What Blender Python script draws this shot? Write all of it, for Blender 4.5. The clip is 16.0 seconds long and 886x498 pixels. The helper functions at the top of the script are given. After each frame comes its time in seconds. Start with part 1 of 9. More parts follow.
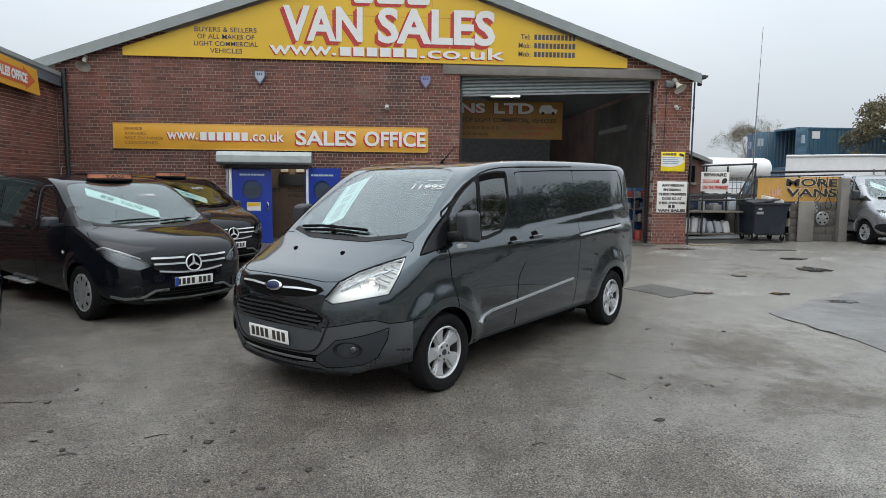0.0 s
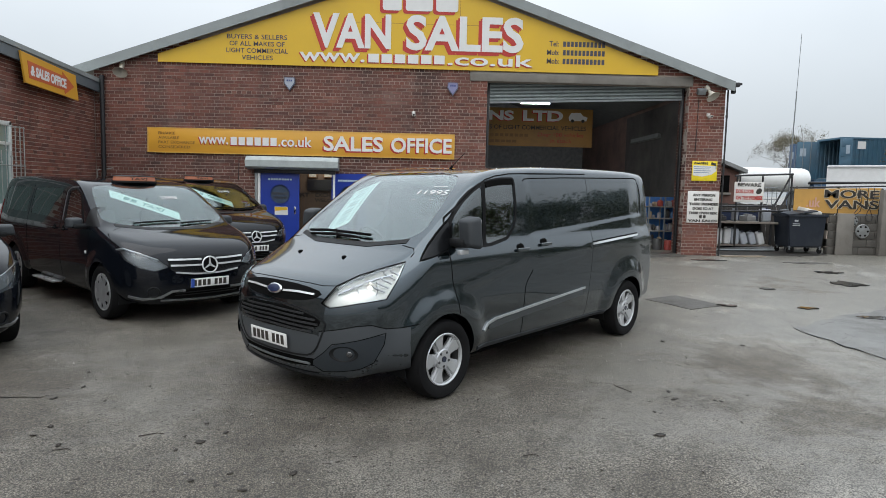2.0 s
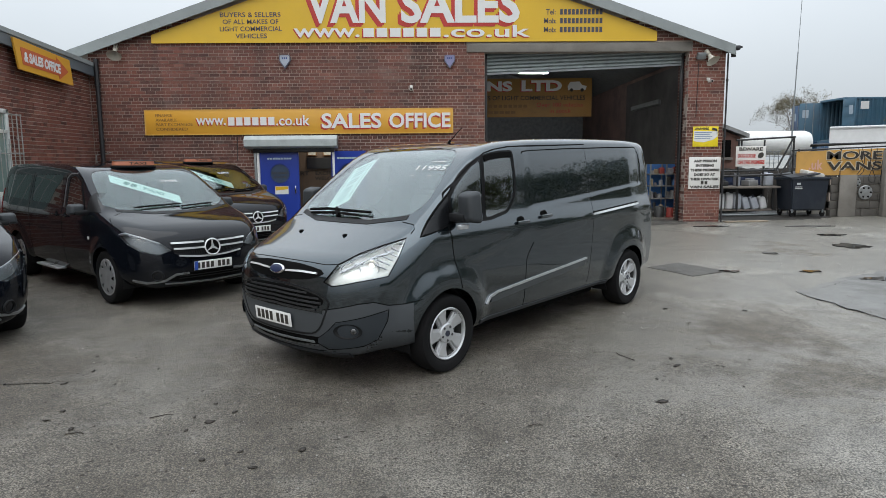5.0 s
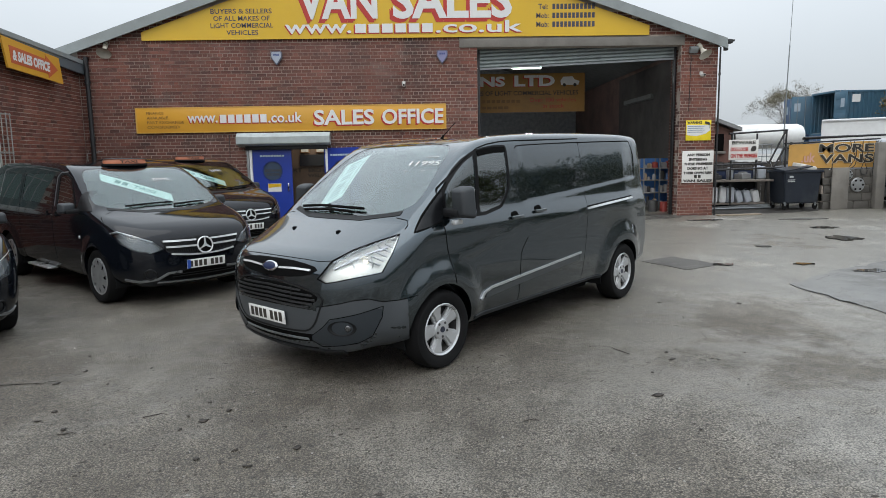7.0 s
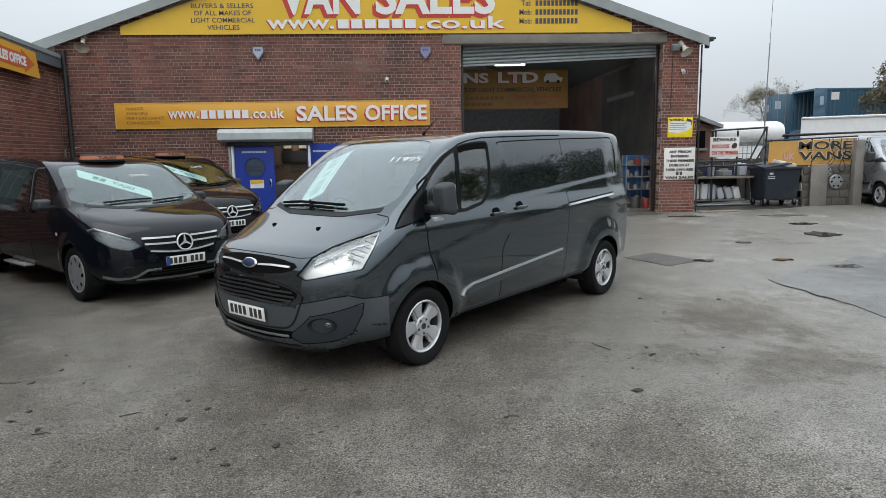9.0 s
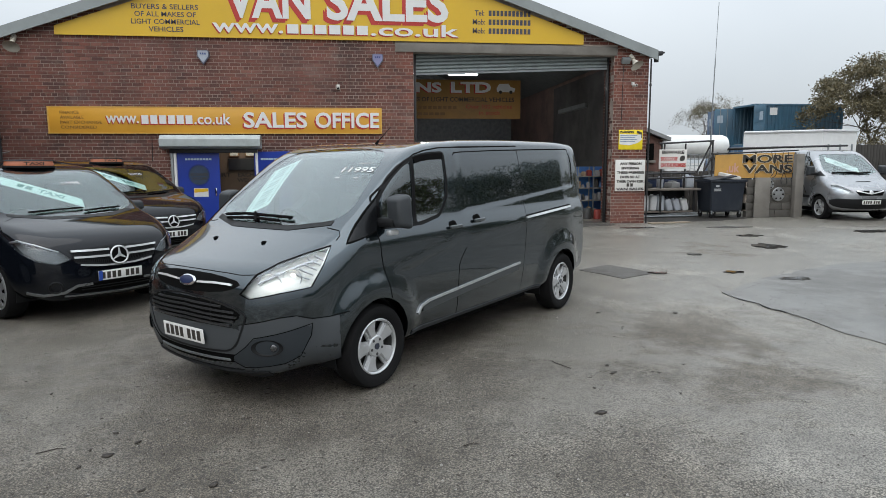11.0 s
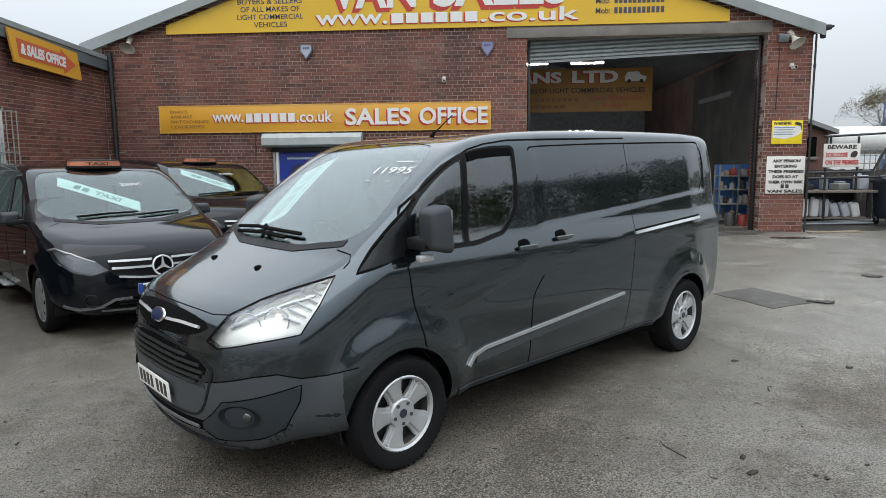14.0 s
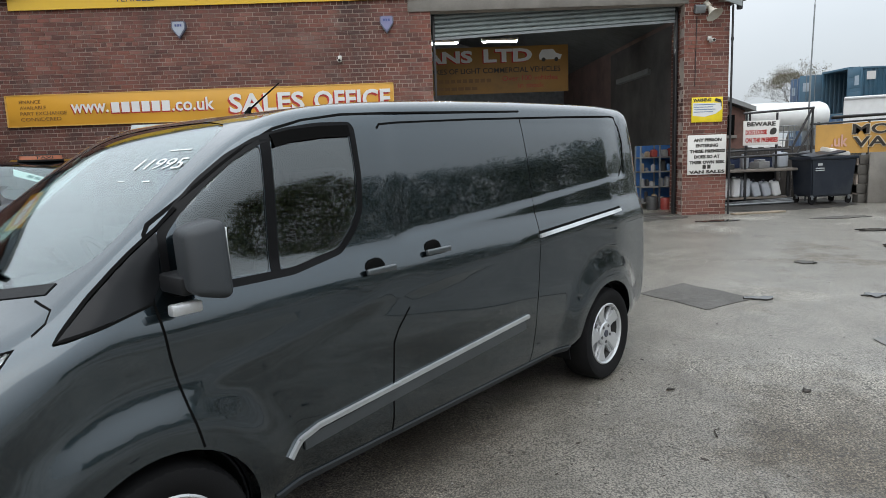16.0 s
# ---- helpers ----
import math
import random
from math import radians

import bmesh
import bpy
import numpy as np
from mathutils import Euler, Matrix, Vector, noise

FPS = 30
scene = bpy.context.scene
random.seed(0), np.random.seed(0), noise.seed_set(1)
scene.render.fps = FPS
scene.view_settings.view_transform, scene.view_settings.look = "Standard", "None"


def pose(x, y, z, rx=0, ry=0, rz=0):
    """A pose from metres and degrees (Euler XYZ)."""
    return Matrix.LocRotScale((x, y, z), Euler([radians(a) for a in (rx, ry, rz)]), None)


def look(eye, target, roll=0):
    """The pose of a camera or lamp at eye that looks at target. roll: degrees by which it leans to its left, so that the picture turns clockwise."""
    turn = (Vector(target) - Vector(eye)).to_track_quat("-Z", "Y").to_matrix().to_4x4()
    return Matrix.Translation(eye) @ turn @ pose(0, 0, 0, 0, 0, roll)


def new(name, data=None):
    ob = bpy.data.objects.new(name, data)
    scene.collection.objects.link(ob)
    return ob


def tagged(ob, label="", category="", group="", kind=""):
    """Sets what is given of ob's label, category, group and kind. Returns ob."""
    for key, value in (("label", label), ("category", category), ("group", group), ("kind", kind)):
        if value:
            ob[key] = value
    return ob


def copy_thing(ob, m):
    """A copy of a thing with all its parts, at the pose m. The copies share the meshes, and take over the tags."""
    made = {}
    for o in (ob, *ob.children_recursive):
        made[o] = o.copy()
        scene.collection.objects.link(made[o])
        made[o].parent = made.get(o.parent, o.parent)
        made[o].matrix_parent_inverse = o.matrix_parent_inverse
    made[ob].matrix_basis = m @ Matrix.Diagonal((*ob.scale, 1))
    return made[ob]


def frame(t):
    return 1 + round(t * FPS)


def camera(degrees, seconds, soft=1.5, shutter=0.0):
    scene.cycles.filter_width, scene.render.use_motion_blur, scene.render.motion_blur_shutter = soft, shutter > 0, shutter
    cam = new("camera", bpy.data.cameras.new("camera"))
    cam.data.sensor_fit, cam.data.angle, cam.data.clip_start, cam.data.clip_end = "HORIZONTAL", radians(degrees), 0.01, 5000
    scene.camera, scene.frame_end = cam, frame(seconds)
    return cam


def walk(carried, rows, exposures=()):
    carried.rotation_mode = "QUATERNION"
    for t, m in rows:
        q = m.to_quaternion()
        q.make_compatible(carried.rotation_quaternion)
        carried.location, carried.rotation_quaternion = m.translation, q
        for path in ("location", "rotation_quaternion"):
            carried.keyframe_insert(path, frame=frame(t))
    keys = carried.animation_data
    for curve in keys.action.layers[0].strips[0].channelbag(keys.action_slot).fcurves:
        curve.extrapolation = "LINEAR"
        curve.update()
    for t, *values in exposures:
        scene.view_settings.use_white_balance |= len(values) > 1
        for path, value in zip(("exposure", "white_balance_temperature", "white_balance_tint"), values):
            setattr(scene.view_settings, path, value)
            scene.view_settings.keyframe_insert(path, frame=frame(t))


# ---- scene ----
cam = camera(68.7, 16.0, soft=0.6)
PATH = [
    (0, (-0.065, -1.195, 1.759), (0.098, 0.788, 1.56), 0.6),
    (0.5, (0.074, -1.213, 1.763), (0.201, 0.775, 1.586), 1.5),
    (1, (0.208, -1.198, 1.75), (0.242, 0.794, 1.573), 1.2),
    (1.5, (0.218, -1.181, 1.753), (0.227, 0.813, 1.595), 1.0),
    (2, (0.225, -1.171, 1.751), (0.278, 0.82, 1.572), 1.3),
    (2.5, (0.24, -1.18, 1.747), (0.283, 0.806, 1.513), -0.7),
    (3, (0.233, -1.173, 1.749), (0.244, 0.811, 1.497), -0.7),
    (3.5, (0.242, -1.178, 1.753), (0.27, 0.806, 1.502), -1.0),
    (4, (0.236, -1.165, 1.741), (0.243, 0.818, 1.482), -0.3),
    (4.5, (0.235, -1.182, 1.747), (0.257, 0.8, 1.481), -0.2),
    (4.7, (0.244, -1.191, 1.764), (0.28, 0.791, 1.503), -0.4),
    (6.8, (0.251, -1.152, 1.757), (0.31, 0.83, 1.502), -0.8),
    (7, (0.249, -1.165, 1.754), (0.31, 0.815, 1.484), -1.0),
    (7.5, (0.252, -1.158, 1.751), (0.336, 0.821, 1.473), -1.1),
    (8, (0.259, -1.161, 1.752), (0.358, 0.818, 1.474), -1.0),
    (10.5, (0.308, -1.052, 1.745), (0.432, 0.924, 1.459), -0.8),
    (11, (0.272, -0.873, 1.764), (0.529, 1.093, 1.509), -0.3),
    (11.5, (0.318, -0.648, 1.758), (0.573, 1.322, 1.527), -0.9),
    (12, (0.498, -0.375, 1.761), (0.532, 1.613, 1.543), -0.6),
    (12.5, (0.573, -0.187, 1.753), (0.536, 1.798, 1.512), -1.7),
    (13, (0.613, 0.12, 1.75), (0.571, 2.099, 1.464), -2.4),
    (13.5, (0.695, 0.369, 1.749), (0.604, 2.342, 1.435), -2.9),
    (14, (0.903, 0.605, 1.765), (0.757, 2.583, 1.508), -0.5),
    (14.5, (0.991, 0.902, 1.745), (0.968, 2.88, 1.452), -1.4),
    (15, (1.08, 1.244, 1.782), (1.219, 3.217, 1.49), -2.2),
    (15.5, (1.249, 1.638, 1.766), (1.326, 3.616, 1.484), -1.2),
    (16, (1.352, 2.013, 1.736), (1.416, 3.99, 1.442), -2.2),
]
walk(cam, [(t, look(eye, target, roll)) for t, eye, target, roll in PATH],
     exposures=[(0.0, 0.10), (10.5, 0.10), (13.0, 0.12), (14.5, 0.22), (16.0, 0.20)])

# ---------------------------------------------------------------- light
world = bpy.data.worlds.new("overcast_sky")
scene.world = world
world.use_nodes = True
wn, wl = world.node_tree.nodes, world.node_tree.links
wn.clear()
sky = wn.new("ShaderNodeTexSky")
sky.sky_type, sky.sun_disc = "NISHITA", False
sky.sun_elevation, sky.sun_rotation = radians(38), radians(200)
sky.air_density, sky.dust_density, sky.ozone_density = 1.0, 5.0, 1.0
cloud_co = wn.new("ShaderNodeTexCoord")
cloud = wn.new("ShaderNodeTexNoise")
cloud.inputs["Scale"].default_value, cloud.inputs["Detail"].default_value = 1.6, 5.0
wl.new(cloud_co.outputs["Generated"], cloud.inputs["Vector"])
cloud_ramp = wn.new("ShaderNodeValToRGB")
cloud_ramp.color_ramp.elements[0].position, cloud_ramp.color_ramp.elements[0].color = 0.30, (6.1, 6.75, 7.3, 1)
cloud_ramp.color_ramp.elements[1].position, cloud_ramp.color_ramp.elements[1].color = 0.75, (7.65, 8.15, 8.6, 1)
wl.new(cloud.outputs["Fac"], cloud_ramp.inputs["Fac"])
overcast = wn.new("ShaderNodeMixRGB")
overcast.inputs[0].default_value = 0.90
wl.new(sky.outputs[0], overcast.inputs[1])
wl.new(cloud_ramp.outputs[0], overcast.inputs[2])
# the overcast sky is brighter overhead than at the horizon
cloud_xyz = wn.new("ShaderNodeSeparateXYZ")
wl.new(cloud_co.outputs["Generated"], cloud_xyz.inputs[0])
rise = wn.new("ShaderNodeMath")
rise.operation, rise.inputs[1].default_value = "MAXIMUM", 0.0
wl.new(cloud_xyz.outputs["Z"], rise.inputs[0])
gain = wn.new("ShaderNodeMath")
gain.operation, gain.inputs[1].default_value, gain.inputs[2].default_value = "MULTIPLY_ADD", 1.9, 0.76
wl.new(rise.outputs[0], gain.inputs[0])
dome = wn.new("ShaderNodeMixRGB")
dome.blend_type, dome.inputs[0].default_value = "MULTIPLY", 1.0
wl.new(overcast.outputs[0], dome.inputs[1])
wl.new(gain.outputs[0], dome.inputs[2])
back = wn.new("ShaderNodeBackground")
back.inputs["Strength"].default_value = 0.10
wl.new(dome.outputs[0], back.inputs["Color"])
wout = wn.new("ShaderNodeOutputWorld")
wl.new(back.outputs[0], wout.inputs[0])

sun = new("sun", bpy.data.lights.new("sun", "SUN"))
sun.data.energy, sun.data.angle, sun.data.color = 1.0, radians(70), (1.0, 0.99, 0.985)
sun.matrix_world = look((0, 0, 30), (0 + 8 * math.sin(radians(20)), 12, 0))

# ---------------------------------------------------------------- materials
MATS = {}


def nodes_of(name):
    m = bpy.data.materials.new(name)
    m.use_nodes = True
    nt = m.node_tree
    return m, nt.nodes, nt.links, nt.nodes["Principled BSDF"]


def shade(c, k):
    return tuple(min(1.0, max(0.0, v * k)) for v in c[:3]) + (1.0,)


def mat(name, col, rough=0.5, metal=0.0, var=0.12, scale=6.0, grain=90.0, bump=0.0, coat=0.0, dirt=0.0, dirt_col=(0.05, 0.045, 0.04), spec=0.5, emit=0.0, coat_ior=1.5, coat_rough=0.015):
    """Paint, plastic, metal, timber: a colour that varies at two scales, with optional dirt blotches and fine relief."""
    if name in MATS:
        return MATS[name]
    m, n, l, p = nodes_of(name)
    co = n.new("ShaderNodeTexCoord")
    big, fine = n.new("ShaderNodeTexNoise"), n.new("ShaderNodeTexNoise")
    big.inputs["Scale"].default_value, big.inputs["Detail"].default_value = scale, 4
    fine.inputs["Scale"].default_value, fine.inputs["Detail"].default_value = grain, 3
    for k in (big, fine):
        l.new(co.outputs["Object"], k.inputs["Vector"])
    add = n.new("ShaderNodeMath")
    add.operation = "MULTIPLY_ADD"
    add.inputs[1].default_value = 0.35
    l.new(fine.outputs["Fac"], add.inputs[0])
    l.new(big.outputs["Fac"], add.inputs[2])
    ramp = n.new("ShaderNodeValToRGB")
    ramp.color_ramp.elements[0].position, ramp.color_ramp.elements[0].color = 0.42, shade(col, 1 - var)
    ramp.color_ramp.elements[1].position, ramp.color_ramp.elements[1].color = 0.95, shade(col, 1 + var)
    l.new(add.outputs[0], ramp.inputs["Fac"])
    colour = ramp.outputs[0]
    if dirt > 0:
        dn = n.new("ShaderNodeTexNoise")
        dn.inputs["Scale"].default_value, dn.inputs["Detail"].default_value, dn.inputs["Roughness"].default_value = scale * 0.55, 8, 0.7
        l.new(co.outputs["Object"], dn.inputs["Vector"])
        dr = n.new("ShaderNodeMapRange")
        dr.inputs["From Min"].default_value, dr.inputs["From Max"].default_value, dr.inputs["To Max"].default_value = 0.48, 0.72, dirt
        l.new(dn.outputs["Fac"], dr.inputs["Value"])
        mx = n.new("ShaderNodeMixRGB")
        mx.inputs[2].default_value = (*dirt_col, 1)
        l.new(dr.outputs[0], mx.inputs[0])
        l.new(colour, mx.inputs[1])
        colour = mx.outputs[0]
    l.new(colour, p.inputs["Base Color"])
    rr = n.new("ShaderNodeMapRange")
    rr.inputs["To Min"].default_value, rr.inputs["To Max"].default_value = max(0.02, rough * 0.75), min(1, rough * 1.25)
    l.new(big.outputs["Fac"], rr.inputs["Value"])
    l.new(rr.outputs[0], p.inputs["Roughness"])
    p.inputs["Metallic"].default_value = metal
    p.inputs["Specular IOR Level"].default_value = spec
    p.inputs["Coat Weight"].default_value, p.inputs["Coat Roughness"].default_value, p.inputs["Coat IOR"].default_value = coat, coat_rough, coat_ior
    if bump:
        b = n.new("ShaderNodeBump")
        b.inputs["Strength"].default_value, b.inputs["Distance"].default_value = bump, 0.004
        l.new(fine.outputs["Fac"], b.inputs["Height"])
        l.new(b.outputs[0], p.inputs["Normal"])
    if emit:
        p.inputs["Emission Color"].default_value, p.inputs["Emission Strength"].default_value = (*col, 1), emit
    MATS[name] = m
    return m


def glass(name, tint, f0=0.05, power=4.0, gloss=0.015):
    """Clear or tinted pane: see-through, with a sheen that grows towards grazing views."""
    m, n, l, p = nodes_of(name)
    n.remove(p)
    tr, gl, mx = n.new("ShaderNodeBsdfTransparent"), n.new("ShaderNodeBsdfGlossy"), n.new("ShaderNodeMixShader")
    tr.inputs[0].default_value = (*tint, 1)
    gl.inputs["Roughness"].default_value = gloss
    gl.inputs["Color"].default_value = (0.95, 0.98, 1.0, 1)
    lw = n.new("ShaderNodeLayerWeight")
    lw.inputs["Blend"].default_value = 0.5
    pw, ma = n.new("ShaderNodeMath"), n.new("ShaderNodeMath")
    pw.operation, pw.inputs[1].default_value = "POWER", power
    ma.operation, ma.inputs[1].default_value, ma.inputs[2].default_value = "MULTIPLY_ADD", 1 - f0, f0
    l.new(lw.outputs["Facing"], pw.inputs[0])
    l.new(pw.outputs[0], ma.inputs[0])
    l.new(ma.outputs[0], mx.inputs[0])
    l.new(tr.outputs[0], mx.inputs[1])
    l.new(gl.outputs[0], mx.inputs[2])
    l.new(mx.outputs[0], n["Material Output"].inputs[0])
    MATS[name] = m
    return m


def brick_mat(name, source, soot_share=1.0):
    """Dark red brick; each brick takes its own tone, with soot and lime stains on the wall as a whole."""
    m, n, l, p = nodes_of(name)
    co, geo = n.new("ShaderNodeTexCoord"), n.new("ShaderNodeNewGeometry")
    if source == "island":
        rnd = geo.outputs["Random Per Island"]
    else:
        rnd = n.new("ShaderNodeObjectInfo").outputs["Random"]
    ramp = n.new("ShaderNodeValToRGB")
    ramp.color_ramp.interpolation = "LINEAR"
    e = ramp.color_ramp.elements
    e[0].position, e[0].color = 0.0, (0.088, 0.0325, 0.025, 1)
    e[1].position, e[1].color = 1.0, (0.255, 0.107, 0.077, 1)
    for pos, c in ((0.25, (0.150, 0.052, 0.037, 1)), (0.6, (0.200, 0.067, 0.045, 1)), (0.85, (0.166, 0.070, 0.055, 1))):
        k = e.new(pos)
        k.color = c
    l.new(rnd, ramp.inputs["Fac"])
    grain = n.new("ShaderNodeTexNoise")
    grain.inputs["Scale"].default_value, grain.inputs["Detail"].default_value = 60, 6
    l.new(geo.outputs["Position"], grain.inputs["Vector"])
    gm = n.new("ShaderNodeMixRGB")
    gm.blend_type, gm.inputs[0].default_value = "OVERLAY", 0.55
    l.new(ramp.outputs[0], gm.inputs[1])
    l.new(grain.outputs["Color"], gm.inputs[2])
    soot = n.new("ShaderNodeTexNoise")
    soot.inputs["Scale"].default_value, soot.inputs["Detail"].default_value, soot.inputs["Roughness"].default_value = 0.42, 6, 0.62
    sm = n.new("ShaderNodeMapping")
    sm.inputs["Scale"].default_value = (1.0, 1.0, 0.45)
    l.new(geo.outputs["Position"], sm.inputs["Vector"])
    l.new(sm.outputs[0], soot.inputs["Vector"])
    sr = n.new("ShaderNodeMapRange")
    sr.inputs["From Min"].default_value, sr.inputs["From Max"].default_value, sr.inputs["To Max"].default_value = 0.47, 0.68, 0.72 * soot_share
    l.new(soot.outputs["Fac"], sr.inputs["Value"])
    mx = n.new("ShaderNodeMixRGB")
    mx.inputs[2].default_value = (0.045, 0.030, 0.027, 1)
    l.new(sr.outputs[0], mx.inputs[0])
    l.new(gm.outputs[0], mx.inputs[1])
    run = n.new("ShaderNodeTexNoise")
    run.inputs["Scale"].default_value, run.inputs["Detail"].default_value = 1.0, 5
    rm = n.new("ShaderNodeMapping")
    rm.inputs["Scale"].default_value = (1.5, 1.5, 0.16)
    l.new(geo.outputs["Position"], rm.inputs["Vector"])
    l.new(rm.outputs[0], run.inputs["Vector"])
    rn = n.new("ShaderNodeMapRange")
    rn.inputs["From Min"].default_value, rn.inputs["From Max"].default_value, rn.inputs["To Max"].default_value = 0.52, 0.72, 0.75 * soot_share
    l.new(run.outputs["Fac"], rn.inputs["Value"])
    mxr = n.new("ShaderNodeMixRGB")
    mxr.inputs[2].default_value = (0.028, 0.020, 0.019, 1)
    l.new(rn.outputs[0], mxr.inputs[0])
    l.new(mx.outputs[0], mxr.inputs[1])
    lime = n.new("ShaderNodeTexNoise")
    lime.inputs["Scale"].default_value, lime.inputs["Detail"].default_value, lime.inputs["Roughness"].default_value = 0.9, 7, 0.7
    l.new(geo.outputs["Position"], lime.inputs["Vector"])
    lr = n.new("ShaderNodeMapRange")
    lr.inputs["From Min"].default_value, lr.inputs["From Max"].default_value, lr.inputs["To Max"].default_value = 0.56, 0.72, 0.38
    l.new(lime.outputs["Fac"], lr.inputs["Value"])
    mx2 = n.new("ShaderNodeMixRGB")
    mx2.inputs[2].default_value = (0.32, 0.27, 0.24, 1)
    l.new(lr.outputs[0], mx2.inputs[0])
    l.new(mxr.outputs[0], mx2.inputs[1])
    l.new(mx2.outputs[0], p.inputs["Base Color"])
    p.inputs["Roughness"].default_value = 0.82
    b = n.new("ShaderNodeBump")
    b.inputs["Strength"].default_value, b.inputs["Distance"].default_value = 0.5, 0.004
    l.new(grain.outputs["Fac"], b.inputs["Height"])
    l.new(b.outputs[0], p.inputs["Normal"])
    MATS[name] = m
    return m


def ground_mat(name, dark, light, wet=0.5, pebble=1.0, tint=(1, 1, 1), skylit=0.0, silt=0.8):
    """Worn wet asphalt: aggregate, broad pale and dark stains, damp patches that shine, sky sheen painted towards +x.
    """
    m, n, l, p = nodes_of(name)
    geo = n.new("ShaderNodeNewGeometry")

    def tex(scale, detail=6, rough=0.6, kind="ShaderNodeTexNoise"):
        k = n.new(kind)
        k.inputs["Scale"].default_value = scale
        if kind == "ShaderNodeTexNoise":
            k.inputs["Detail"].default_value, k.inputs["Roughness"].default_value = detail, rough
        l.new(geo.outputs["Position"], k.inputs["Vector"])
        return k

    broad, mid, small = tex(0.33, 7, 0.62), tex(2.6, 8, 0.7), tex(85, 4, 0.7)
    stones = tex(88, kind="ShaderNodeTexVoronoi")
    ramp = n.new("ShaderNodeValToRGB")
    ramp.color_ramp.elements[0].position, ramp.color_ramp.elements[0].color = 0.36, (*dark, 1)
    ramp.color_ramp.elements[1].position, ramp.color_ramp.elements[1].color = 0.66, (*light, 1)
    l.new(broad.outputs["Fac"], ramp.inputs["Fac"])
    m1 = n.new("ShaderNodeMixRGB")
    m1.blend_type, m1.inputs[0].default_value = "OVERLAY", 0.7
    l.new(ramp.outputs[0], m1.inputs[1])
    l.new(mid.outputs["Fac"], m1.inputs[2])
    sr = n.new("ShaderNodeValToRGB")
    sr.color_ramp.elements[0].position, sr.color_ramp.elements[0].color = 0.36, (0.22, 0.22, 0.22, 1)
    sr.color_ramp.elements[1].position, sr.color_ramp.elements[1].color = 0.68, (1.5 * tint[0], 1.5 * tint[1], 1.5 * tint[2], 1)
    l.new(small.outputs["Fac"], sr.inputs["Fac"])
    tone = n.new("ShaderNodeMapRange")
    tone.inputs["To Min"].default_value, tone.inputs["To Max"].default_value = 0.42, 1.5
    l.new(stones.outputs["Color"], tone.inputs["Value"])
    m0 = n.new("ShaderNodeMixRGB")
    m0.blend_type, m0.inputs[0].default_value = "MULTIPLY", 0.9 * pebble
    m2 = n.new("ShaderNodeMixRGB")
    m2.blend_type, m2.inputs[0].default_value = "MULTIPLY", 0.85 * pebble
    l.new(m1.outputs[0], m0.inputs[1])
    l.new(tone.outputs[0], m0.inputs[2])
    l.new(m0.outputs[0], m2.inputs[1])
    l.new(sr.outputs[0], m2.inputs[2])
    # sky sheen on the right of the yard, painted as a paler colour
    sky_side_xyz = n.new("ShaderNodeSeparateXYZ")
    l.new(geo.outputs["Position"], sky_side_xyz.inputs[0])
    wob = n.new("ShaderNodeMath")
    wob.operation, wob.inputs[1].default_value = "MULTIPLY_ADD", 5.0
    l.new(broad.outputs["Fac"], wob.inputs[0])
    l.new(sky_side_xyz.outputs["X"], wob.inputs[2])
    sky_side = n.new("ShaderNodeMapRange")
    sky_side.inputs["From Min"].default_value, sky_side.inputs["From Max"].default_value, sky_side.inputs["To Max"].default_value = 3.5, 7.4, skylit
    l.new(wob.outputs[0], sky_side.inputs["Value"])
    m4 = n.new("ShaderNodeMixRGB")
    m4.blend_type, m4.inputs[2].default_value = "MULTIPLY", (1.5, 1.52, 1.54, 1)
    l.new(sky_side.outputs[0], m4.inputs[0])
    l.new(m2.outputs[0], m4.inputs[1])
    chip = n.new("ShaderNodeMapRange")
    chip.inputs["From Min"].default_value, chip.inputs["From Max"].default_value = 0.90, 0.97
    chip.inputs["To Max"].default_value = 0.32 * pebble
    l.new(stones.outputs["Color"], chip.inputs["Value"])
    m3 = n.new("ShaderNodeMixRGB")
    m3.inputs[2].default_value = (0.24, 0.23, 0.215, 1)
    l.new(chip.outputs[0], m3.inputs[0])
    l.new(m4.outputs[0], m3.inputs[1])
    pits = tex(15, kind="ShaderNodeTexVoronoi")
    near = n.new("ShaderNodeMapRange")
    near.inputs["From Min"].default_value, near.inputs["From Max"].default_value = 0.30, 0.17
    l.new(pits.outputs["Distance"], near.inputs["Value"])
    few = n.new("ShaderNodeMapRange")
    few.inputs["From Min"].default_value, few.inputs["From Max"].default_value, few.inputs["To Max"].default_value = 0.60, 0.72, 0.9 * pebble
    l.new(pits.outputs["Color"], few.inputs["Value"])
    pit = n.new("ShaderNodeMath")
    pit.operation = "MULTIPLY"
    l.new(near.outputs[0], pit.inputs[0])
    l.new(few.outputs[0], pit.inputs[1])
    m5 = n.new("ShaderNodeMixRGB")
    m5.inputs[2].default_value = (0.022, 0.020, 0.018, 1)
    l.new(pit.outputs[0], m5.inputs[0])
    l.new(m3.outputs[0], m5.inputs[1])
    # a film of silt lies over much of the stone, thicker towards +x
    damp = tex(0.62, 8, 0.68)
    drift = n.new("ShaderNodeMath")
    drift.operation, drift.inputs[1].default_value = "MULTIPLY_ADD", 0.11
    l.new(sky_side.outputs[0], drift.inputs[0])
    l.new(damp.outputs["Fac"], drift.inputs[2])
    film = n.new("ShaderNodeMapRange")
    film.interpolation_type = "SMOOTHSTEP"
    film.inputs["From Min"].default_value, film.inputs["From Max"].default_value, film.inputs["To Max"].default_value = 0.45, 0.60, silt
    l.new(drift.outputs[0], film.inputs["Value"])
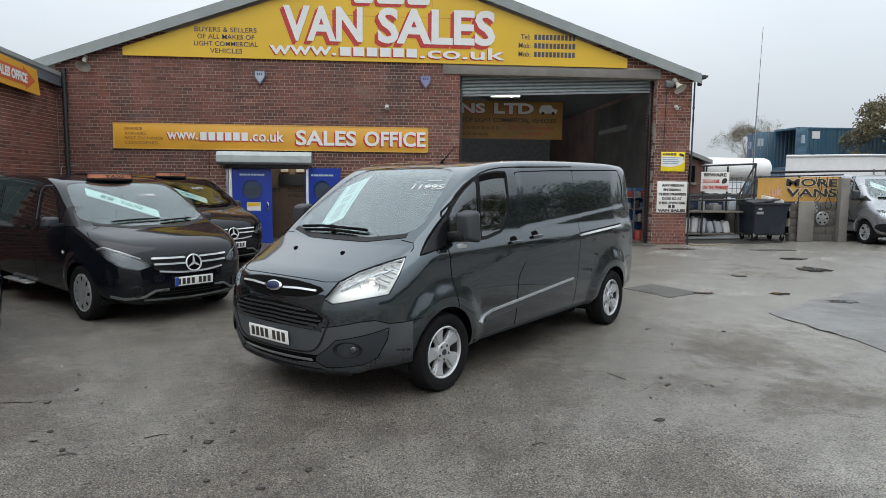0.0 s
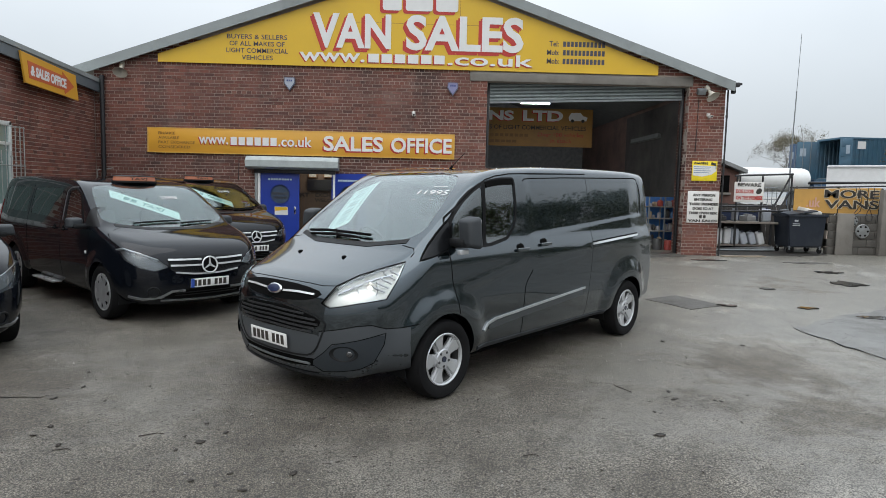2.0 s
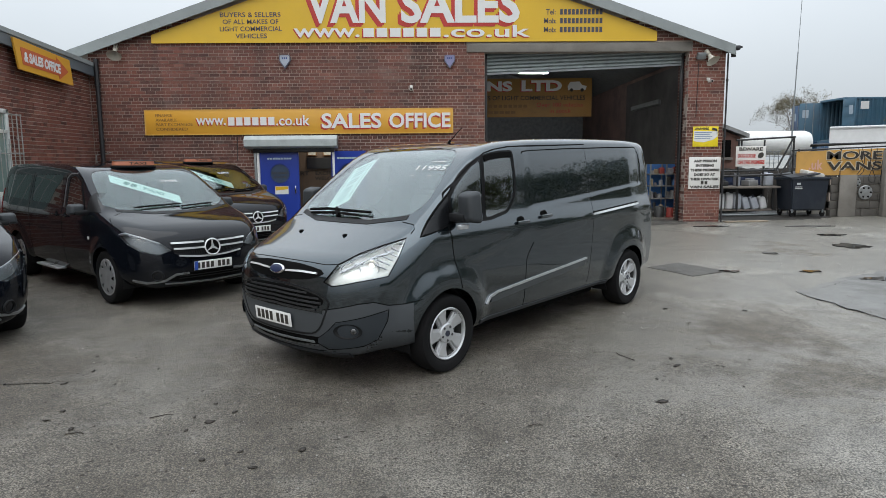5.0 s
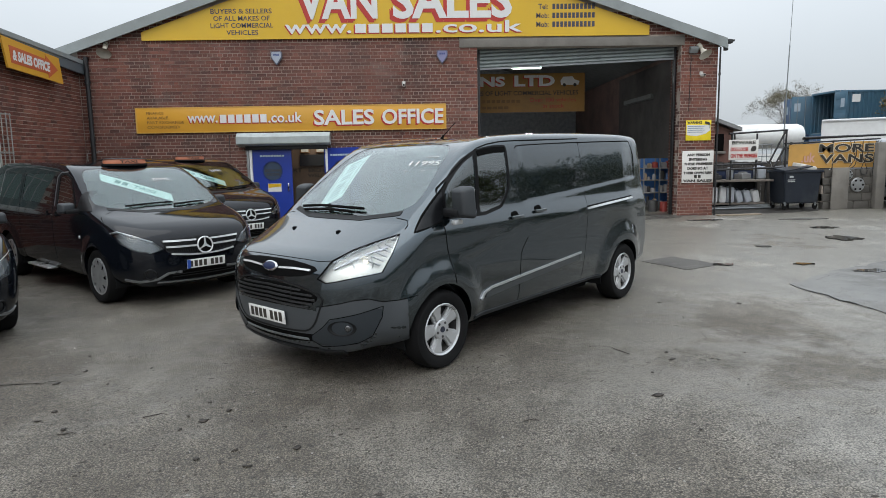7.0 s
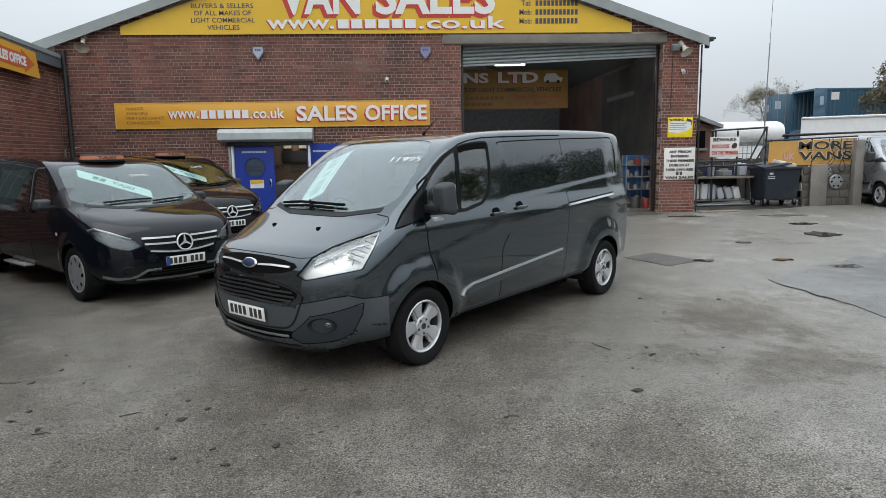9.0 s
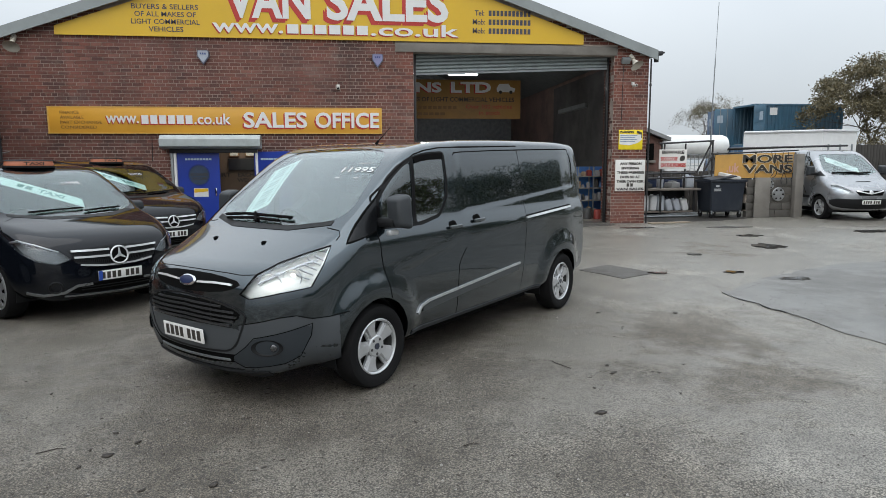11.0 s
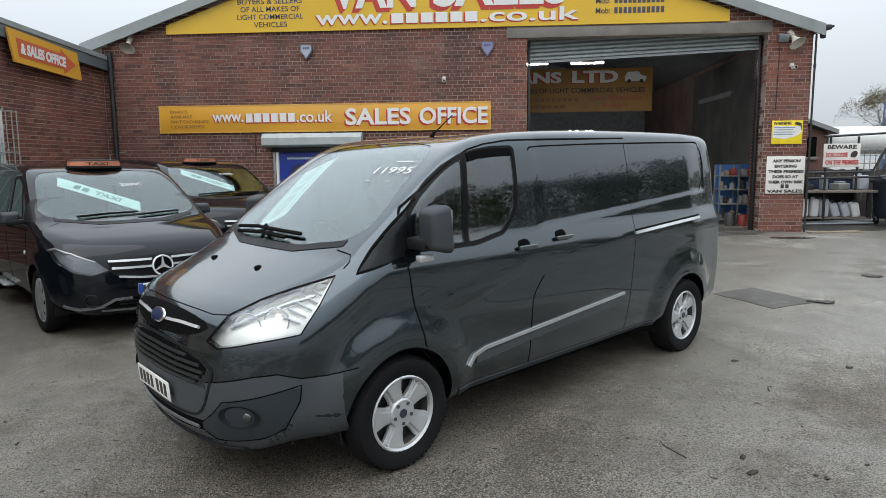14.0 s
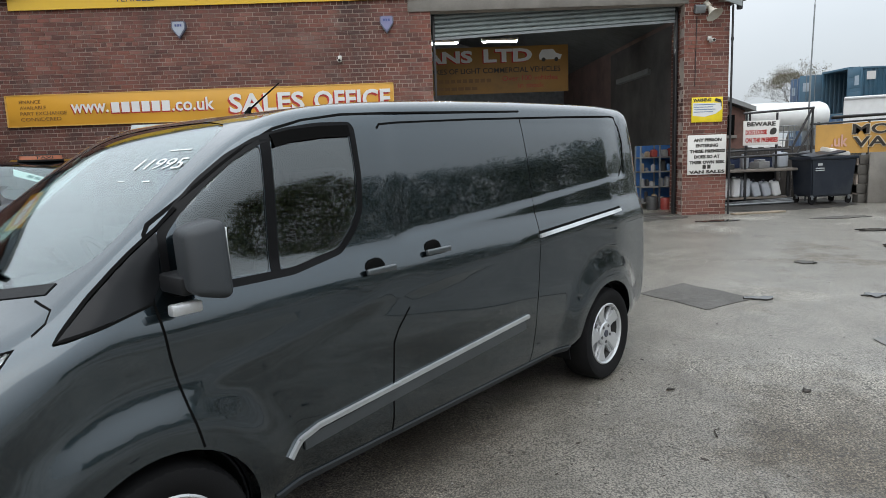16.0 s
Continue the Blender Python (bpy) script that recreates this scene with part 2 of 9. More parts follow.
    silt_ramp = n.new("ShaderNodeValToRGB")
    silt_ramp.color_ramp.elements[0].position, silt_ramp.color_ramp.elements[0].color = 0.34, shade(light, 0.62)
    silt_ramp.color_ramp.elements[1].position, silt_ramp.color_ramp.elements[1].color = 0.68, shade(light, 1.02)
    l.new(mid.outputs["Fac"], silt_ramp.inputs["Fac"])
    speck = n.new("ShaderNodeMixRGB")
    speck.blend_type, speck.inputs[0].default_value = "MULTIPLY", 0.44 * pebble
    l.new(silt_ramp.outputs[0], speck.inputs[1])
    l.new(sr.outputs[0], speck.inputs[2])
    m6 = n.new("ShaderNodeMixRGB")
    l.new(film.outputs[0], m6.inputs[0])
    l.new(m5.outputs[0], m6.inputs[1])
    l.new(speck.outputs[0], m6.inputs[2])
    # shade between the stones, painted into the colour
    crevice_shade = n.new("ShaderNodeMapRange")
    crevice_shade.inputs["From Min"].default_value, crevice_shade.inputs["From Max"].default_value, crevice_shade.inputs["To Max"].default_value = 0.40, 0.70, 0.88 * pebble
    l.new(stones.outputs["Distance"], crevice_shade.inputs["Value"])
    m7 = n.new("ShaderNodeMixRGB")
    m7.inputs[2].default_value = (0.030, 0.026, 0.021, 1)
    l.new(crevice_shade.outputs[0], m7.inputs[0])
    # the painted sky sheen once more, bluish, over stone and silt
    m8 = n.new("ShaderNodeMixRGB")
    m8.blend_type, m8.inputs[2].default_value = "MULTIPLY", (1.42, 1.46, 1.52, 1)
    l.new(sky_side.outputs[0], m8.inputs[0])
    l.new(m6.outputs[0], m8.inputs[1])
    l.new(m8.outputs[0], m7.inputs[1])
    l.new(m7.outputs[0], p.inputs["Base Color"])
    rr = n.new("ShaderNodeMapRange")
    rr.inputs["To Min"].default_value, rr.inputs["To Max"].default_value = 0.78 - 0.22 * wet, 0.62 - 0.43 * wet
    l.new(film.outputs[0], rr.inputs["Value"])
    l.new(rr.outputs[0], p.inputs["Roughness"])
    p.inputs["Specular IOR Level"].default_value = 0.5
    relief = n.new("ShaderNodeMapRange")
    relief.inputs["To Min"].default_value, relief.inputs["To Max"].default_value = 0.9 * pebble, 0.24 * pebble
    l.new(film.outputs[0], relief.inputs["Value"])
    bsum = n.new("ShaderNodeMath")
    bsum.operation = "MULTIPLY_ADD"
    bsum.inputs[1].default_value = 0.6
    l.new(stones.outputs["Distance"], bsum.inputs[0])
    l.new(small.outputs["Fac"], bsum.inputs[2])
    b = n.new("ShaderNodeBump")
    b.inputs["Distance"].default_value = 0.010
    l.new(relief.outputs[0], b.inputs["Strength"])
    l.new(bsum.outputs[0], b.inputs["Height"])
    l.new(b.outputs[0], p.inputs["Normal"])
    MATS[name] = m
    return m


BRICK_ISLE, BRICK_ONE = brick_mat("brick_joined", "island"), brick_mat("brick_single", "object")
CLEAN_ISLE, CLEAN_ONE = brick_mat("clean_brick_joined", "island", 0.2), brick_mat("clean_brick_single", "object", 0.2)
MORTAR = mat("mortar", (0.37, 0.315, 0.272), 0.9, var=0.3, scale=1.6, grain=140, bump=0.4, dirt=0.55, dirt_col=(0.07, 0.05, 0.045))
ASPHALT = ground_mat("wet_asphalt", (0.112, 0.092, 0.067), (0.262, 0.241, 0.204), wet=0.9, skylit=0.9, silt=0.80)
ASPHALT_NEW = ground_mat("smooth_asphalt", (0.135, 0.132, 0.125), (0.195, 0.191, 0.180), wet=0.85, pebble=0.35)
ASPHALT_DARK = ground_mat("dark_asphalt", (0.078, 0.074, 0.067), (0.135, 0.128, 0.117), wet=0.75, pebble=0.7)
WATER = mat("puddle_water", (0.021, 0.0198, 0.018), 0.05, var=0.1, spec=0.6)
CONCRETE = mat("concrete", (0.18, 0.168, 0.15), 0.85, var=0.22, scale=3, grain=120, bump=0.5, dirt=0.6, dirt_col=(0.10, 0.085, 0.07))
YELLOW = mat("sign_yellow", (0.64, 0.4, 0.02), 0.35, var=0.05, scale=1.2, dirt=0.12, dirt_col=(0.42, 0.30, 0.08))
AMBER = mat("sign_amber", (0.624, 0.32, 0.036), 0.35, var=0.06, scale=1.2, dirt=0.15, dirt_col=(0.45, 0.27, 0.08))
RED = mat("letter_red", (0.442, 0.02975, 0.02125), 0.4, var=0.06)
ORANGE_RED = mat("arrow_red", (0.50, 0.11, 0.045), 0.4, var=0.06)
WHITE = mat("letter_white", (0.68, 0.68, 0.6715), 0.4, var=0.04)
INK = mat("letter_black", (0.035, 0.03, 0.025), 0.5, var=0.1)
NAVY = mat("letter_navy", (0.05, 0.05, 0.075), 0.5, var=0.1)
BROWN = mat("letter_brown", (0.22, 0.11, 0.03), 0.5, var=0.1)
VERGE = mat("verge_sheet", (0.24, 0.264, 0.264), 0.55, var=0.12, scale=1.5, dirt=0.35)
FASCIA = mat("fascia_paint", (0.104, 0.124, 0.14), 0.5, var=0.15, scale=2, dirt=0.3)
PIPE = mat("pipe_black", (0.018, 0.018, 0.02), 0.45, var=0.2)
PAINT_GREY = mat("van_paint_grey", (0.026, 0.041, 0.051), 0.20, metal=0.95, var=0.03, scale=2, grain=900, coat=1.0, spec=0.2, coat_ior=1.72, coat_rough=0.03)
PAINT_BLACK = mat("taxi_paint_black", (0.0040, 0.0052, 0.0080), 0.3, var=0.05, scale=2, coat=1.0, spec=0.0, coat_ior=1.44, coat_rough=0.06)
PAINT_SILVER = mat("van_paint_silver", (0.27, 0.28, 0.295), 0.28, metal=0.6, var=0.03, scale=2, grain=900, coat=1.0)
PLASTIC = mat("trim_plastic", (0.010, 0.0105, 0.0115), 0.5, var=0.12, grain=400, bump=0.1, spec=0.22)
MIRROR_GREY = mat("mirror_plastic", (0.032, 0.036, 0.040), 0.5, var=0.12, grain=400, bump=0.12, spec=0.35)
SEAL = mat("window_rubber", (0.004, 0.004, 0.0045), 0.45, var=0.1, spec=0.12)
GAP = mat("panel_gap", (0.004, 0.004, 0.004), 0.8, spec=0.05)
RUBBER = mat("tyre_rubber", (0.009, 0.009, 0.0095), 0.8, var=0.15, grain=200, bump=0.2, dirt=0.12, dirt_col=(0.03, 0.028, 0.026), spec=0.12)
CHROME = mat("chrome", (0.75, 0.75, 0.76), 0.12, metal=1.0, var=0.03)
ALLOY = mat("alloy_silver", (0.54, 0.55, 0.56), 0.30, metal=0.6, var=0.05)
STEEL = mat("steel_grey", (0.25, 0.27, 0.28), 0.5, metal=0.6, var=0.15, scale=3, dirt=0.3)
INTERIOR = mat("cab_interior", (0.030, 0.031, 0.033), 0.8, var=0.2, grain=60, spec=0.15)
TAXI_SCREEN = glass("taxi_screen_glass", (0.80, 0.88, 0.86), 0.075, 4.8)
WINDSCREEN = glass("windscreen_glass", (0.84, 0.91, 0.89), 0.115, 4.8)
TINTED = glass("tinted_glass", (0.22, 0.26, 0.25), 0.06)
SIDEGLASS = glass("side_glass", (0.40, 0.45, 0.445), 0.11, 3.5)
CLEAR = glass("lamp_glass", (0.94, 0.96, 0.97), 0.03)
BRIGHT = mat("bright_trim", (0.78, 0.79, 0.80), 0.22, metal=0.45, var=0.03, coat=0.5)

# ---------------------------------------------------------------- tools
def finish(name, bm, material=None, parent=None, label="", smooth=40):
    """Link a bmesh as one mesh object; soft edges below the angle, sharp ones above."""
    me = bpy.data.meshes.new(name)
    if smooth:
        for f in bm.faces:
            f.smooth = True
        for ed in bm.edges:
            if len(ed.link_faces) == 2 and ed.calc_face_angle(0) > radians(smooth):
                ed.smooth = False
    bm.to_mesh(me)
    bm.free()
    if material:
        me.materials.append(material)
    ob = new(name, me)
    if parent:
        ob.parent = parent
    if label:
        ob["label"] = label
    return ob


def part(name, bm, material, parent, label=""):
    return finish(name, bm, material, parent, label)


def thing(name, m, label, category, group="", kind=""):
    ob = new(name)
    ob.matrix_basis = m
    return tagged(ob, label, category, group, kind)


def box(bm, x0, x1, y0, y1, z0, z1, bevel=0.0, m=None, seg=2):
    """A box between the given limits, its edges rounded."""
    r = bmesh.ops.create_cube(bm, size=1.0, matrix=Matrix.Translation(((x0 + x1) / 2, (y0 + y1) / 2, (z0 + z1) / 2)) @ Matrix.Diagonal((abs(x1 - x0), abs(y1 - y0), abs(z1 - z0), 1)))
    vs = r["verts"]
    if bevel:
        es = list({e for v in vs for e in v.link_edges})
        k = bmesh.ops.bevel(bm, geom=es, offset=min(bevel, 0.45 * min(abs(x1 - x0), abs(y1 - y0), abs(z1 - z0))), segments=seg, affect="EDGES", profile=0.5)
        vs = list({v for f in k["faces"] for v in f.verts} | {v for v in vs if v.is_valid})
    if m is not None:
        bmesh.ops.transform(bm, matrix=m, verts=vs)
    return vs


def rod(bm, a, b, r, n=10, r2=None):
    """A round bar from a to b."""
    a, b = Vector(a), Vector(b)
    d = b - a
    m = Matrix.Translation((a + b) / 2) @ d.to_track_quat("Z", "Y").to_matrix().to_4x4()
    return bmesh.ops.create_cone(bm, cap_ends=True, segments=n, radius1=r, radius2=r if r2 is None else r2, depth=d.length, matrix=m)["verts"]


def lathe(bm, profile, n=32, axis="Y", closed=False):
    """Turn a profile of (radius, along) round an axis."""
    rings = []
    for i in range(n):
        a = 2 * math.pi * i / n
        c, s = math.cos(a), math.sin(a)
        ring = []
        for r, h in profile:
            ring.append(bm.verts.new((r * c, h, r * s) if axis == "Y" else (r * c, r * s, h)))
        rings.append(ring)
    k = len(profile)
    for i in range(n):
        A, B = rings[i], rings[(i + 1) % n]
        for j in range(k if closed else k - 1):
            bm.faces.new((A[j], A[(j + 1) % k], B[(j + 1) % k], B[j]))
    bmesh.ops.remove_doubles(bm, verts=[v for r in rings for v in r], dist=1e-5)
    bmesh.ops.recalc_face_normals(bm, faces=bm.faces)
    return bm


def slab(bm, pts, d0, d1, frame_of):
    """A plate: the outline pts (u, v) between depths d0 and d1; frame_of(u, v, d) gives the place."""
    n = len(pts)
    a = [bm.verts.new(frame_of(u, v, d0)) for u, v in pts]
    b = [bm.verts.new(frame_of(u, v, d1)) for u, v in pts]
    fs = [bm.faces.new(a), bm.faces.new(b[::-1])]
    for i in range(n):
        fs.append(bm.faces.new((a[i], b[i], b[(i + 1) % n], a[(i + 1) % n])))
    bmesh.ops.recalc_face_normals(bm, faces=fs)
    return a + b


def rounded(pts, turns=2):
    """Corner cutting: a smooth closed outline from a coarse one."""
    for _ in range(turns):
        q = []
        for i in range(len(pts)):
            a, b = pts[i], pts[(i + 1) % len(pts)]
            q.append(tuple(0.75 * s + 0.25 * t for s, t in zip(a, b)))
            q.append(tuple(0.25 * s + 0.75 * t for s, t in zip(a, b)))
        pts = q
    return pts


def fillet(pts, r=0.06, n=4):
    """A closed outline with its corners rounded to about the radius r."""
    out = []
    for i, c in enumerate(pts):
        c, a, b = Vector(c), Vector(pts[i - 1]), Vector(pts[(i + 1) % len(pts)])
        p, q = c + (a - c).normalized() * min(r, 0.45 * (a - c).length), c + (b - c).normalized() * min(r, 0.45 * (b - c).length)
        for k in range(n + 1):
            t = k / n
            out.append(tuple(p * (1 - t) ** 2 + c * 2 * t * (1 - t) + q * t * t))
    return out


def text_bm(body, width, height, thick=0.004, bold=0.0, place_m=None, shear=0.0, bm=None):
    """Letters of the built-in font, fitted to a width and height, centred, facing +z, laid by place_m."""
    cu = bpy.data.curves.new("lettering", "FONT")
    cu.body, cu.size, cu.extrude, cu.offset, cu.align_x, cu.shear, cu.resolution_u = body, 1.0, 0.001, bold, "CENTER", shear, 3
    cu.space_line = 1.05
    tmp = bpy.data.objects.new("lettering", cu)
    me = bpy.data.meshes.new_from_object(tmp)
    bpy.data.objects.remove(tmp)
    bpy.data.curves.remove(cu)
    co = np.empty(len(me.vertices) * 3)
    me.vertices.foreach_get("co", co)
    co = co.reshape(-1, 3)
    lo, hi = co.min(0), co.max(0)
    size = np.maximum(hi - lo, 1e-6)
    co = (co - (lo + hi) / 2) / size * np.array([width, height, thick])
    me.vertices.foreach_set("co", co.ravel())
    out = bm if bm is not None else bmesh.new()
    n0 = len(out.verts)
    out.from_mesh(me)
    bpy.data.meshes.remove(me)
    out.verts.ensure_lookup_table()
    if place_m is not None:
        bmesh.ops.transform(out, matrix=place_m, verts=out.verts[n0:])
    return out


def words(bm, place_m):
    """A row of letters, split at its spaces into one bmesh a word, each laid by place_m."""
    seen, runs = set(), []
    for v in bm.verts:
        if v not in seen:
            stack, island = [v], []
            seen.add(v)
            while stack:
                a = stack.pop()
                island.append(a)
                for e in a.link_edges:
                    b = e.other_vert(a)
                    if b not in seen:
                        seen.add(b)
                        stack.append(b)
            runs.append([min(a.co.x for a in island), max(a.co.x for a in island)])
    runs.sort()
    rows = [runs[0][:]]
    for lo, hi in runs[1:]:
        if lo <= rows[-1][1] + 1e-4:
            rows[-1][1] = max(rows[-1][1], hi)
        else:
            rows.append([lo, hi])
    gaps = [(b[0] - a[1], (a[1] + b[0]) / 2) for a, b in zip(rows, rows[1:])]
    usual = sorted(d for d, _ in gaps)[len(gaps) // 2] if gaps else 0
    cuts = [c for d, c in gaps if d > 2.4 * usual]
    out = []
    for lo, hi in zip([-1e9] + cuts, cuts + [1e9]):
        one = bm.copy()
        bmesh.ops.delete(one, geom=[v for v in one.verts if not lo < v.co.x < hi], context="VERTS")
        bmesh.ops.transform(one, matrix=place_m, verts=one.verts)
        out.append(one)
    bm.free()
    return out


def facing(x, y, z, normal=(0, -1, 0), turn=0.0):
    """A pose whose +z looks along normal and whose +y is as upright as can be."""
    nz = Vector(normal).normalized()
    up = Vector((0, 0, 1))
    nx = up.cross(nz).normalized()
    ny = nz.cross(nx)
    m = Matrix((nx, ny, nz)).transposed().to_4x4()
    return Matrix.Translation((x, y, z)) @ m @ pose(0, 0, 0, 0, 0, turn)


def g(y):
    """Height of the yard, which rises gently towards the building."""
    t = max(0.0, y - 4.2)
    return 0.0175 * t if t < 14 else 0.245 + 0.004 * (t - 14)

# ---------------------------------------------------------------- vehicle bodies
def sstep(a, b, x):
    t = np.clip((x - a) / (b - a), 0, 1)
    return t * t * (3 - 2 * t)


class Shell:
    """A van body as a solid: its side outline, swept across a width that varies with height and length, corners rounded.
    Vehicle axes: x forward from the front axle, y to its left, z up."""

    def __init__(self, outline, widths, bow, front_taper, tail, wheels, arch, nose_round=0.30, edge_round=0.16, press=(), flare=0.022, flare_out=0.16, crease=()):
        pts = np.array(rounded(outline, 2))
        self.x0, self.z0, self.h = pts[:, 0].min() - 0.6, -0.4, 0.0125
        nx, nz = int((pts[:, 0].max() + 0.9 - self.x0) / self.h), int(3.2 / self.h)
        X, Z = np.meshgrid(self.x0 + self.h * np.arange(nx), self.z0 + self.h * np.arange(nz), indexing="ij")
        d2 = np.full(X.shape, 1e9)
        inside = np.zeros(X.shape, bool)
        for a, b in zip(pts, np.roll(pts, -1, 0)):
            e = b - a
            t = np.clip(((X - a[0]) * e[0] + (Z - a[1]) * e[1]) / max(1e-12, e @ e), 0, 1)
            d2 = np.minimum(d2, (X - a[0] - t * e[0]) ** 2 + (Z - a[1] - t * e[1]) ** 2)
            if abs(e[1]) > 1e-12:
                cross = ((a[1] > Z) != (b[1] > Z)) & (X < a[0] + (Z - a[1]) / e[1] * e[0])
                inside ^= cross
        self.table = np.where(inside, -1, 1) * np.sqrt(d2)
        self.wz, self.ww = np.array(widths).T
        self.bow, self.taper, self.tail, self.wheels, self.arch = bow, front_taper, tail, wheels, arch
        self.nose_round, self.edge_round = nose_round, edge_round
        self.box = (pts[:, 0].min(), pts[:, 0].max(), pts[:, 1].min(), pts[:, 1].max())
        self.cache = {}
        self.press, self.flare, self.flare_out, self.crease = press, flare, flare_out, crease

    def f(self, P):
        x, y, z = P[..., 0], np.abs(P[..., 1]), P[..., 2]
        xb = x + self.bow * y ** 2.2 * sstep(-1.6, 0.2, x) * (1 - 0.5 * sstep(1.05, 1.35, z)) - 0.035 * y ** 2 * sstep(self.tail + 0.8, self.tail, x)
        u = np.clip((xb - self.x0) / self.h, 0, self.table.shape[0] - 1.001)
        v = np.clip((z - self.z0) / self.h, 0, self.table.shape[1] - 1.001)
        i, j = u.astype(int), v.astype(int)
        s, t = u - i, v - j
        T = self.table
        d1 = (T[i, j] * (1 - s) + T[i + 1, j] * s) * (1 - t) + (T[i, j + 1] * (1 - s) + T[i + 1, j + 1] * s) * t
        W = np.interp(z, self.wz, self.ww)
        W = W - self.taper * sstep(0.15, self.box[1], x) - 0.05 * sstep(self.tail + 0.7, self.tail, x)
        for wx in self.wheels:
            r = np.hypot(x - wx, z - 0.34)
            W = W + self.flare * sstep(self.arch + self.flare_out, self.arch + 0.045, r) * sstep(0.15, 0.3, z)
        for xa, xb, za, zb, dep in self.press:
            W = W - dep * sstep(xa - 0.03, xa + 0.03, x) * sstep(xb + 0.03, xb - 0.12, x) * sstep(za - 0.012, za + 0.022, z - 0.062 * (xa - x)) * sstep(zb + 0.02, zb - 0.02, z)
        for xa, za, xb, zb, high, wide in self.crease:
            t = (x - xa) / (xb - xa)
            W = W + high * np.exp(-((z - za - t * (zb - za)) / wide) ** 2) * sstep(-0.08, 0.15, t) * sstep(1.08, 0.85, t)
        d2 = y - W
        k = self.edge_round + (self.nose_round - self.edge_round) * sstep(0.0, 0.7, x)
        h = np.clip(0.5 + 0.5 * (d1 - d2) / k, 0, 1)
        return d2 * (1 - h) + d1 * h + k * h * (1 - h)

    def mesh(self, iso=0.0, step=0.055):
        """A closed mesh of the solid, grown by iso."""
        key = (iso, step)
        if key in self.cache:
            return self.cache[key]
        x0, x1, z0, z1 = self.box
        lo, hi = np.array([x0 - 0.3, -1.35, z0 - 0.35]), np.array([x1 + 0.3, 1.35, z1 + 0.35])
        n = [int((x1 - x0) / step), int(2.0 / step), int((z1 - z0) / step)]
        index, verts, faces = {}, [], []

        def vid(c):
            if c not in index:
                index[c] = len(verts)
                verts.append(c)
            return index[c]

        for ax in range(3):
            a, b = [k for k in range(3) if k != ax]
            for side in (0, n[ax]):
                for i in range(n[a]):
                    for j in range(n[b]):
                        q = []
                        for di, dj in ((0, 0), (1, 0), (1, 1), (0, 1)):
                            c = [0, 0, 0]
                            c[ax], c[a], c[b] = side, i + di, j + dj
                            q.append(vid(tuple(c)))
                        faces.append(q)
        V = np.array(verts, float) / np.array(n)
        B = lo + V * (hi - lo)
        core_lo, core_hi = np.array([x0 + 0.75, -0.45, z0 + 0.30]), np.array([x1 - 0.65, 0.45, z0 + 0.62])
        C = core_lo + V * (core_hi - core_lo)
        a, b = np.zeros(len(B)), np.ones(len(B))
        for _ in range(30):
            m = (a + b) / 2
            out = self.f(C + (B - C) * m[:, None]) - iso > 0
            b, a = np.where(out, m, b), np.where(out, a, m)
        P = C + (B - C) * ((a + b) / 2)[:, None]
        me = bpy.data.meshes.new("shell")
        me.from_pydata(P.tolist(), [], faces)
        bm = bmesh.new()
        bm.from_mesh(me)
        bmesh.ops.recalc_face_normals(bm, faces=bm.faces)
        bm.to_mesh(me)
        bm.free()
        self.cache[key] = me
        return me

    def hit(self, U, Z, ang, iso=0.0, start=2.2):
        """Where lines along the level direction ang first meet the body: places and outward normals."""
        U, Z = np.asarray(U, float), np.asarray(Z, float)
        a = radians(ang)
        d, u = np.array([math.cos(a), math.sin(a), 0]), np.array([-math.sin(a), math.cos(a), 0])
        base = U[:, None] * u + np.stack([0 * Z, 0 * Z, Z], 1)
        ts = np.linspace(start, -1.8, 420)
        val = np.stack([self.f(base + t * d) - iso for t in ts], 1)
        k = np.where((val < 0).any(1), np.argmax(val < 0, 1), np.argmin(val, 1))
        lo, hi = ts[k], ts[np.maximum(k - 1, 0)]
        for _ in range(22):
            m = (lo + hi) / 2
            ins = self.f(base + m[:, None] * d) - iso < 0
            lo, hi = np.where(ins, m, lo), np.where(ins, hi, m)
        P = base + lo[:, None] * d
        e = 0.01
        N = np.stack([self.f(P + e * np.eye(3)[i]) - self.f(P - e * np.eye(3)[i]) for i in range(3)], 1)
        return P, N / np.maximum(1e-9, np.linalg.norm(N, axis=1))[:, None]


def boolean(a, b, op):
    """The solid a minus, and, or with the solid b."""
    oa, ob = bpy.data.objects.new("a", a), bpy.data.objects.new("b", b)
    scene.collection.objects.link(oa)
    scene.collection.objects.link(ob)
    md = oa.modifiers.new("cut", "BOOLEAN")
    md.operation, md.solver, md.object = op, "MANIFOLD", ob
    me = bpy.data.meshes.new_from_object(oa.evaluated_get(bpy.context.evaluated_depsgraph_get()))
    bpy.data.objects.remove(oa)
    bpy.data.objects.remove(ob)
    return me


def prism(outline, ang, d0, d1):
    """The outline (u, z) pushed along the level direction ang from d0 to d1; for ang 90, u is minus x."""
    a = radians(ang)
    d, u = Vector((math.cos(a), math.sin(a), 0)), Vector((-math.sin(a), math.cos(a), 0))
    bm = bmesh.new()
    slab(bm, outline, d0, d1, lambda s, v, t: u * s + Vector((0, 0, v)) + d * t)
    bmesh.ops.triangulate(bm, faces=bm.faces)
    me = bpy.data.meshes.new("prism")
    bm.to_mesh(me)
    bm.free()
    return me


def block(x0, x1, y0, y1, z0, z1):
    bm = bmesh.new()
    box(bm, x0, x1, y0, y1, z0, z1)
    me = bpy.data.meshes.new("block")
    bm.to_mesh(me)
    bm.free()
    return me


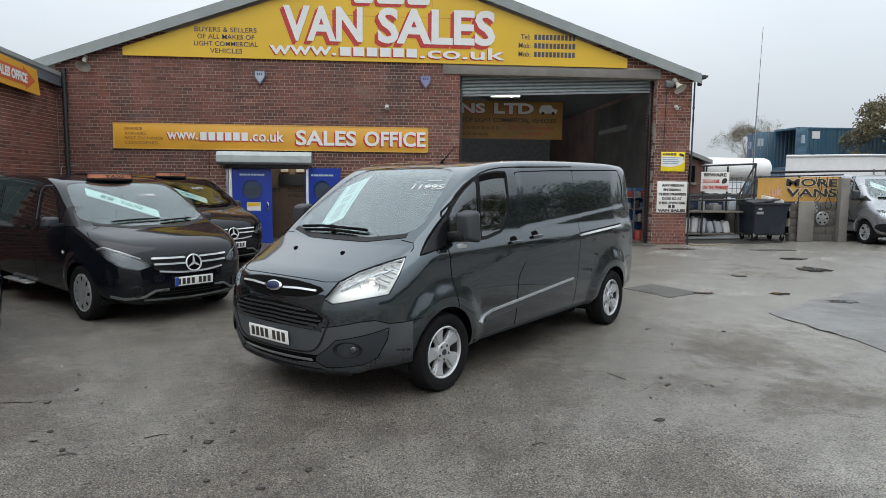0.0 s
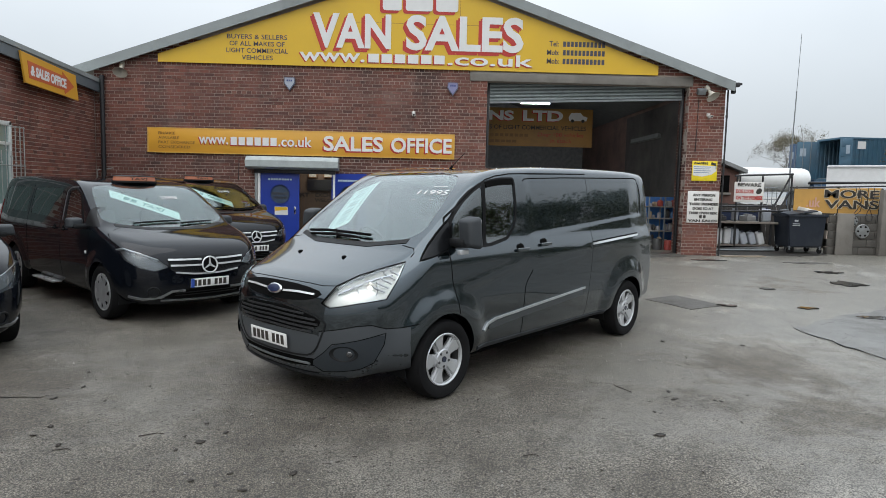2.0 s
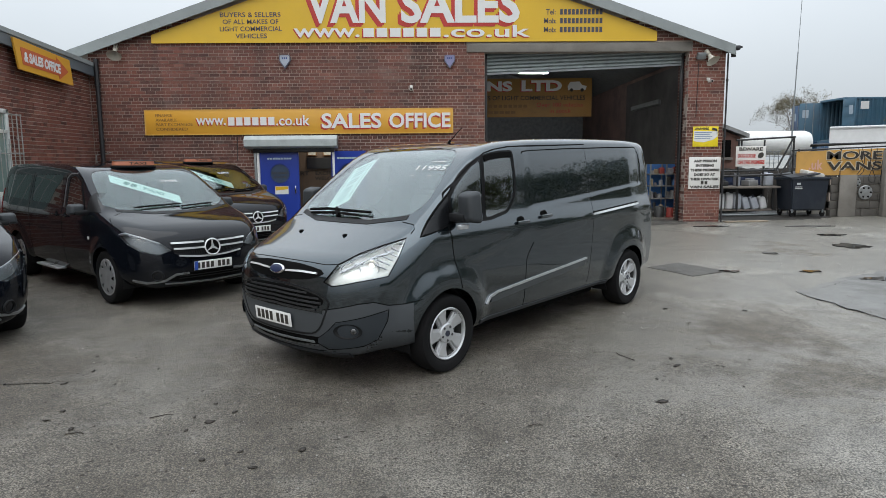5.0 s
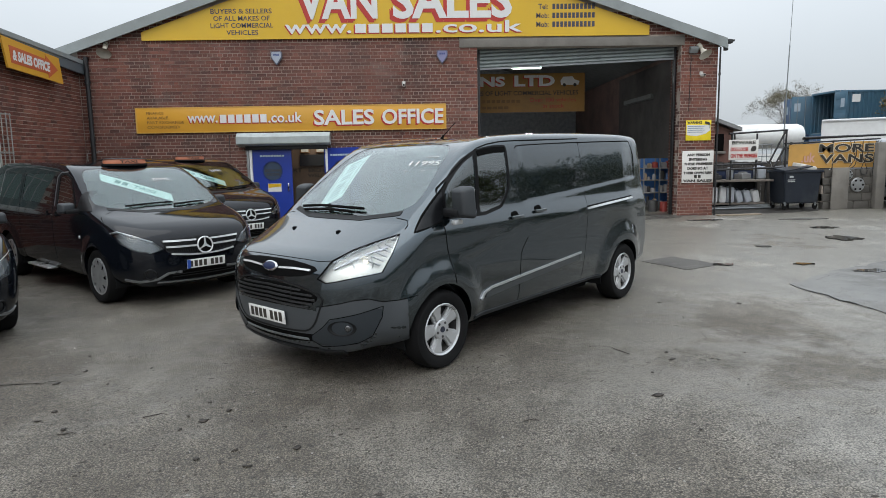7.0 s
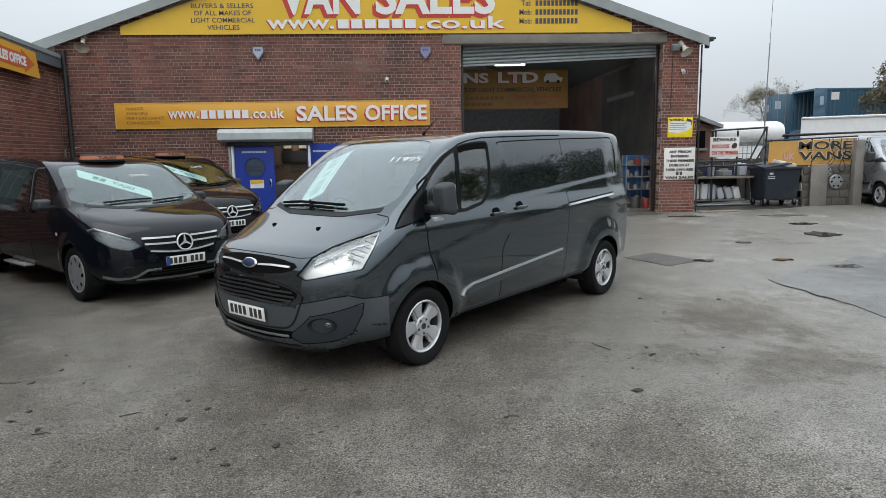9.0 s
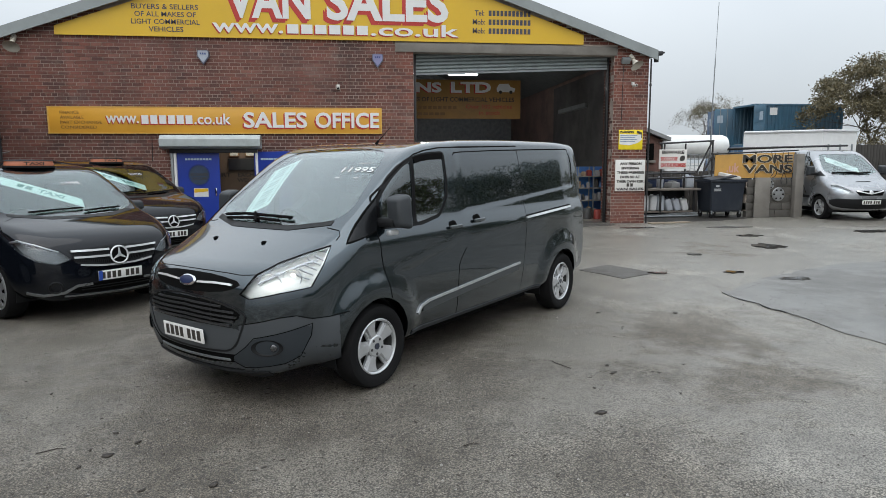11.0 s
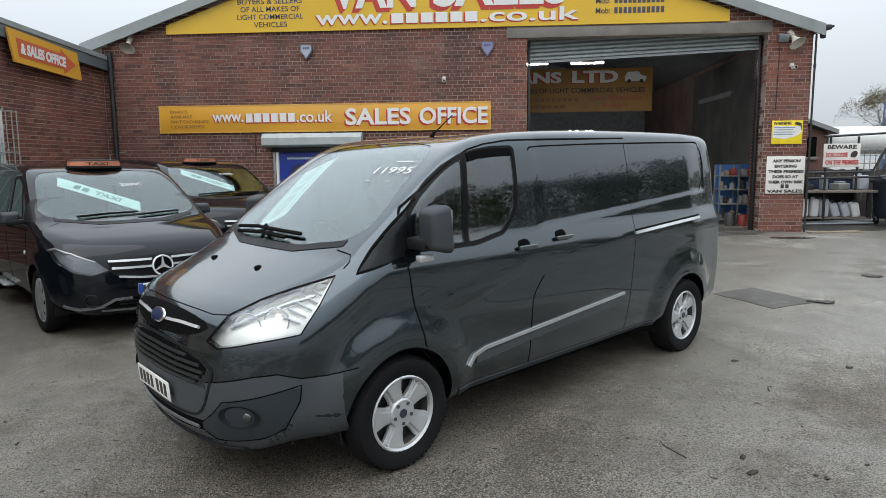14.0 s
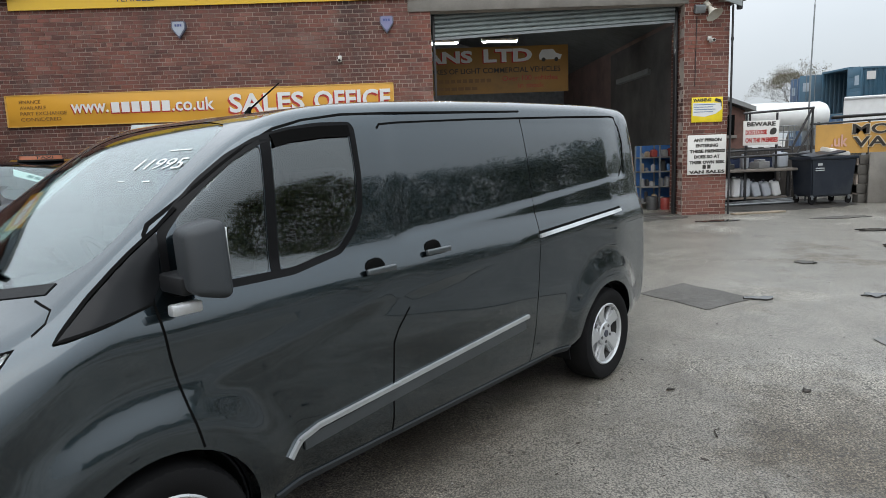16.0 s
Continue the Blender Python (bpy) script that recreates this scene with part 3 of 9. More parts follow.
def shell_piece(shell, outline, ang, d0, d1, outer, inner):
    """A panel of the skin inside the outline, from outer (metres proud) down to inner."""
    cut = boolean(shell.mesh(outer), prism(outline, ang, d0, d1), "INTERSECT")
    return boolean(cut, shell.mesh(inner), "DIFFERENCE")


def to_part(name, me, material, parent, label="", mirror=False, smooth=38):
    bm = bmesh.new()
    bm.from_mesh(me)
    if mirror:
        bmesh.ops.scale(bm, vec=(1, -1, 1), verts=bm.verts)
        bmesh.ops.reverse_faces(bm, faces=bm.faces)
    bmesh.ops.remove_doubles(bm, verts=bm.verts, dist=2e-4)
    return finish(name, bm, material, parent, label, smooth)


def sampled(pts, step=0.03, closed=False):
    out = []
    n = len(pts)
    for i in range(n if closed else n - 1):
        a, b = np.array(pts[i]), np.array(pts[(i + 1) % n])
        k = max(1, int(np.linalg.norm(b - a) / step))
        out += [a + (b - a) * j / k for j in range(k)]
    if not closed:
        out.append(np.array(pts[-1]))
    return np.array(out)


def ribbon(shell, pts, ang, width, hi, lo, closed=False, mirror=False, bm=None, taper=False):
    """A strip that follows the skin along pts (u, z), from lo to hi metres proud of it."""
    q = sampled(pts, closed=closed)
    t = np.gradient(q, axis=0) if not closed else np.roll(q, -1, 0) - np.roll(q, 1, 0)
    t /= np.maximum(1e-9, np.linalg.norm(t, axis=1))[:, None]
    nrm = np.stack([-t[:, 1], t[:, 0]], 1)
    w = np.full(len(q), width / 2)
    if taper:
        w = w * np.clip(np.minimum(np.arange(len(q)), np.arange(len(q))[::-1]) / 4.0 + 0.15, 0, 1)
    A, B = q + nrm * w[:, None], q - nrm * w[:, None]
    PA, NA = shell.hit(A[:, 0], A[:, 1], ang)
    PB, NB = shell.hit(B[:, 0], B[:, 1], ang)
    out = bm if bm is not None else bmesh.new()
    rows = []
    sg = np.array([1, -1 if mirror else 1, 1])
    for pa, na, pb, nb in zip(PA, NA, PB, NB):
        rows.append([out.verts.new((p) * sg) for p in (pa + na * hi, pb + nb * hi, pb + nb * lo, pa + na * lo)])
    fs = []
    for i in range(len(rows) if closed else len(rows) - 1):
        R, S = rows[i], rows[(i + 1) % len(rows)]
        for j in range(4):
            fs.append(out.faces.new((R[j], R[(j + 1) % 4], S[(j + 1) % 4], S[j])))
    if not closed:
        fs += [out.faces.new(rows[0]), out.faces.new(rows[-1][::-1])]
    bmesh.ops.recalc_face_normals(out, faces=fs)
    return out


def side(pts):
    """Side-view places (x, z) as the u, z of a line along +y."""
    return [(-x, z) for x, z in pts]


def plan45(pts, ang):
    """Places (x, y, z) seen along the level direction ang."""
    a = radians(ang)
    return [(-math.sin(a) * x + math.cos(a) * y, z) for x, y, z in pts]


def on_skin(shell, u, z, ang, up=0.0):
    """A pose on the skin whose +z is the skin's outward normal and whose +y points up along it."""
    P, N = shell.hit([u], [z], ang)
    p, n = Vector(P[0]), Vector(N[0])
    return facing(*(p + n * up), n)


# ---- wheels
def wheel_thing(name, parent, x, y, z, radius, style, out=1):
    """A road wheel under its vehicle: tyre, rim with spokes or a slotted trim, brake disc behind."""
    w = new(name)
    w.parent = parent
    w.matrix_basis = pose(x, y, z, 0, 0, 0 if out > 0 else 180)
    r, rr, hw = radius, radius * (0.655 if style != "trim" else 0.68), 0.105
    bm = bmesh.new()
    lathe(bm, [(rr * 0.985, -hw * 0.8), (rr + 0.012, -hw * 0.92), (r * 0.86, -hw * 1.08), (r * 0.955, -hw * 1.0), (r * 0.995, -hw * 0.72), (r, -hw * 0.3), (r, hw * 0.3), (r * 0.995, hw * 0.72), (r * 0.955, hw * 1.0), (r * 0.86, hw * 1.08), (rr + 0.012, hw * 0.92), (rr * 0.985, hw * 0.8)], 112, closed=True)
    # grooves across the shoulders
    for v in bm.verts:
        if abs(v.co.y) > hw * 0.5 and math.hypot(v.co.x, v.co.z) > r * 0.94 and round(math.atan2(v.co.x, v.co.z) / (2 * math.pi) * 112) % 2 == 0:
            v.co.x *= 0.982
            v.co.z *= 0.982
    part("tyre", bm, RUBBER, w)
    bm = bmesh.new()
    lathe(bm, [(rr * 1.0, hw * 0.80), (rr * 1.02, hw * 0.90), (rr * 0.985, hw * 0.95), (rr * 0.93, hw * 0.86), (rr * 0.915, hw * 0.66), (rr * 0.93, hw * 0.64)], 48)
    part("rim", bm, ALLOY, w, "silver wheel rim")
    bm = bmesh.new()
    lathe(bm, [(rr * 0.93, hw * 0.64), (rr * 0.90, hw * 0.55), (rr * 0.88, -hw * 0.6), (rr * 0.98, -hw * 0.8)], 48)
    part("rim_barrel", bm, mat("barrel_dark", (0.03, 0.03, 0.03), 0.6, metal=0.3, dirt=0.4), w, "dark dusty inside of the rim")
    bm = bmesh.new()
    lathe(bm, [(0.0, -0.0), (rr * 0.865, -0.0), (rr * 0.865, -0.035), (0.0, -0.035)], 36)
    part("brake_disc", bm, mat("disc_dark", (0.035, 0.034, 0.033), 0.6, metal=0.3, dirt=0.4, dirt_col=(0.05, 0.035, 0.025)), w, "dark brake disc behind the spokes")
    bm = bmesh.new()
    if style == "trim":
        back = bmesh.new()
        lathe(back, [(0.0, hw * 0.72), (rr * 0.93, hw * 0.72), (rr * 0.93, hw * 0.66), (0.0, hw * 0.66)], 36)
        part("wheel_back", back, GAP, w, "dark steel wheel behind the trim")
    if style == "alloy":
        # five broad spokes, each forking towards the rim
        for i in range(5):
            m = Matrix.Rotation(2 * math.pi * i / 5 + math.pi / 2, 4, "Y")
            pts = [(-0.052, 0.03), (0.052, 0.03), (0.052, rr * 0.42), (0.056, rr * 0.55), (0.070, rr * 0.74), (0.090, rr * 0.93), (0.0, rr * 0.96), (-0.090, rr * 0.93), (-0.070, rr * 0.74), (-0.056, rr * 0.55), (-0.052, rr * 0.42)]
            slab(bm, pts, hw * 0.40, hw * 0.70, lambda u, v, d: m @ Vector((u, d - 0.05 * (v / rr) * (1 - v / rr), v)))
            # raised rib along the spoke
            slab(bm, [(-0.030, rr * 0.30), (0.030, rr * 0.30), (0.036, rr * 0.60), (0.062, rr * 0.93), (-0.062, rr * 0.93), (-0.036, rr * 0.60)], hw * 0.66, hw * 0.86, lambda u, v, d: m @ Vector((u, d - 0.05 * (v / rr) * (1 - v / rr), v)))
        bmesh.ops.bevel(bm, geom=[e for e in bm.edges if e.calc_face_angle(0) > 1.0], offset=0.006, segments=2, affect="EDGES")
        lathe(bm, [(0.0, hw * 0.82), (0.078, hw * 0.82), (0.088, hw * 0.74), (0.090, hw * 0.45)], 30)
    elif style == "trim":
        # pressed wheel trim with eight slots near the rim
        lathe(bm, [(0.0, hw * 0.95), (0.035, hw * 0.95), (0.06, hw * 0.88), (rr * 0.55, hw * 0.98), (rr * 0.62, hw * 0.98)], 48)
        lathe(bm, [(rr * 0.86, hw * 0.95), (rr * 0.97, hw * 0.86), (rr * 0.99, hw * 0.75)], 48)
        for i in range(8):
            a = 2 * math.pi * (i + 0.5) / 8
            m = Matrix.Rotation(a, 4, "Y")
            slab(bm, [(-0.045, rr * 0.57), (0.03, rr * 0.57), (0.055, rr * 0.89), (-0.04, rr * 0.89)], hw * 0.90, hw * 0.98, lambda u, v, d: m @ Vector((u, d, v)))
    part("wheel_face", bm, ALLOY if style == "alloy" else mat("trim_silver", (0.36, 0.37, 0.38), 0.32, metal=0.6), w, "silver five-spoke alloy face" if style == "alloy" else "silver slotted wheel trim")
    bm = bmesh.new()
    if style == "alloy":
        for i in range(5):
            a = 2 * math.pi * (i + 0.5) / 5 + math.pi / 2
            p = Vector((0.062 * math.cos(a), 0, 0.062 * math.sin(a)))
            rod(bm, p + Vector((0, hw * 0.7, 0)), p + Vector((0, hw * 0.86, 0)), 0.0125, 6)
            part("wheel_nut", bm, mat("nut_grey", (0.10, 0.10, 0.105), 0.4, metal=0.6), w)
            bm = bmesh.new()
    rod(bm, (0, hw * 0.8, 0), (0, hw * 0.88, 0), 0.026 if style == "alloy" else 0.03, 20)
    part("centre_cap", bm, mat("cap_dark", (0.02, 0.025, 0.045), 0.3, coat=0.5) if style == "alloy" else CHROME, w)
    return w


def seat(parent, x, y, z0):
    bm = bmesh.new()
    box(bm, x - 0.28, x + 0.25, y - 0.24, y + 0.24, z0, z0 + 0.16, 0.05)
    box(bm, -0.07, 0.07, -0.24, 0.24, 0, 0.58, 0.06, Matrix.Translation((x - 0.27, y, z0 + 0.10)) @ Matrix.Rotation(radians(-12), 4, "Y"))
    box(bm, -0.05, 0.05, -0.13, 0.13, 0.62, 0.82, 0.05, Matrix.Translation((x - 0.27, y, z0 + 0.10)) @ Matrix.Rotation(radians(-10), 4, "Y"))
    return part("seat", bm, INTERIOR, parent, "dark cloth cab seat with headrest")


def steering_wheel(parent, x, y, z):
    bm = bmesh.new()
    lathe(bm, [(0.19 + 0.014 * math.cos(2 * math.pi * k / 8), 0.014 * math.sin(2 * math.pi * k / 8)) for k in range(8)], 28, closed=True)
    box(bm, -0.18, 0.18, -0.012, 0.012, -0.03, 0.03, 0.008)
    box(bm, -0.06, 0.06, -0.03, 0.02, -0.07, 0.06, 0.02)
    bmesh.ops.transform(bm, matrix=pose(x, y, z, 0, 0, 90) @ pose(0, 0, 0, 32, 0, 0), verts=bm.verts)
    return part("steering_wheel", bm, PLASTIC, parent)


def number_plate(parent, m, white=True):
    """A white plate with dark bars in place of its characters."""
    bm = bmesh.new()
    box(bm, -0.26, 0.26, -0.056, 0.056, 0, 0.008, 0.006)
    bmesh.ops.transform(bm, matrix=m, verts=bm.verts)
    pl = part("number_plate", bm, mat("plate_white", (0.74, 0.74, 0.72), 0.4, var=0.04), parent, "white number plate with black bars")
    for i in range(7):
        u = -0.205 + 0.062 * i + (0.035 if i > 3 else 0)
        bm = bmesh.new()
        box(bm, u - 0.021, u + 0.021, -0.038, 0.038, 0.008, 0.0095)
        bmesh.ops.transform(bm, matrix=m, verts=bm.verts)
        part("plate_bar", bm, INK, pl)
    return pl


def mirror_part(parent, x, y, z, sgn, h=0.30, w=0.20, material=None):
    """A door mirror: a rounded housing on a short arm, with its glass facing back."""
    bm = bmesh.new()
    vs = box(bm, -0.055, 0.085, -w / 2, w / 2, -h / 2, h / 2, 0.04, None, 4)
    for v in vs:
        front = (v.co.x + 0.055) / 0.14
        v.co.z *= 1 - 0.22 * front
        v.co.y *= 1 - 0.20 * front
        v.co.y += sgn * 0.025 * (v.co.z / h) * -1
    bmesh.ops.transform(bm, matrix=pose(x, y + sgn * 0.10, z, 0, 0, sgn * -8), verts=bm.verts)
    head = part("mirror_housing", bm, material or MIRROR_GREY, parent, "black plastic door mirror housing")
    bm = bmesh.new()
    box(bm, -0.0565, -0.050, -w / 2 + 0.03, w / 2 - 0.03, -h / 2 + 0.035, h / 2 - 0.035, 0.003, pose(x, y + sgn * 0.10, z, 0, 0, sgn * -8))
    part("mirror_glass", bm, CHROME, head)
    bm = bmesh.new()
    box(bm, -0.05, 0.07, -0.14, 0.10, -0.035, 0.035, 0.02, pose(x + 0.03, y, z - h * 0.30, 0, 0, 0))
    part("mirror_arm", bm, PLASTIC, head)
    return head


def strip_part(name, shell, parent, material, lines, label=""):
    """Skin strips, each a part: rows of (pts, ang, width, hi, lo, mirror)."""
    made = [part(name, ribbon(shell, pts, ang, width, hi, lo, mirror=mirror), material, parent, label) for pts, ang, width, hi, lo, mirror in lines]
    return made[0]


def van_core(name, m, shell, paint, spec, label, category, group=""):
    """Body with hollow cab, wheel arches and glazing; spec holds the outlines."""
    van = thing(name, m, label, category, group)
    body = shell.mesh(0.0, spec.get("step", 0.04))
    cab = boolean(shell.mesh(-0.06), block(*spec["cab"]), "INTERSECT")
    body = boolean(body, cab, "DIFFERENCE")
    arch = bmesh.new()
    for wx in shell.wheels:
        for sgn in (-1, 1):
            rod(arch, (wx, sgn * 0.62, 0.335), (wx, sgn * 1.3, 0.335), shell.arch, 40)
    me = bpy.data.meshes.new("arch")
    arch.to_mesh(me)
    arch.free()
    body = boolean(body, me, "DIFFERENCE")
    ws = fillet(spec["windscreen"], 0.08)
    body = boolean(body, prism(ws, 0, -1.25, 0.75), "DIFFERENCE")
    for win in spec["side_windows"]:
        for d0, d1 in ((0.62, 1.3), (-1.3, -0.62)):
            body = boolean(body, prism(fillet(side(win), spec.get("corner", 0.06)), 90, d0, d1), "DIFFERENCE")
    for pocket in spec.get("pockets", ()):
        outl, ang, depth, both, d0 = pocket
        cut = shell_piece(shell, outl, ang, d0, 1.9, 0.03, -depth)
        body = boolean(body, cut, "DIFFERENCE")
        if both:
            bm = bmesh.new()
            bm.from_mesh(cut)
            bmesh.ops.scale(bm, vec=(1, -1, 1), verts=bm.verts)
            bmesh.ops.reverse_faces(bm, faces=bm.faces)
            cm = bpy.data.meshes.new("cut")
            bm.to_mesh(cm)
            bm.free()
            body = boolean(body, cm, "DIFFERENCE")
    to_part("body", body, paint, van, spec.get("body_label", ""))
    pane = shell_piece(shell, ws, 0, -1.25, 0.75, -0.002, -0.010)
    wsp = to_part("windscreen", pane, spec.get("screen_glass", WINDSCREEN), van)
    wsp.visible_shadow = False
    for k, win in enumerate(spec["side_windows"]):
        pane = shell_piece(shell, fillet(side(win), spec.get("corner", 0.06)), 90, 0.68, 1.3, -0.003, -0.010)
        for mir in (False, True):
            w = to_part("side_window", pane, spec["side_glass"][k], van, mirror=mir)
            w.visible_shadow = False
    for wx in shell.wheels:
        for sgn in (1, -1):
            wheel_thing("wheel", van, wx, sgn * spec["wheel_y"], spec.get("wheel_z", 0.335), 0.338, spec["wheel"], sgn)
    for wx in shell.wheels:
        for sgn in (1, -1):
            bm = bmesh.new()
            lathe(bm, [(0.0, 0.625), (shell.arch - 0.004, 0.625), (shell.arch - 0.004, 0.90), (shell.arch - 0.012, 0.90), (shell.arch - 0.012, 0.635), (0.0, 0.635)], 40)
            bmesh.ops.bisect_plane(bm, geom=bm.verts[:] + bm.edges[:] + bm.faces[:], plane_co=(0, 0, -0.12), plane_no=(0, 0, -1), clear_outer=True)
            bmesh.ops.transform(bm, matrix=Matrix.Translation((wx, 0, 0.335)) @ Matrix.Diagonal((1, sgn, 1, 1)), verts=bm.verts)
            bmesh.ops.recalc_face_normals(bm, faces=bm.faces)
            part("arch_liner", bm, PLASTIC, van, "black wheel arch liner")
    # plain underbody boxes, added to deepen the shade on the ground
    bm = bmesh.new()
    for xa, xb in ((shell.wheels[1] + 0.42, shell.wheels[0] - 0.42), (shell.wheels[0] + 0.40, shell.box[1] - 0.30), (shell.tail + 0.12, shell.wheels[1] - 0.42)):
        lift = 0.06 if xa > 0 else 0.0
        box(bm, xa, xb - 3 * lift, -0.74 + 2 * lift, 0.74 - 2 * lift, 0.19 + lift, 0.38, 0.03)
    box(bm, shell.wheels[1] - 0.4, shell.wheels[0] + 0.4, -0.5, 0.5, 0.21, 0.36, 0.02)
    part("underbody", bm, GAP, van, "dark underbody boxes, added to deepen the shade below")
    # dashboard and seats in the cab
    x0, x1, _, _, zf, _ = spec["cab"]
    bm = bmesh.new()
    xd = spec["dash"]
    box(bm, xd - 0.55, xd + 0.04, -0.74, 0.74, zf + 0.05, spec["dash_z"], 0.06)
    part("dashboard", bm, INTERIOR, van, "dark grey dashboard")
    for yy in spec["seats"]:
        seat(van, xd - 1.05, yy, zf + 0.12)
    steering_wheel(van, xd - 0.58, -0.42, spec["dash_z"] + 0.02)
    for sgn in (1, -1):
        mirror_part(van, *spec["mirror"][:1], sgn * spec["mirror"][1], spec["mirror"][2], sgn, *spec["mirror"][3:])
    return van


def lamp_bowl(parent, p, direction, r, lit=0.0):
    """A chrome reflector bowl with a round lens in it."""
    d = Vector(direction).normalized()
    m = Matrix.Translation(p) @ d.to_track_quat("Z", "Y").to_matrix().to_4x4()
    bm = bmesh.new()
    lathe(bm, [(0.0, -0.05), (r * 0.5, -0.045), (r * 0.85, -0.02), (r, 0.0), (r * 1.06, 0.0), (r * 0.9, -0.03), (r * 0.5, -0.055), (0, -0.06)], 24, axis="Z")
    bmesh.ops.transform(bm, matrix=m, verts=bm.verts)
    b = part("reflector", bm, CHROME, parent, "chrome reflector bowl")
    bm = bmesh.new()
    bmesh.ops.create_uvsphere(bm, u_segments=16, v_segments=8, radius=r * 0.5, matrix=m @ Matrix.Translation((0, 0, -0.03)) @ Matrix.Diagonal((1, 1, 0.6, 1)))
    part("bulb_lens", bm, mat("lit_bulb", (1.0, 0.86, 0.62), 0.2, emit=lit) if lit else CLEAR, b)


def text_on(name, shell, parent, body, u, z, ang, w, h, turn, material, up, bold=0.01):
    bm = text_bm(body, w, h, 0.001, bold, on_skin(shell, u, z, ang, up) @ pose(0, 0, 0, 0, 0, turn))
    return part(name, bm, material, parent)


def oval(parent, name, m, rx, ry, thick, material, label=""):
    bm = bmesh.new()
    lathe(bm, [(0.0, thick), (0.80, thick), (0.95, thick * 0.7), (1.0, 0.0), (0.0, 0.0)], 32, axis="Z")
    bmesh.ops.transform(bm, matrix=m @ Matrix.Diagonal((rx, ry, 1, 1)), verts=bm.verts)
    return part(name, bm, material, parent, label)


def ring(parent, name, m, r, t, material, label=""):
    bm = bmesh.new()
    lathe(bm, [(r + t * math.cos(2 * math.pi * k / 8), t * math.sin(2 * math.pi * k / 8)) for k in range(8)], 32, axis="Z", closed=True)
    bmesh.ops.transform(bm, matrix=m, verts=bm.verts)
    return part(name, bm, material, parent, label)


def rear_lamp(shell, van, pts):
    for mir in (False, True):
        to_part("rear_lamp", shell_piece(shell, side(pts), 90, 0.66, 1.3, 0.006, -0.02), mat("lamp_red", (0.30, 0.012, 0.012), 0.15, coat=1.0), van, "red rear lamp", mirror=mir)


def door_handle(shell, van, x, z, mir):
    """A grip bar over a black oval that stands for the shade in its dish."""
    P, N = shell.hit([-x], [z], 90)
    p, sgn = P[0], (-1 if mir else 1)
    # flat black oval: the dish's shade as a shape, nothing is hollowed
    bm = bmesh.new()
    bmesh.ops.create_uvsphere(bm, u_segments=18, v_segments=8, radius=1, matrix=Matrix.Translation((p[0], sgn * (p[1] - 0.006), p[2])) @ Matrix.Diagonal((0.066, 0.012, 0.056, 1)))
    base = part("handle_recess", bm, GAP, van)
    bm = bmesh.new()
    box(bm, x - 0.105, x + 0.075, sgn * (p[1] + 0.012), sgn * (p[1] + 0.036), z - 0.016, z + 0.014, 0.009, None, 3)
    part("door_handle", bm, mat("handle_grey", (0.05, 0.06, 0.066), 0.3, metal=0.4, coat=1.0) if shell is TR else PAINT_BLACK, van)

# ---- the grey panel van in the middle of the yard
TR = Shell(
    [(-4.11, 0.33), (-2.0, 0.29), (0.55, 0.27), (0.88, 0.235), (0.97, 0.28), (1.02, 0.40), (1.04, 0.58), (1.035, 0.78), (1.0, 0.93), (0.90, 1.03), (0.68, 1.115), (0.45, 1.205), (0.29, 1.275), (0.075, 1.44), (-0.26, 1.675), (-0.56, 1.862), (-0.84, 1.945), (-1.35, 1.978), (-2.2, 1.995), (-3.2, 1.992), (-3.86, 1.98), (-4.055, 1.962), (-4.10, 1.87), (-4.125, 1.3), (-4.145, 0.8), (-4.13, 0.45)],
    [(0.0, 0.90), (0.30, 0.925), (0.45, 0.965), (0.62, 0.985), (0.80, 0.99), (1.0, 0.988), (1.12, 0.990), (1.17, 0.983), (1.24, 0.959), (1.30, 0.936), (1.36, 0.926), (1.6, 0.900), (1.8, 0.868), (2.0, 0.825), (2.4, 0.78)],
    0.24, 0.10, -4.145, (0.0, -3.30), 0.388, nose_round=0.26, edge_round=0.10, press=((-3.80, -1.28, 1.452, 1.888, 0.010),), flare=0.042, flare_out=0.25, crease=((-0.12, 0.90, -1.15, 1.075, 0.007, 0.035), (-1.3, 1.06, -2.35, 1.13, 0.006, 0.03), (-2.5, 1.13, -3.5, 1.20, 0.006, 0.03)))
HL = plan45([(0.950, 0.555, 0.868), (0.933, 0.635, 0.839), (0.806, 0.82, 0.880), (0.603, 0.923, 0.905), (0.48, 0.914, 1.038), (0.347, 0.870, 1.174), (0.53, 0.762, 1.120), (0.69, 0.685, 1.070), (0.845, 0.616, 1.0)], 42)
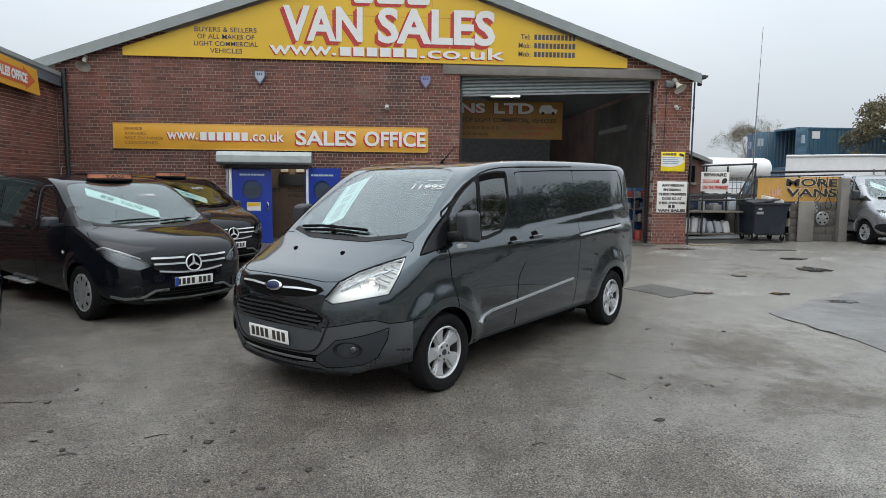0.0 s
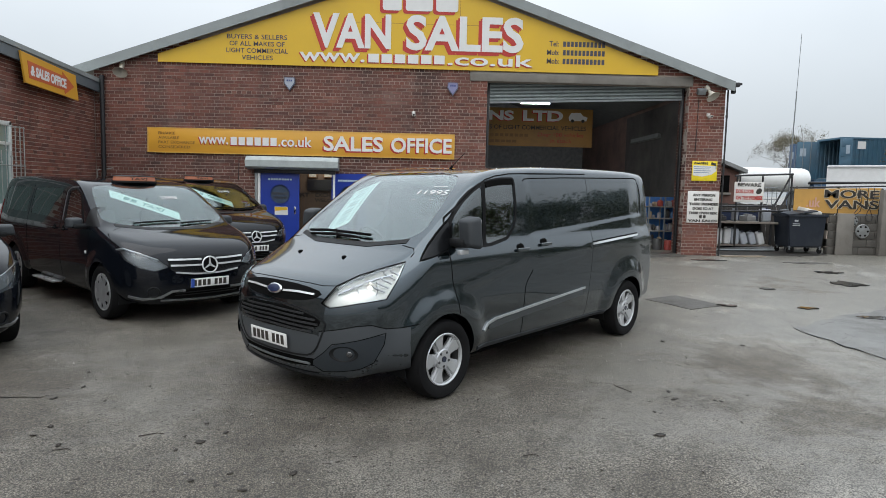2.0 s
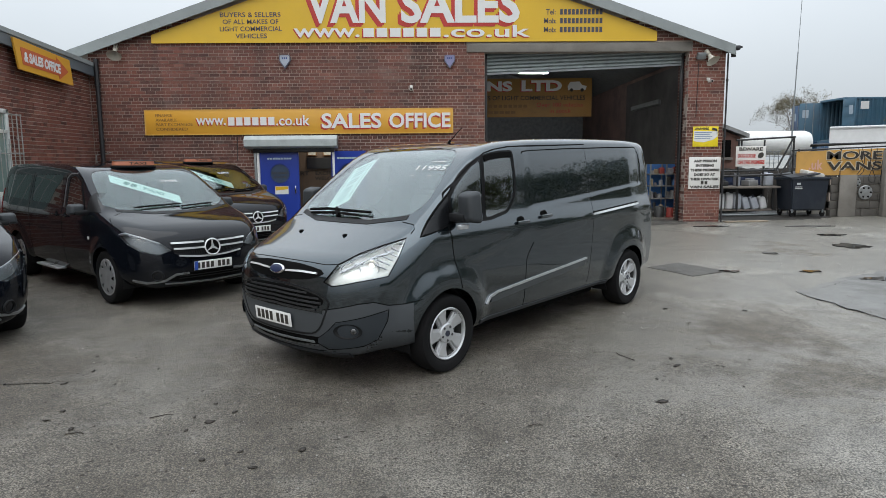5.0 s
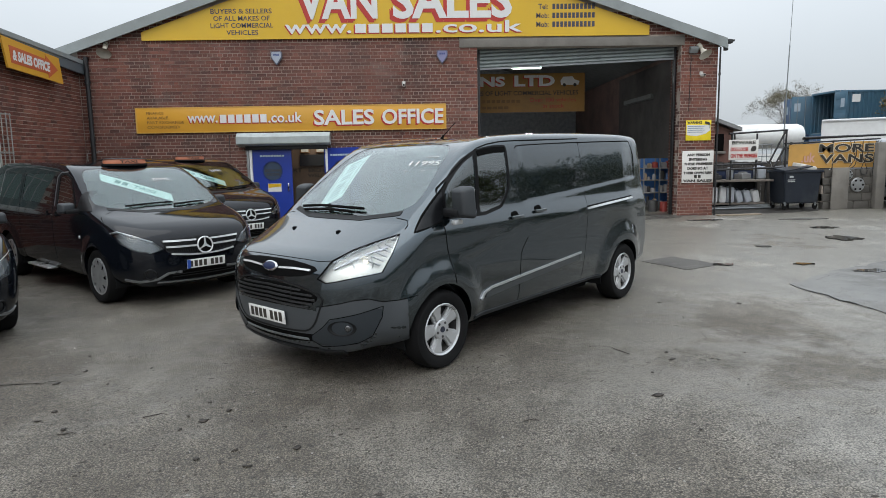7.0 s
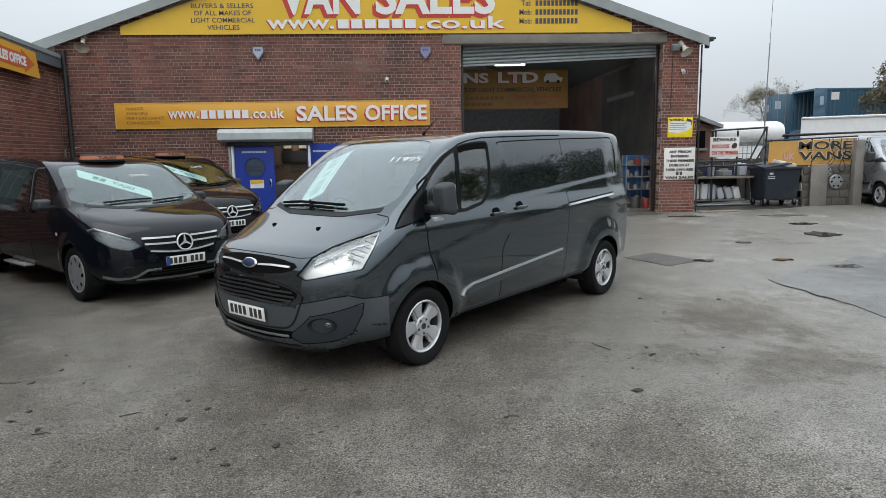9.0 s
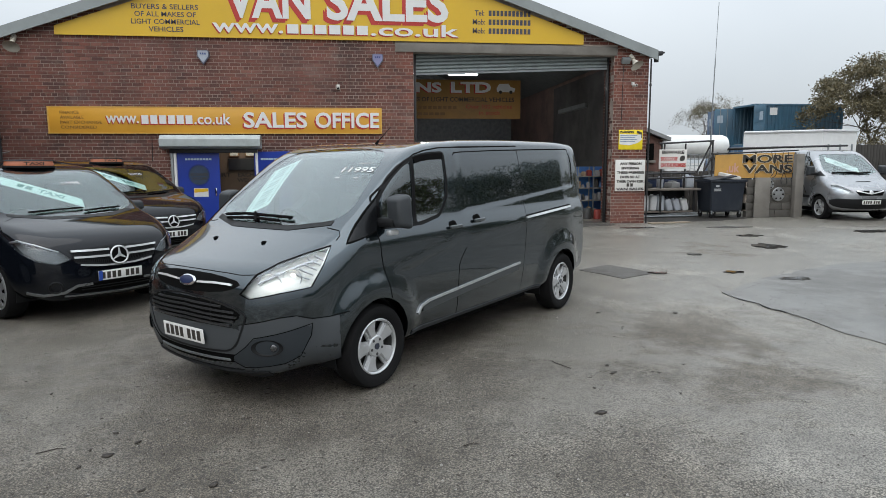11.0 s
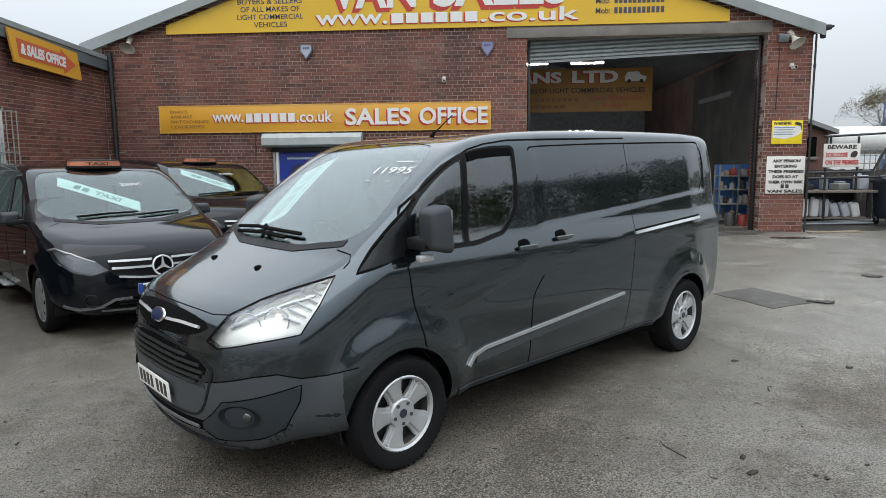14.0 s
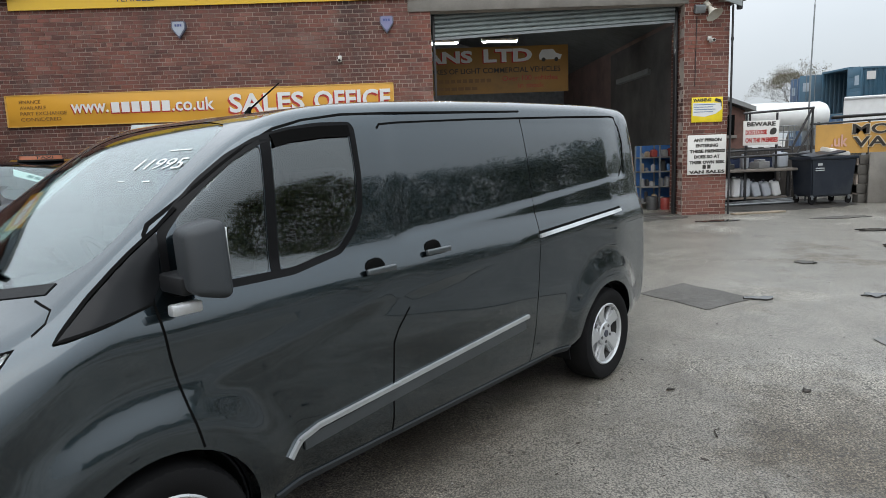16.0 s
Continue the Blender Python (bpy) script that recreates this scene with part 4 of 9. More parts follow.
TR_SPEC = dict(
    step=0.034,
    cab=(-1.42, 0.35, -0.86, 0.86, 0.62, 1.93),
    windscreen=[(-0.70, 1.33), (-0.35, 1.285), (0.35, 1.285), (0.70, 1.33), (0.80, 1.42), (0.665, 1.80), (0.58, 1.875), (0.3, 1.905), (-0.3, 1.905), (-0.58, 1.875), (-0.665, 1.80), (-0.80, 1.42)],
    corner=0.025,
    side_windows=[[(-0.17, 1.285), (-0.545, 1.275), (-0.60, 1.782), (-0.46, 1.722), (-0.33, 1.635), (-0.20, 1.520)], [(-0.60, 1.272), (-0.68, 1.272), (-0.91, 1.315), (-0.99, 1.385), (-1.052, 1.475), (-1.072, 1.655), (-1.075, 1.838), (-0.90, 1.838), (-0.74, 1.818), (-0.655, 1.800)]],
    side_glass=(SIDEGLASS, SIDEGLASS), wheel="alloy", wheel_y=0.90, wheel_z=0.327, dash=0.12, dash_z=1.17, seats=(-0.45, 0.18, 0.58), mirror=(-0.20, 0.995, 1.395, 0.285, 0.20),
    pockets=[(HL, 42, 0.12, True, 0.72)])
tr_m = pose(-0.314, 4.878, g(4.878) - 0.004, 0, 0.75, -133.6)
grey_van = van_core("panel_van", tr_m, TR, PAINT_GREY, TR_SPEC, "dark metallic grey long panel van parked on wet asphalt, headlights on", "van")


def grey_van_details(van):
    S = TR
    WHITE_LINER = mat("lamp_liner", (0.76, 0.725, 0.665), 0.25, metal=0.3, var=0.06, scale=30)
    for mir in (False, True):
        sg = -1 if mir else 1
        cover = to_part("headlight", shell_piece(S, HL, 42, 0.72, 1.9, 0.001, -0.006), CLEAR, van, "clear headlight with chrome reflectors, lit", mirror=mir)
        cover.visible_shadow = False
        to_part("lamp_liner", shell_piece(S, HL, 42, 0.72, 1.9, -0.05, -0.09), WHITE_LINER, cover, "silver lamp liner", mirror=mir)
        lamp_bowl(cover, (0.785, sg * 0.69, 0.930), (0.8, sg * 0.58, 0.05), 0.075, 5.0)
        lamp_bowl(cover, (0.665, sg * 0.79, 0.965), (0.75, sg * 0.65, 0.05), 0.062, 3.5)
        for k in range(5):
            xx, zz = 0.56 - 0.035 * k, 0.965 + 0.032 * k
            strip_part("lamp_rib", S, cover, mat("rib_grey", (0.28, 0.285, 0.29), 0.3, metal=0.5), [(plan45([(xx, 0.88, zz), (xx + 0.05, 0.78, zz + 0.055)], 42), 42, 0.006, -0.030, -0.05, mir)])
        for c, d, r in (((0.785, sg * 0.69, 0.930), (0.8, sg * 0.58, 0.05), 0.080), ((0.665, sg * 0.79, 0.965), (0.75, sg * 0.65, 0.05), 0.066)):
            ring(cover, "bowl_ring", facing(*c, d), r, 0.004, mat("ring_grey", (0.45, 0.45, 0.46), 0.25, metal=0.7))
        strip_part("lamp_divider", S, cover, mat("ring_grey", (0.45, 0.45, 0.46)), [(plan45([(0.86, 0.63, 0.955), (0.74, 0.71, 1.02), (0.60, 0.79, 1.07), (0.47, 0.86, 1.10)], 42), 42, 0.008, -0.028, -0.05, mir)])
        strip_part("lamp_bezel", S, cover, CHROME, [(HL[4:9], 42, 0.018, -0.004, -0.05, mir), (HL[2:5], 42, 0.012, -0.004, -0.05, mir)])
        strip_part("lamp_gap", S, cover, GAP, [(HL + HL[:1], 42, 0.007, 0.0015, -0.01, mir)])
    # upper slot with bars and plain oval badge
    slot = rounded([(-0.56, 0.945), (-0.3, 0.985), (0, 0.992), (0.3, 0.985), (0.56, 0.945), (0.46, 0.885), (0.2, 0.858), (-0.2, 0.858), (-0.46, 0.885)], 1)
    up = to_part("upper_grille", shell_piece(S, slot, 0, 0.2, 1.5, 0.002, -0.012), GAP, van, "black slot grille with chrome bars")
    for sgn in (1, -1):
        strip_part("chrome_bar", S, up, BRIGHT, [([(sgn * 0.12, 0.923), (sgn * 0.30, 0.930), (sgn * 0.47, 0.925)], 0, 0.014, 0.014, 0.0, False)], "chrome grille bar")
    m = on_skin(S, 0.0, 0.925, 0, 0.008)
    oval(up, "badge_rim", m, 0.098, 0.046, 0.012, CHROME, "chrome oval badge rim")
    oval(up, "badge", m @ pose(0, 0, 0.006), 0.086, 0.036, 0.009, mat("badge_blue", (0.008, 0.016, 0.055), 0.4), "plain blue oval badge")
    # main grille with slats
    gr = [(-0.575, 0.745), (-0.30, 0.805), (0, 0.818), (0.30, 0.805), (0.575, 0.745), (0.545, 0.675), (0.34, 0.643), (0, 0.632), (-0.34, 0.643), (-0.545, 0.675)]
    low = to_part("main_grille", shell_piece(S, rounded(gr, 1), 0, 0.2, 1.5, 0.002, -0.03), GAP, van, "black trapezoid grille with slats")
    for k, z in enumerate((0.785, 0.752, 0.718, 0.685, 0.655)):
        w = 0.40 + 0.12 * min(k, 1.2) - 0.03 * max(0, k - 2)
        strip_part("slat", S, low, mat("slat_grey", (0.024, 0.025, 0.027), 0.4, var=0.1), [([(-w, z - 0.03 * w), (0, z), (w, z - 0.03 * w)], 0, 0.014, 0.012, -0.01, False)])
    for sgn in (-1, 1):
        strip_part("strut", S, low, PLASTIC, [([(sgn * 0.30, 0.80), (sgn * 0.30, 0.645)], 0, 0.008, 0.008, -0.01, False)])
    strip_part("grille_frame", S, van, PLASTIC, [(rounded([(-0.62, 0.74), (-0.32, 0.83), (0.32, 0.83), (0.62, 0.74), (0.60, 0.66), (0.50, 0.455), (0.3, 0.43), (-0.3, 0.43), (-0.50, 0.455), (-0.60, 0.66)], 2), 0, 0.014, 0.005, -0.02, False)], "black surround of the lower grille")
    SATIN = mat("bumper_satin", (0.052, 0.058, 0.064), 0.42, var=0.08, scale=3, grain=300, bump=0.05, spec=0.45)
    to_part("bumper", shell_piece(S, fillet([(-0.56, 0.618), (-0.34, 0.628), (0.34, 0.628), (0.56, 0.618), (0.60, 0.50), (0.50, 0.30), (-0.50, 0.30), (-0.60, 0.50)], 0.04), 0, 0.2, 1.5, 0.001, -0.01), SATIN, van, "satin grey bumper centre")
    for mir in (False, True):
        corner = plan45([(0.973, 0.554, 0.645), (0.829, 0.822, 0.703), (0.728, 0.89, 0.709), (0.615, 0.932, 0.671), (0.487, 0.962, 0.663), (0.40, 0.99, 0.668), (0.40, 0.99, 0.31), (0.62, 0.92, 0.285), (0.85, 0.72, 0.275), (0.965, 0.53, 0.29)], 45)
        to_part("bumper_corner", shell_piece(S, corner, 45, 0.6, 1.7, 0.0016, -0.01), SATIN, van, "satin grey bumper corner", mirror=mir)
    number_plate(van, on_skin(S, -0.02, 0.535, 0, 0.012))
    # lower intake with silver line
    lo = to_part("lower_intake", shell_piece(S, rounded([(-0.56, 0.425), (-0.3, 0.415), (0.3, 0.415), (0.56, 0.425), (0.44, 0.335), (-0.44, 0.335)], 1), 0, 0.2, 1.5, 0.002, -0.03), GAP, van, "black lower air intake")
    strip_part("silver_line", S, lo, STEEL, [([(-0.44, 0.378), (0, 0.372), (0.44, 0.378)], 0, 0.014, 0.012, -0.01, False)])
    strip_part("front_lip", S, van, PLASTIC, [([(-0.70, 0.285), (-0.35, 0.268), (0.35, 0.268), (0.70, 0.285)], 0, 0.03, 0.016, -0.02, False)], "black lip under the bumper")
    for mir in (False, True):
        sg = -1 if mir else 1
        fog = plan45([(0.975, 0.44, 0.385), (0.954, 0.595, 0.490), (0.935, 0.667, 0.561), (0.80, 0.83, 0.600), (0.617, 0.93, 0.643), (0.625, 0.92, 0.554), (0.688, 0.872, 0.410), (0.776, 0.805, 0.362), (0.93, 0.55, 0.325)], 38)
        to_part("fog_panel", shell_piece(S, rounded(fog, 1), 38, 0.6, 1.7, 0.004, -0.01), mat("fog_panel_grey", (0.028, 0.034, 0.040), 0.42, var=0.08, spec=0.35), van, "grey fog lamp panel of the bumper", mirror=mir)
        strip_part("bumper_gap", S, van, GAP, [(fog + fog[:1], 38, 0.005, 0.0055, -0.01, mir)])
        fp = plan45([(0.883, 0.745, 0.490)], 38)[0]
        fm = on_skin(S, fp[0], fp[1], 38, 0.003)
        P, N = S.hit([fp[0]], [fp[1]], 38)
        bm = bmesh.new()
        lathe(bm, [(1.0, 0.006), (0.9, 0.004), (0.7, -0.02), (0.0, -0.02), (0.0, -0.03), (1.0, -0.03)], 28, axis="Z")
        bmesh.ops.transform(bm, matrix=fm @ Matrix.Diagonal((0.115, 0.062, 0.5, 1)), verts=bm.verts)
        if mir:
            bmesh.ops.scale(bm, vec=(1, -1, 1), verts=bm.verts)
            bmesh.ops.reverse_faces(bm, faces=bm.faces)
        rec = part("fog_recess", bm, PLASTIC, van, "dark fog lamp recess")
        bm = bmesh.new()
        bmesh.ops.create_uvsphere(bm, u_segments=16, v_segments=10, radius=0.026, matrix=fm @ pose(0.045, 0.0, 0.0) @ Matrix.Diagonal((1, 1, 0.4, 1)))
        if mir:
            bmesh.ops.scale(bm, vec=(1, -1, 1), verts=bm.verts)
            bmesh.ops.reverse_faces(bm, faces=bm.faces)
        part("fog_lamp", bm, mat("fog_glass", (0.07, 0.072, 0.075), 0.2, metal=0.5, coat=1.0), rec)
        # seams
        strip_part("seam", S, van, GAP, [(plan45([(0.973, 0.554, 0.650), (0.829, 0.822, 0.708), (0.728, 0.89, 0.714), (0.615, 0.932, 0.676), (0.487, 0.962, 0.668), (0.318, 1.017, 0.683)], 45), 45, 0.006, 0.0015, -0.01, mir)])
        strip_part("bonnet_seam", S, van, GAP, [(plan45([(0.27, 0.845, 1.205), (0.19, 0.80, 1.235), (0.12, 0.72, 1.268), (0.13, 0.60, 1.285)], 48), 48, 0.006, 0.0015, -0.01, mir)])
        strip_part("bonnet_seam", S, van, GAP, [(plan45([(0.845, 0.616, 1.0), (0.88, 0.50, 0.992), (0.905, 0.36, 1.0), (0.925, 0.18, 1.004), (0.93, 0.0, 1.005)], 20), 20, 0.0035, 0.0015, -0.01, mir)])
        strip_part("seam", S, van, GAP, [(side([(-2.475, 1.930), (-1.655, 1.918), (-1.378, 1.914), (-1.055, 1.905), (-0.831, 1.879), (-0.685, 1.845), (-0.541, 1.779), (-0.405, 1.697), (-0.279, 1.616), (-0.187, 1.557), (-0.117, 1.511), (-0.090, 1.478), (-0.080, 1.435), (-0.084, 1.375), (-0.064, 1.242), (-0.085, 1.05), (-0.12, 0.86), (-0.155, 0.70)]), 90, 0.009, 0.0015, -0.01, mir)])
        strip_part("seam", S, van, GAP, [(side([(-1.285, 0.97), (-1.20, 0.88), (-1.165, 0.82), (-1.15, 0.61), (-1.165, 0.36)]), 90, 0.008, 0.0015, -0.01, mir)])
        strip_part("slide_door_seam", S, van, GAP, [(side([(-1.255, 1.838), (-1.275, 1.858), (-1.40, 1.866), (-2.01, 1.882), (-3.0, 1.896), (-3.68, 1.902), (-3.75, 1.892), (-3.80, 1.82), (-3.825, 1.70), (-3.79, 1.54), (-3.70, 1.455)]), 90, 0.010, 0.002, -0.012, mir), (side([(-2.475, 1.880), (-2.49, 1.62), (-2.49, 1.42), (-2.47, 1.22), (-2.44, 0.95), (-2.40, 0.68), (-2.37, 0.37)]), 90, 0.004, 0.0010, -0.01, mir)])
        strip_part("slide_rail", S, van, mat("rail_silver", (0.62, 0.64, 0.65), 0.3, metal=0.6), [(side([(-2.46, 1.162), (-3.0, 1.186), (-3.58, 1.211)]), 90, 0.022, 0.012, -0.005, mir)], "bright slide rail of the load door")
        strip_part("rail_gap", S, van, GAP, [(side([(-2.46, 1.183), (-3.0, 1.207), (-3.58, 1.232)]), 90, 0.014, 0.003, -0.01, mir)])
        strip_part("side_moulding", S, van, mat("moulding_silver", (0.50, 0.52, 0.53), 0.3, metal=0.6), [(side([(-0.535, 0.485), (-0.60, 0.545), (-0.70, 0.575), (-1.32, 0.622), (-2.30, 0.69)]), 90, 0.020, 0.016, -0.005, mir)], "silver strip along the side")
        strip_part("moulding_base", S, van, mat("bumper_grey", (0.05, 0.056, 0.06), 0.38), [(side([(-0.62, 0.515), (-1.32, 0.578), (-2.27, 0.645)]), 90, 0.06, 0.009, -0.005, mir)])
        strip_part("sill", S, van, MIRROR_GREY, [(side([(-0.46, 0.335), (-2.82, 0.345)]), 90, 0.035, 0.010, -0.02, mir)], "dark sill edge")
        # black corner panel ahead of the door window
        to_part("corner_panel", shell_piece(S, side([(0.25, 1.185), (0.115, 1.302), (0.031, 1.372), (-0.033, 1.421), (-0.125, 1.487), (-0.10, 1.31), (-0.06, 1.25)]), 90, 0.70, 1.3, 0.007, -0.01), mat("corner_gloss", (0.006, 0.0065, 0.0075), 0.25, var=0.05, spec=0.22), van, "black plastic corner panel", mirror=mir)
        strip_part("seam", S, van, GAP, [(side([(-0.06, 1.245), (0.10, 1.207), (0.255, 1.178), (0.115, 1.306), (0.031, 1.376), (-0.033, 1.425), (-0.135, 1.497), (-0.215, 1.560)]), 90, 0.009, 0.0085, -0.01, mir)])
        wf = [(-0.13, 1.268), (-0.387, 1.258), (-0.655, 1.258), (-0.92, 1.302), (-1.015, 1.385), (-1.072, 1.475), (-1.092, 1.64), (-1.096, 1.856), (-0.90, 1.852), (-0.73, 1.831), (-0.596, 1.797), (-0.466, 1.735), (-0.334, 1.649), (-0.215, 1.555), (-0.135, 1.470)]
        wf = fillet(side(wf), 0.03)
        strip_part("window_seal", S, van, SEAL, [(wf + wf[:1], 90, 0.030, 0.003, -0.02, mir), (side([(-0.573, 1.268), (-0.628, 1.80)]), 90, 0.044, 0.003, -0.02, mir)], "black window surround")
        strip_part("wind_deflector", S, van, GAP, [(side([(-0.66, 1.792), (-0.76, 1.812), (-0.92, 1.826), (-1.075, 1.828)]), 90, 0.050, 0.010, 0.003, mir)])
        door_handle(S, van, -1.09, 1.190, mir)
        door_handle(S, van, -1.50, 1.218, mir)
    rear_lamp(S, van, [(-4.12, 0.95), (-4.3, 0.93), (-4.3, 1.32), (-4.14, 1.30)])
    for sgn in (1, -1):
        bm = bmesh.new()
        box(bm, -3.735, -3.715, sgn * 0.72, sgn * 0.94, 0.14, 0.50, 0.006)
        part("mud_flap", bm, RUBBER, van)
        bm = bmesh.new()
        box(bm, -0.17, -0.06, sgn * 1.06, sgn * 1.10, 1.215, 1.255, 0.008)
        part("mirror_lamp", bm, ALLOY, van)
    # wipers, washer jets, roof aerial
    for pts in ([(-0.60, 1.325), (-0.30, 1.342), (-0.02, 1.338), (0.30, 1.332)], [(-0.52, 1.300), (-0.15, 1.315), (0.18, 1.305)]):
        strip_part("wiper", S, van, GAP, [(pts, 0, 0.012, 0.028, 0.012, False)], "black wiper blade")
    strip_part("wiper_arm", S, van, GAP, [([(-0.08, 1.29), (-0.20, 1.355)], 0, 0.012, 0.03, 0.01, False)])
    cowl = [(-0.72, 1.318), (-0.36, 1.272), (0.36, 1.272), (0.72, 1.318)]
    strip_part("cowl_panel", S, van, PLASTIC, [(cowl, 0, 0.032, 0.004, -0.02, False)], "black scuttle panel under the windscreen")
    for y in (-0.32, 0.30):
        P, N = S.hit([y], [1.175], 0)
        bm = bmesh.new()
        bmesh.ops.create_uvsphere(bm, u_segments=10, v_segments=6, radius=1, matrix=Matrix.Translation(P[0]) @ Matrix.Diagonal((0.028, 0.018, 0.014, 1)))
        part("washer_jet", bm, GAP, van)
    bm = bmesh.new()
    rod(bm, (-1.02, 0.12, 1.945), (-1.05, 0.12, 1.985), 0.018, 10, 0.010)
    rod(bm, (-1.05, 0.12, 1.98), (-1.24, 0.12, 2.12), 0.0055, 6, 0.004)
    part("roof_aerial", bm, GAP, van)
    # price figures and the white notice on the windscreen
    CHALK = mat("window_chalk", (0.62, 0.65, 0.65), 0.6, var=0.05)
    text_on("price_figures", S, van, "11995", 0.505, 1.722, 0, 0.34, 0.075, 0, CHALK, 0.0005, 0.0)
    for y, w, z, h in ((0.36, 0.05, 1.655, 0.004), (0.56, 0.05, 1.655, 0.004), (0.52, 0.16, 1.775, 0.004)):
        strip_part("window_note", S, van, CHALK, [([(y - w / 2, z), (y + w / 2, z + 0.001)], 0, h, 0.001, 0.0, False)])
    a, b = (-0.285, 1.385), (-0.505, 1.775)
    nt = strip_part("windscreen_notice", S, van, mat("notice_card", (0.62, 0.72, 0.71), 0.6, var=0.06), [([a, b], 0, 0.225, -0.014, -0.019, False)], "pale notice strip behind the windscreen with unreadable writing")
    ink = mat("notice_ink", (0.20, 0.30, 0.31), 0.6)
    dy, dz = (b[0] - a[0]) / 0.448, (b[1] - a[1]) / 0.448
    for k in range(14):
        t = 0.09 + 0.82 * k / 13
        y, z = a[0] + (b[0] - a[0]) * t, a[1] + (b[1] - a[1]) * t
        if k not in (6, 9):
            strip_part("notice_bar", S, nt, ink, [([(y - 0.045 * dz, z + 0.045 * dy), (y + 0.045 * dz, z - 0.045 * dy)], 0, 0.016 if k % 3 else 0.008, -0.0125, -0.014, False)])
    for o in (-0.088, 0.088):
        strip_part("notice_line", S, nt, ink, [([(a[0] + 0.04 * dy + o * dz, a[1] + 0.04 * dz - o * dy), (b[0] - 0.04 * dy + o * dz, b[1] - 0.04 * dz - o * dy)], 0, 0.006, -0.0125, -0.014, False)])



grey_van_details(grey_van)

# ---- the black people carriers with roof signs, parked in a row
VT = Shell(
    [(-4.18, 0.33), (-2.0, 0.27), (0.45, 0.25), (0.76, 0.21), (0.85, 0.26), (0.895, 0.40), (0.90, 0.56), (0.885, 0.74), (0.83, 0.90), (0.70, 0.985), (0.44, 1.065), (0.16, 1.13), (-0.05, 1.20), (-0.28, 1.36), (-0.58, 1.57), (-0.86, 1.745), (-1.10, 1.83), (-1.5, 1.885), (-2.4, 1.905), (-3.4, 1.895), (-3.90, 1.872), (-4.07, 1.82), (-4.15, 1.58), (-4.20, 1.1), (-4.21, 0.7), (-4.19, 0.42)],
    [(0.0, 0.88), (0.28, 0.905), (0.45, 0.94), (0.62, 0.96), (0.85, 0.965), (1.0, 0.962), (1.12, 0.95), (1.25, 0.925), (1.5, 0.875), (1.7, 0.83), (1.9, 0.78), (2.4, 0.74)],
    0.24, 0.08, -4.21, (0.0, -3.20), 0.385, nose_round=0.28, edge_round=0.10)
VHL = plan45([(0.84, 0.50, 0.70), (0.80, 0.66, 0.655), (0.70, 0.82, 0.70), (0.55, 0.90, 0.78), (0.36, 0.92, 0.905), (0.44, 0.86, 0.93), (0.62, 0.74, 0.88), (0.78, 0.60, 0.80)], 45)
VT_SPEC = dict(
    screen_glass=TAXI_SCREEN,
    cab=(-4.05, 0.20, -0.84, 0.84, 0.55, 1.84),
    windscreen=[(-0.72, 1.21), (-0.35, 1.155), (0.35, 1.155), (0.72, 1.21), (0.855, 1.28), (0.735, 1.70), (0.65, 1.775), (0.3, 1.80), (-0.3, 1.80), (-0.65, 1.775), (-0.735, 1.70), (-0.855, 1.28)],
    side_windows=[[(-0.62, 1.20), (-1.18, 1.21), (-1.24, 1.66), (-1.06, 1.70), (-0.88, 1.63)], [(-1.42, 1.22), (-2.55, 1.24), (-2.58, 1.70), (-1.50, 1.72)], [(-2.72, 1.245), (-3.80, 1.265), (-3.92, 1.62), (-3.80, 1.69), (-2.74, 1.70)]],
    side_glass=(SIDEGLASS, TINTED, TINTED), wheel="trim", wheel_y=0.845, dash=0.0, dash_z=1.06, seats=(-0.42, 0.42), mirror=(-0.52, 0.97, 1.21, 0.17, 0.20),
    pockets=[(VHL, 45, 0.10, True, 0.78)])
tx_m = pose(-3.19, 7.68, g(7.68) - 0.004, 0, 0.6, -42)
taxi = van_core("taxi", tx_m, VT, PAINT_BLACK, VT_SPEC, "black people carrier taxi with an orange roof sign", "taxi", "row of black taxis")


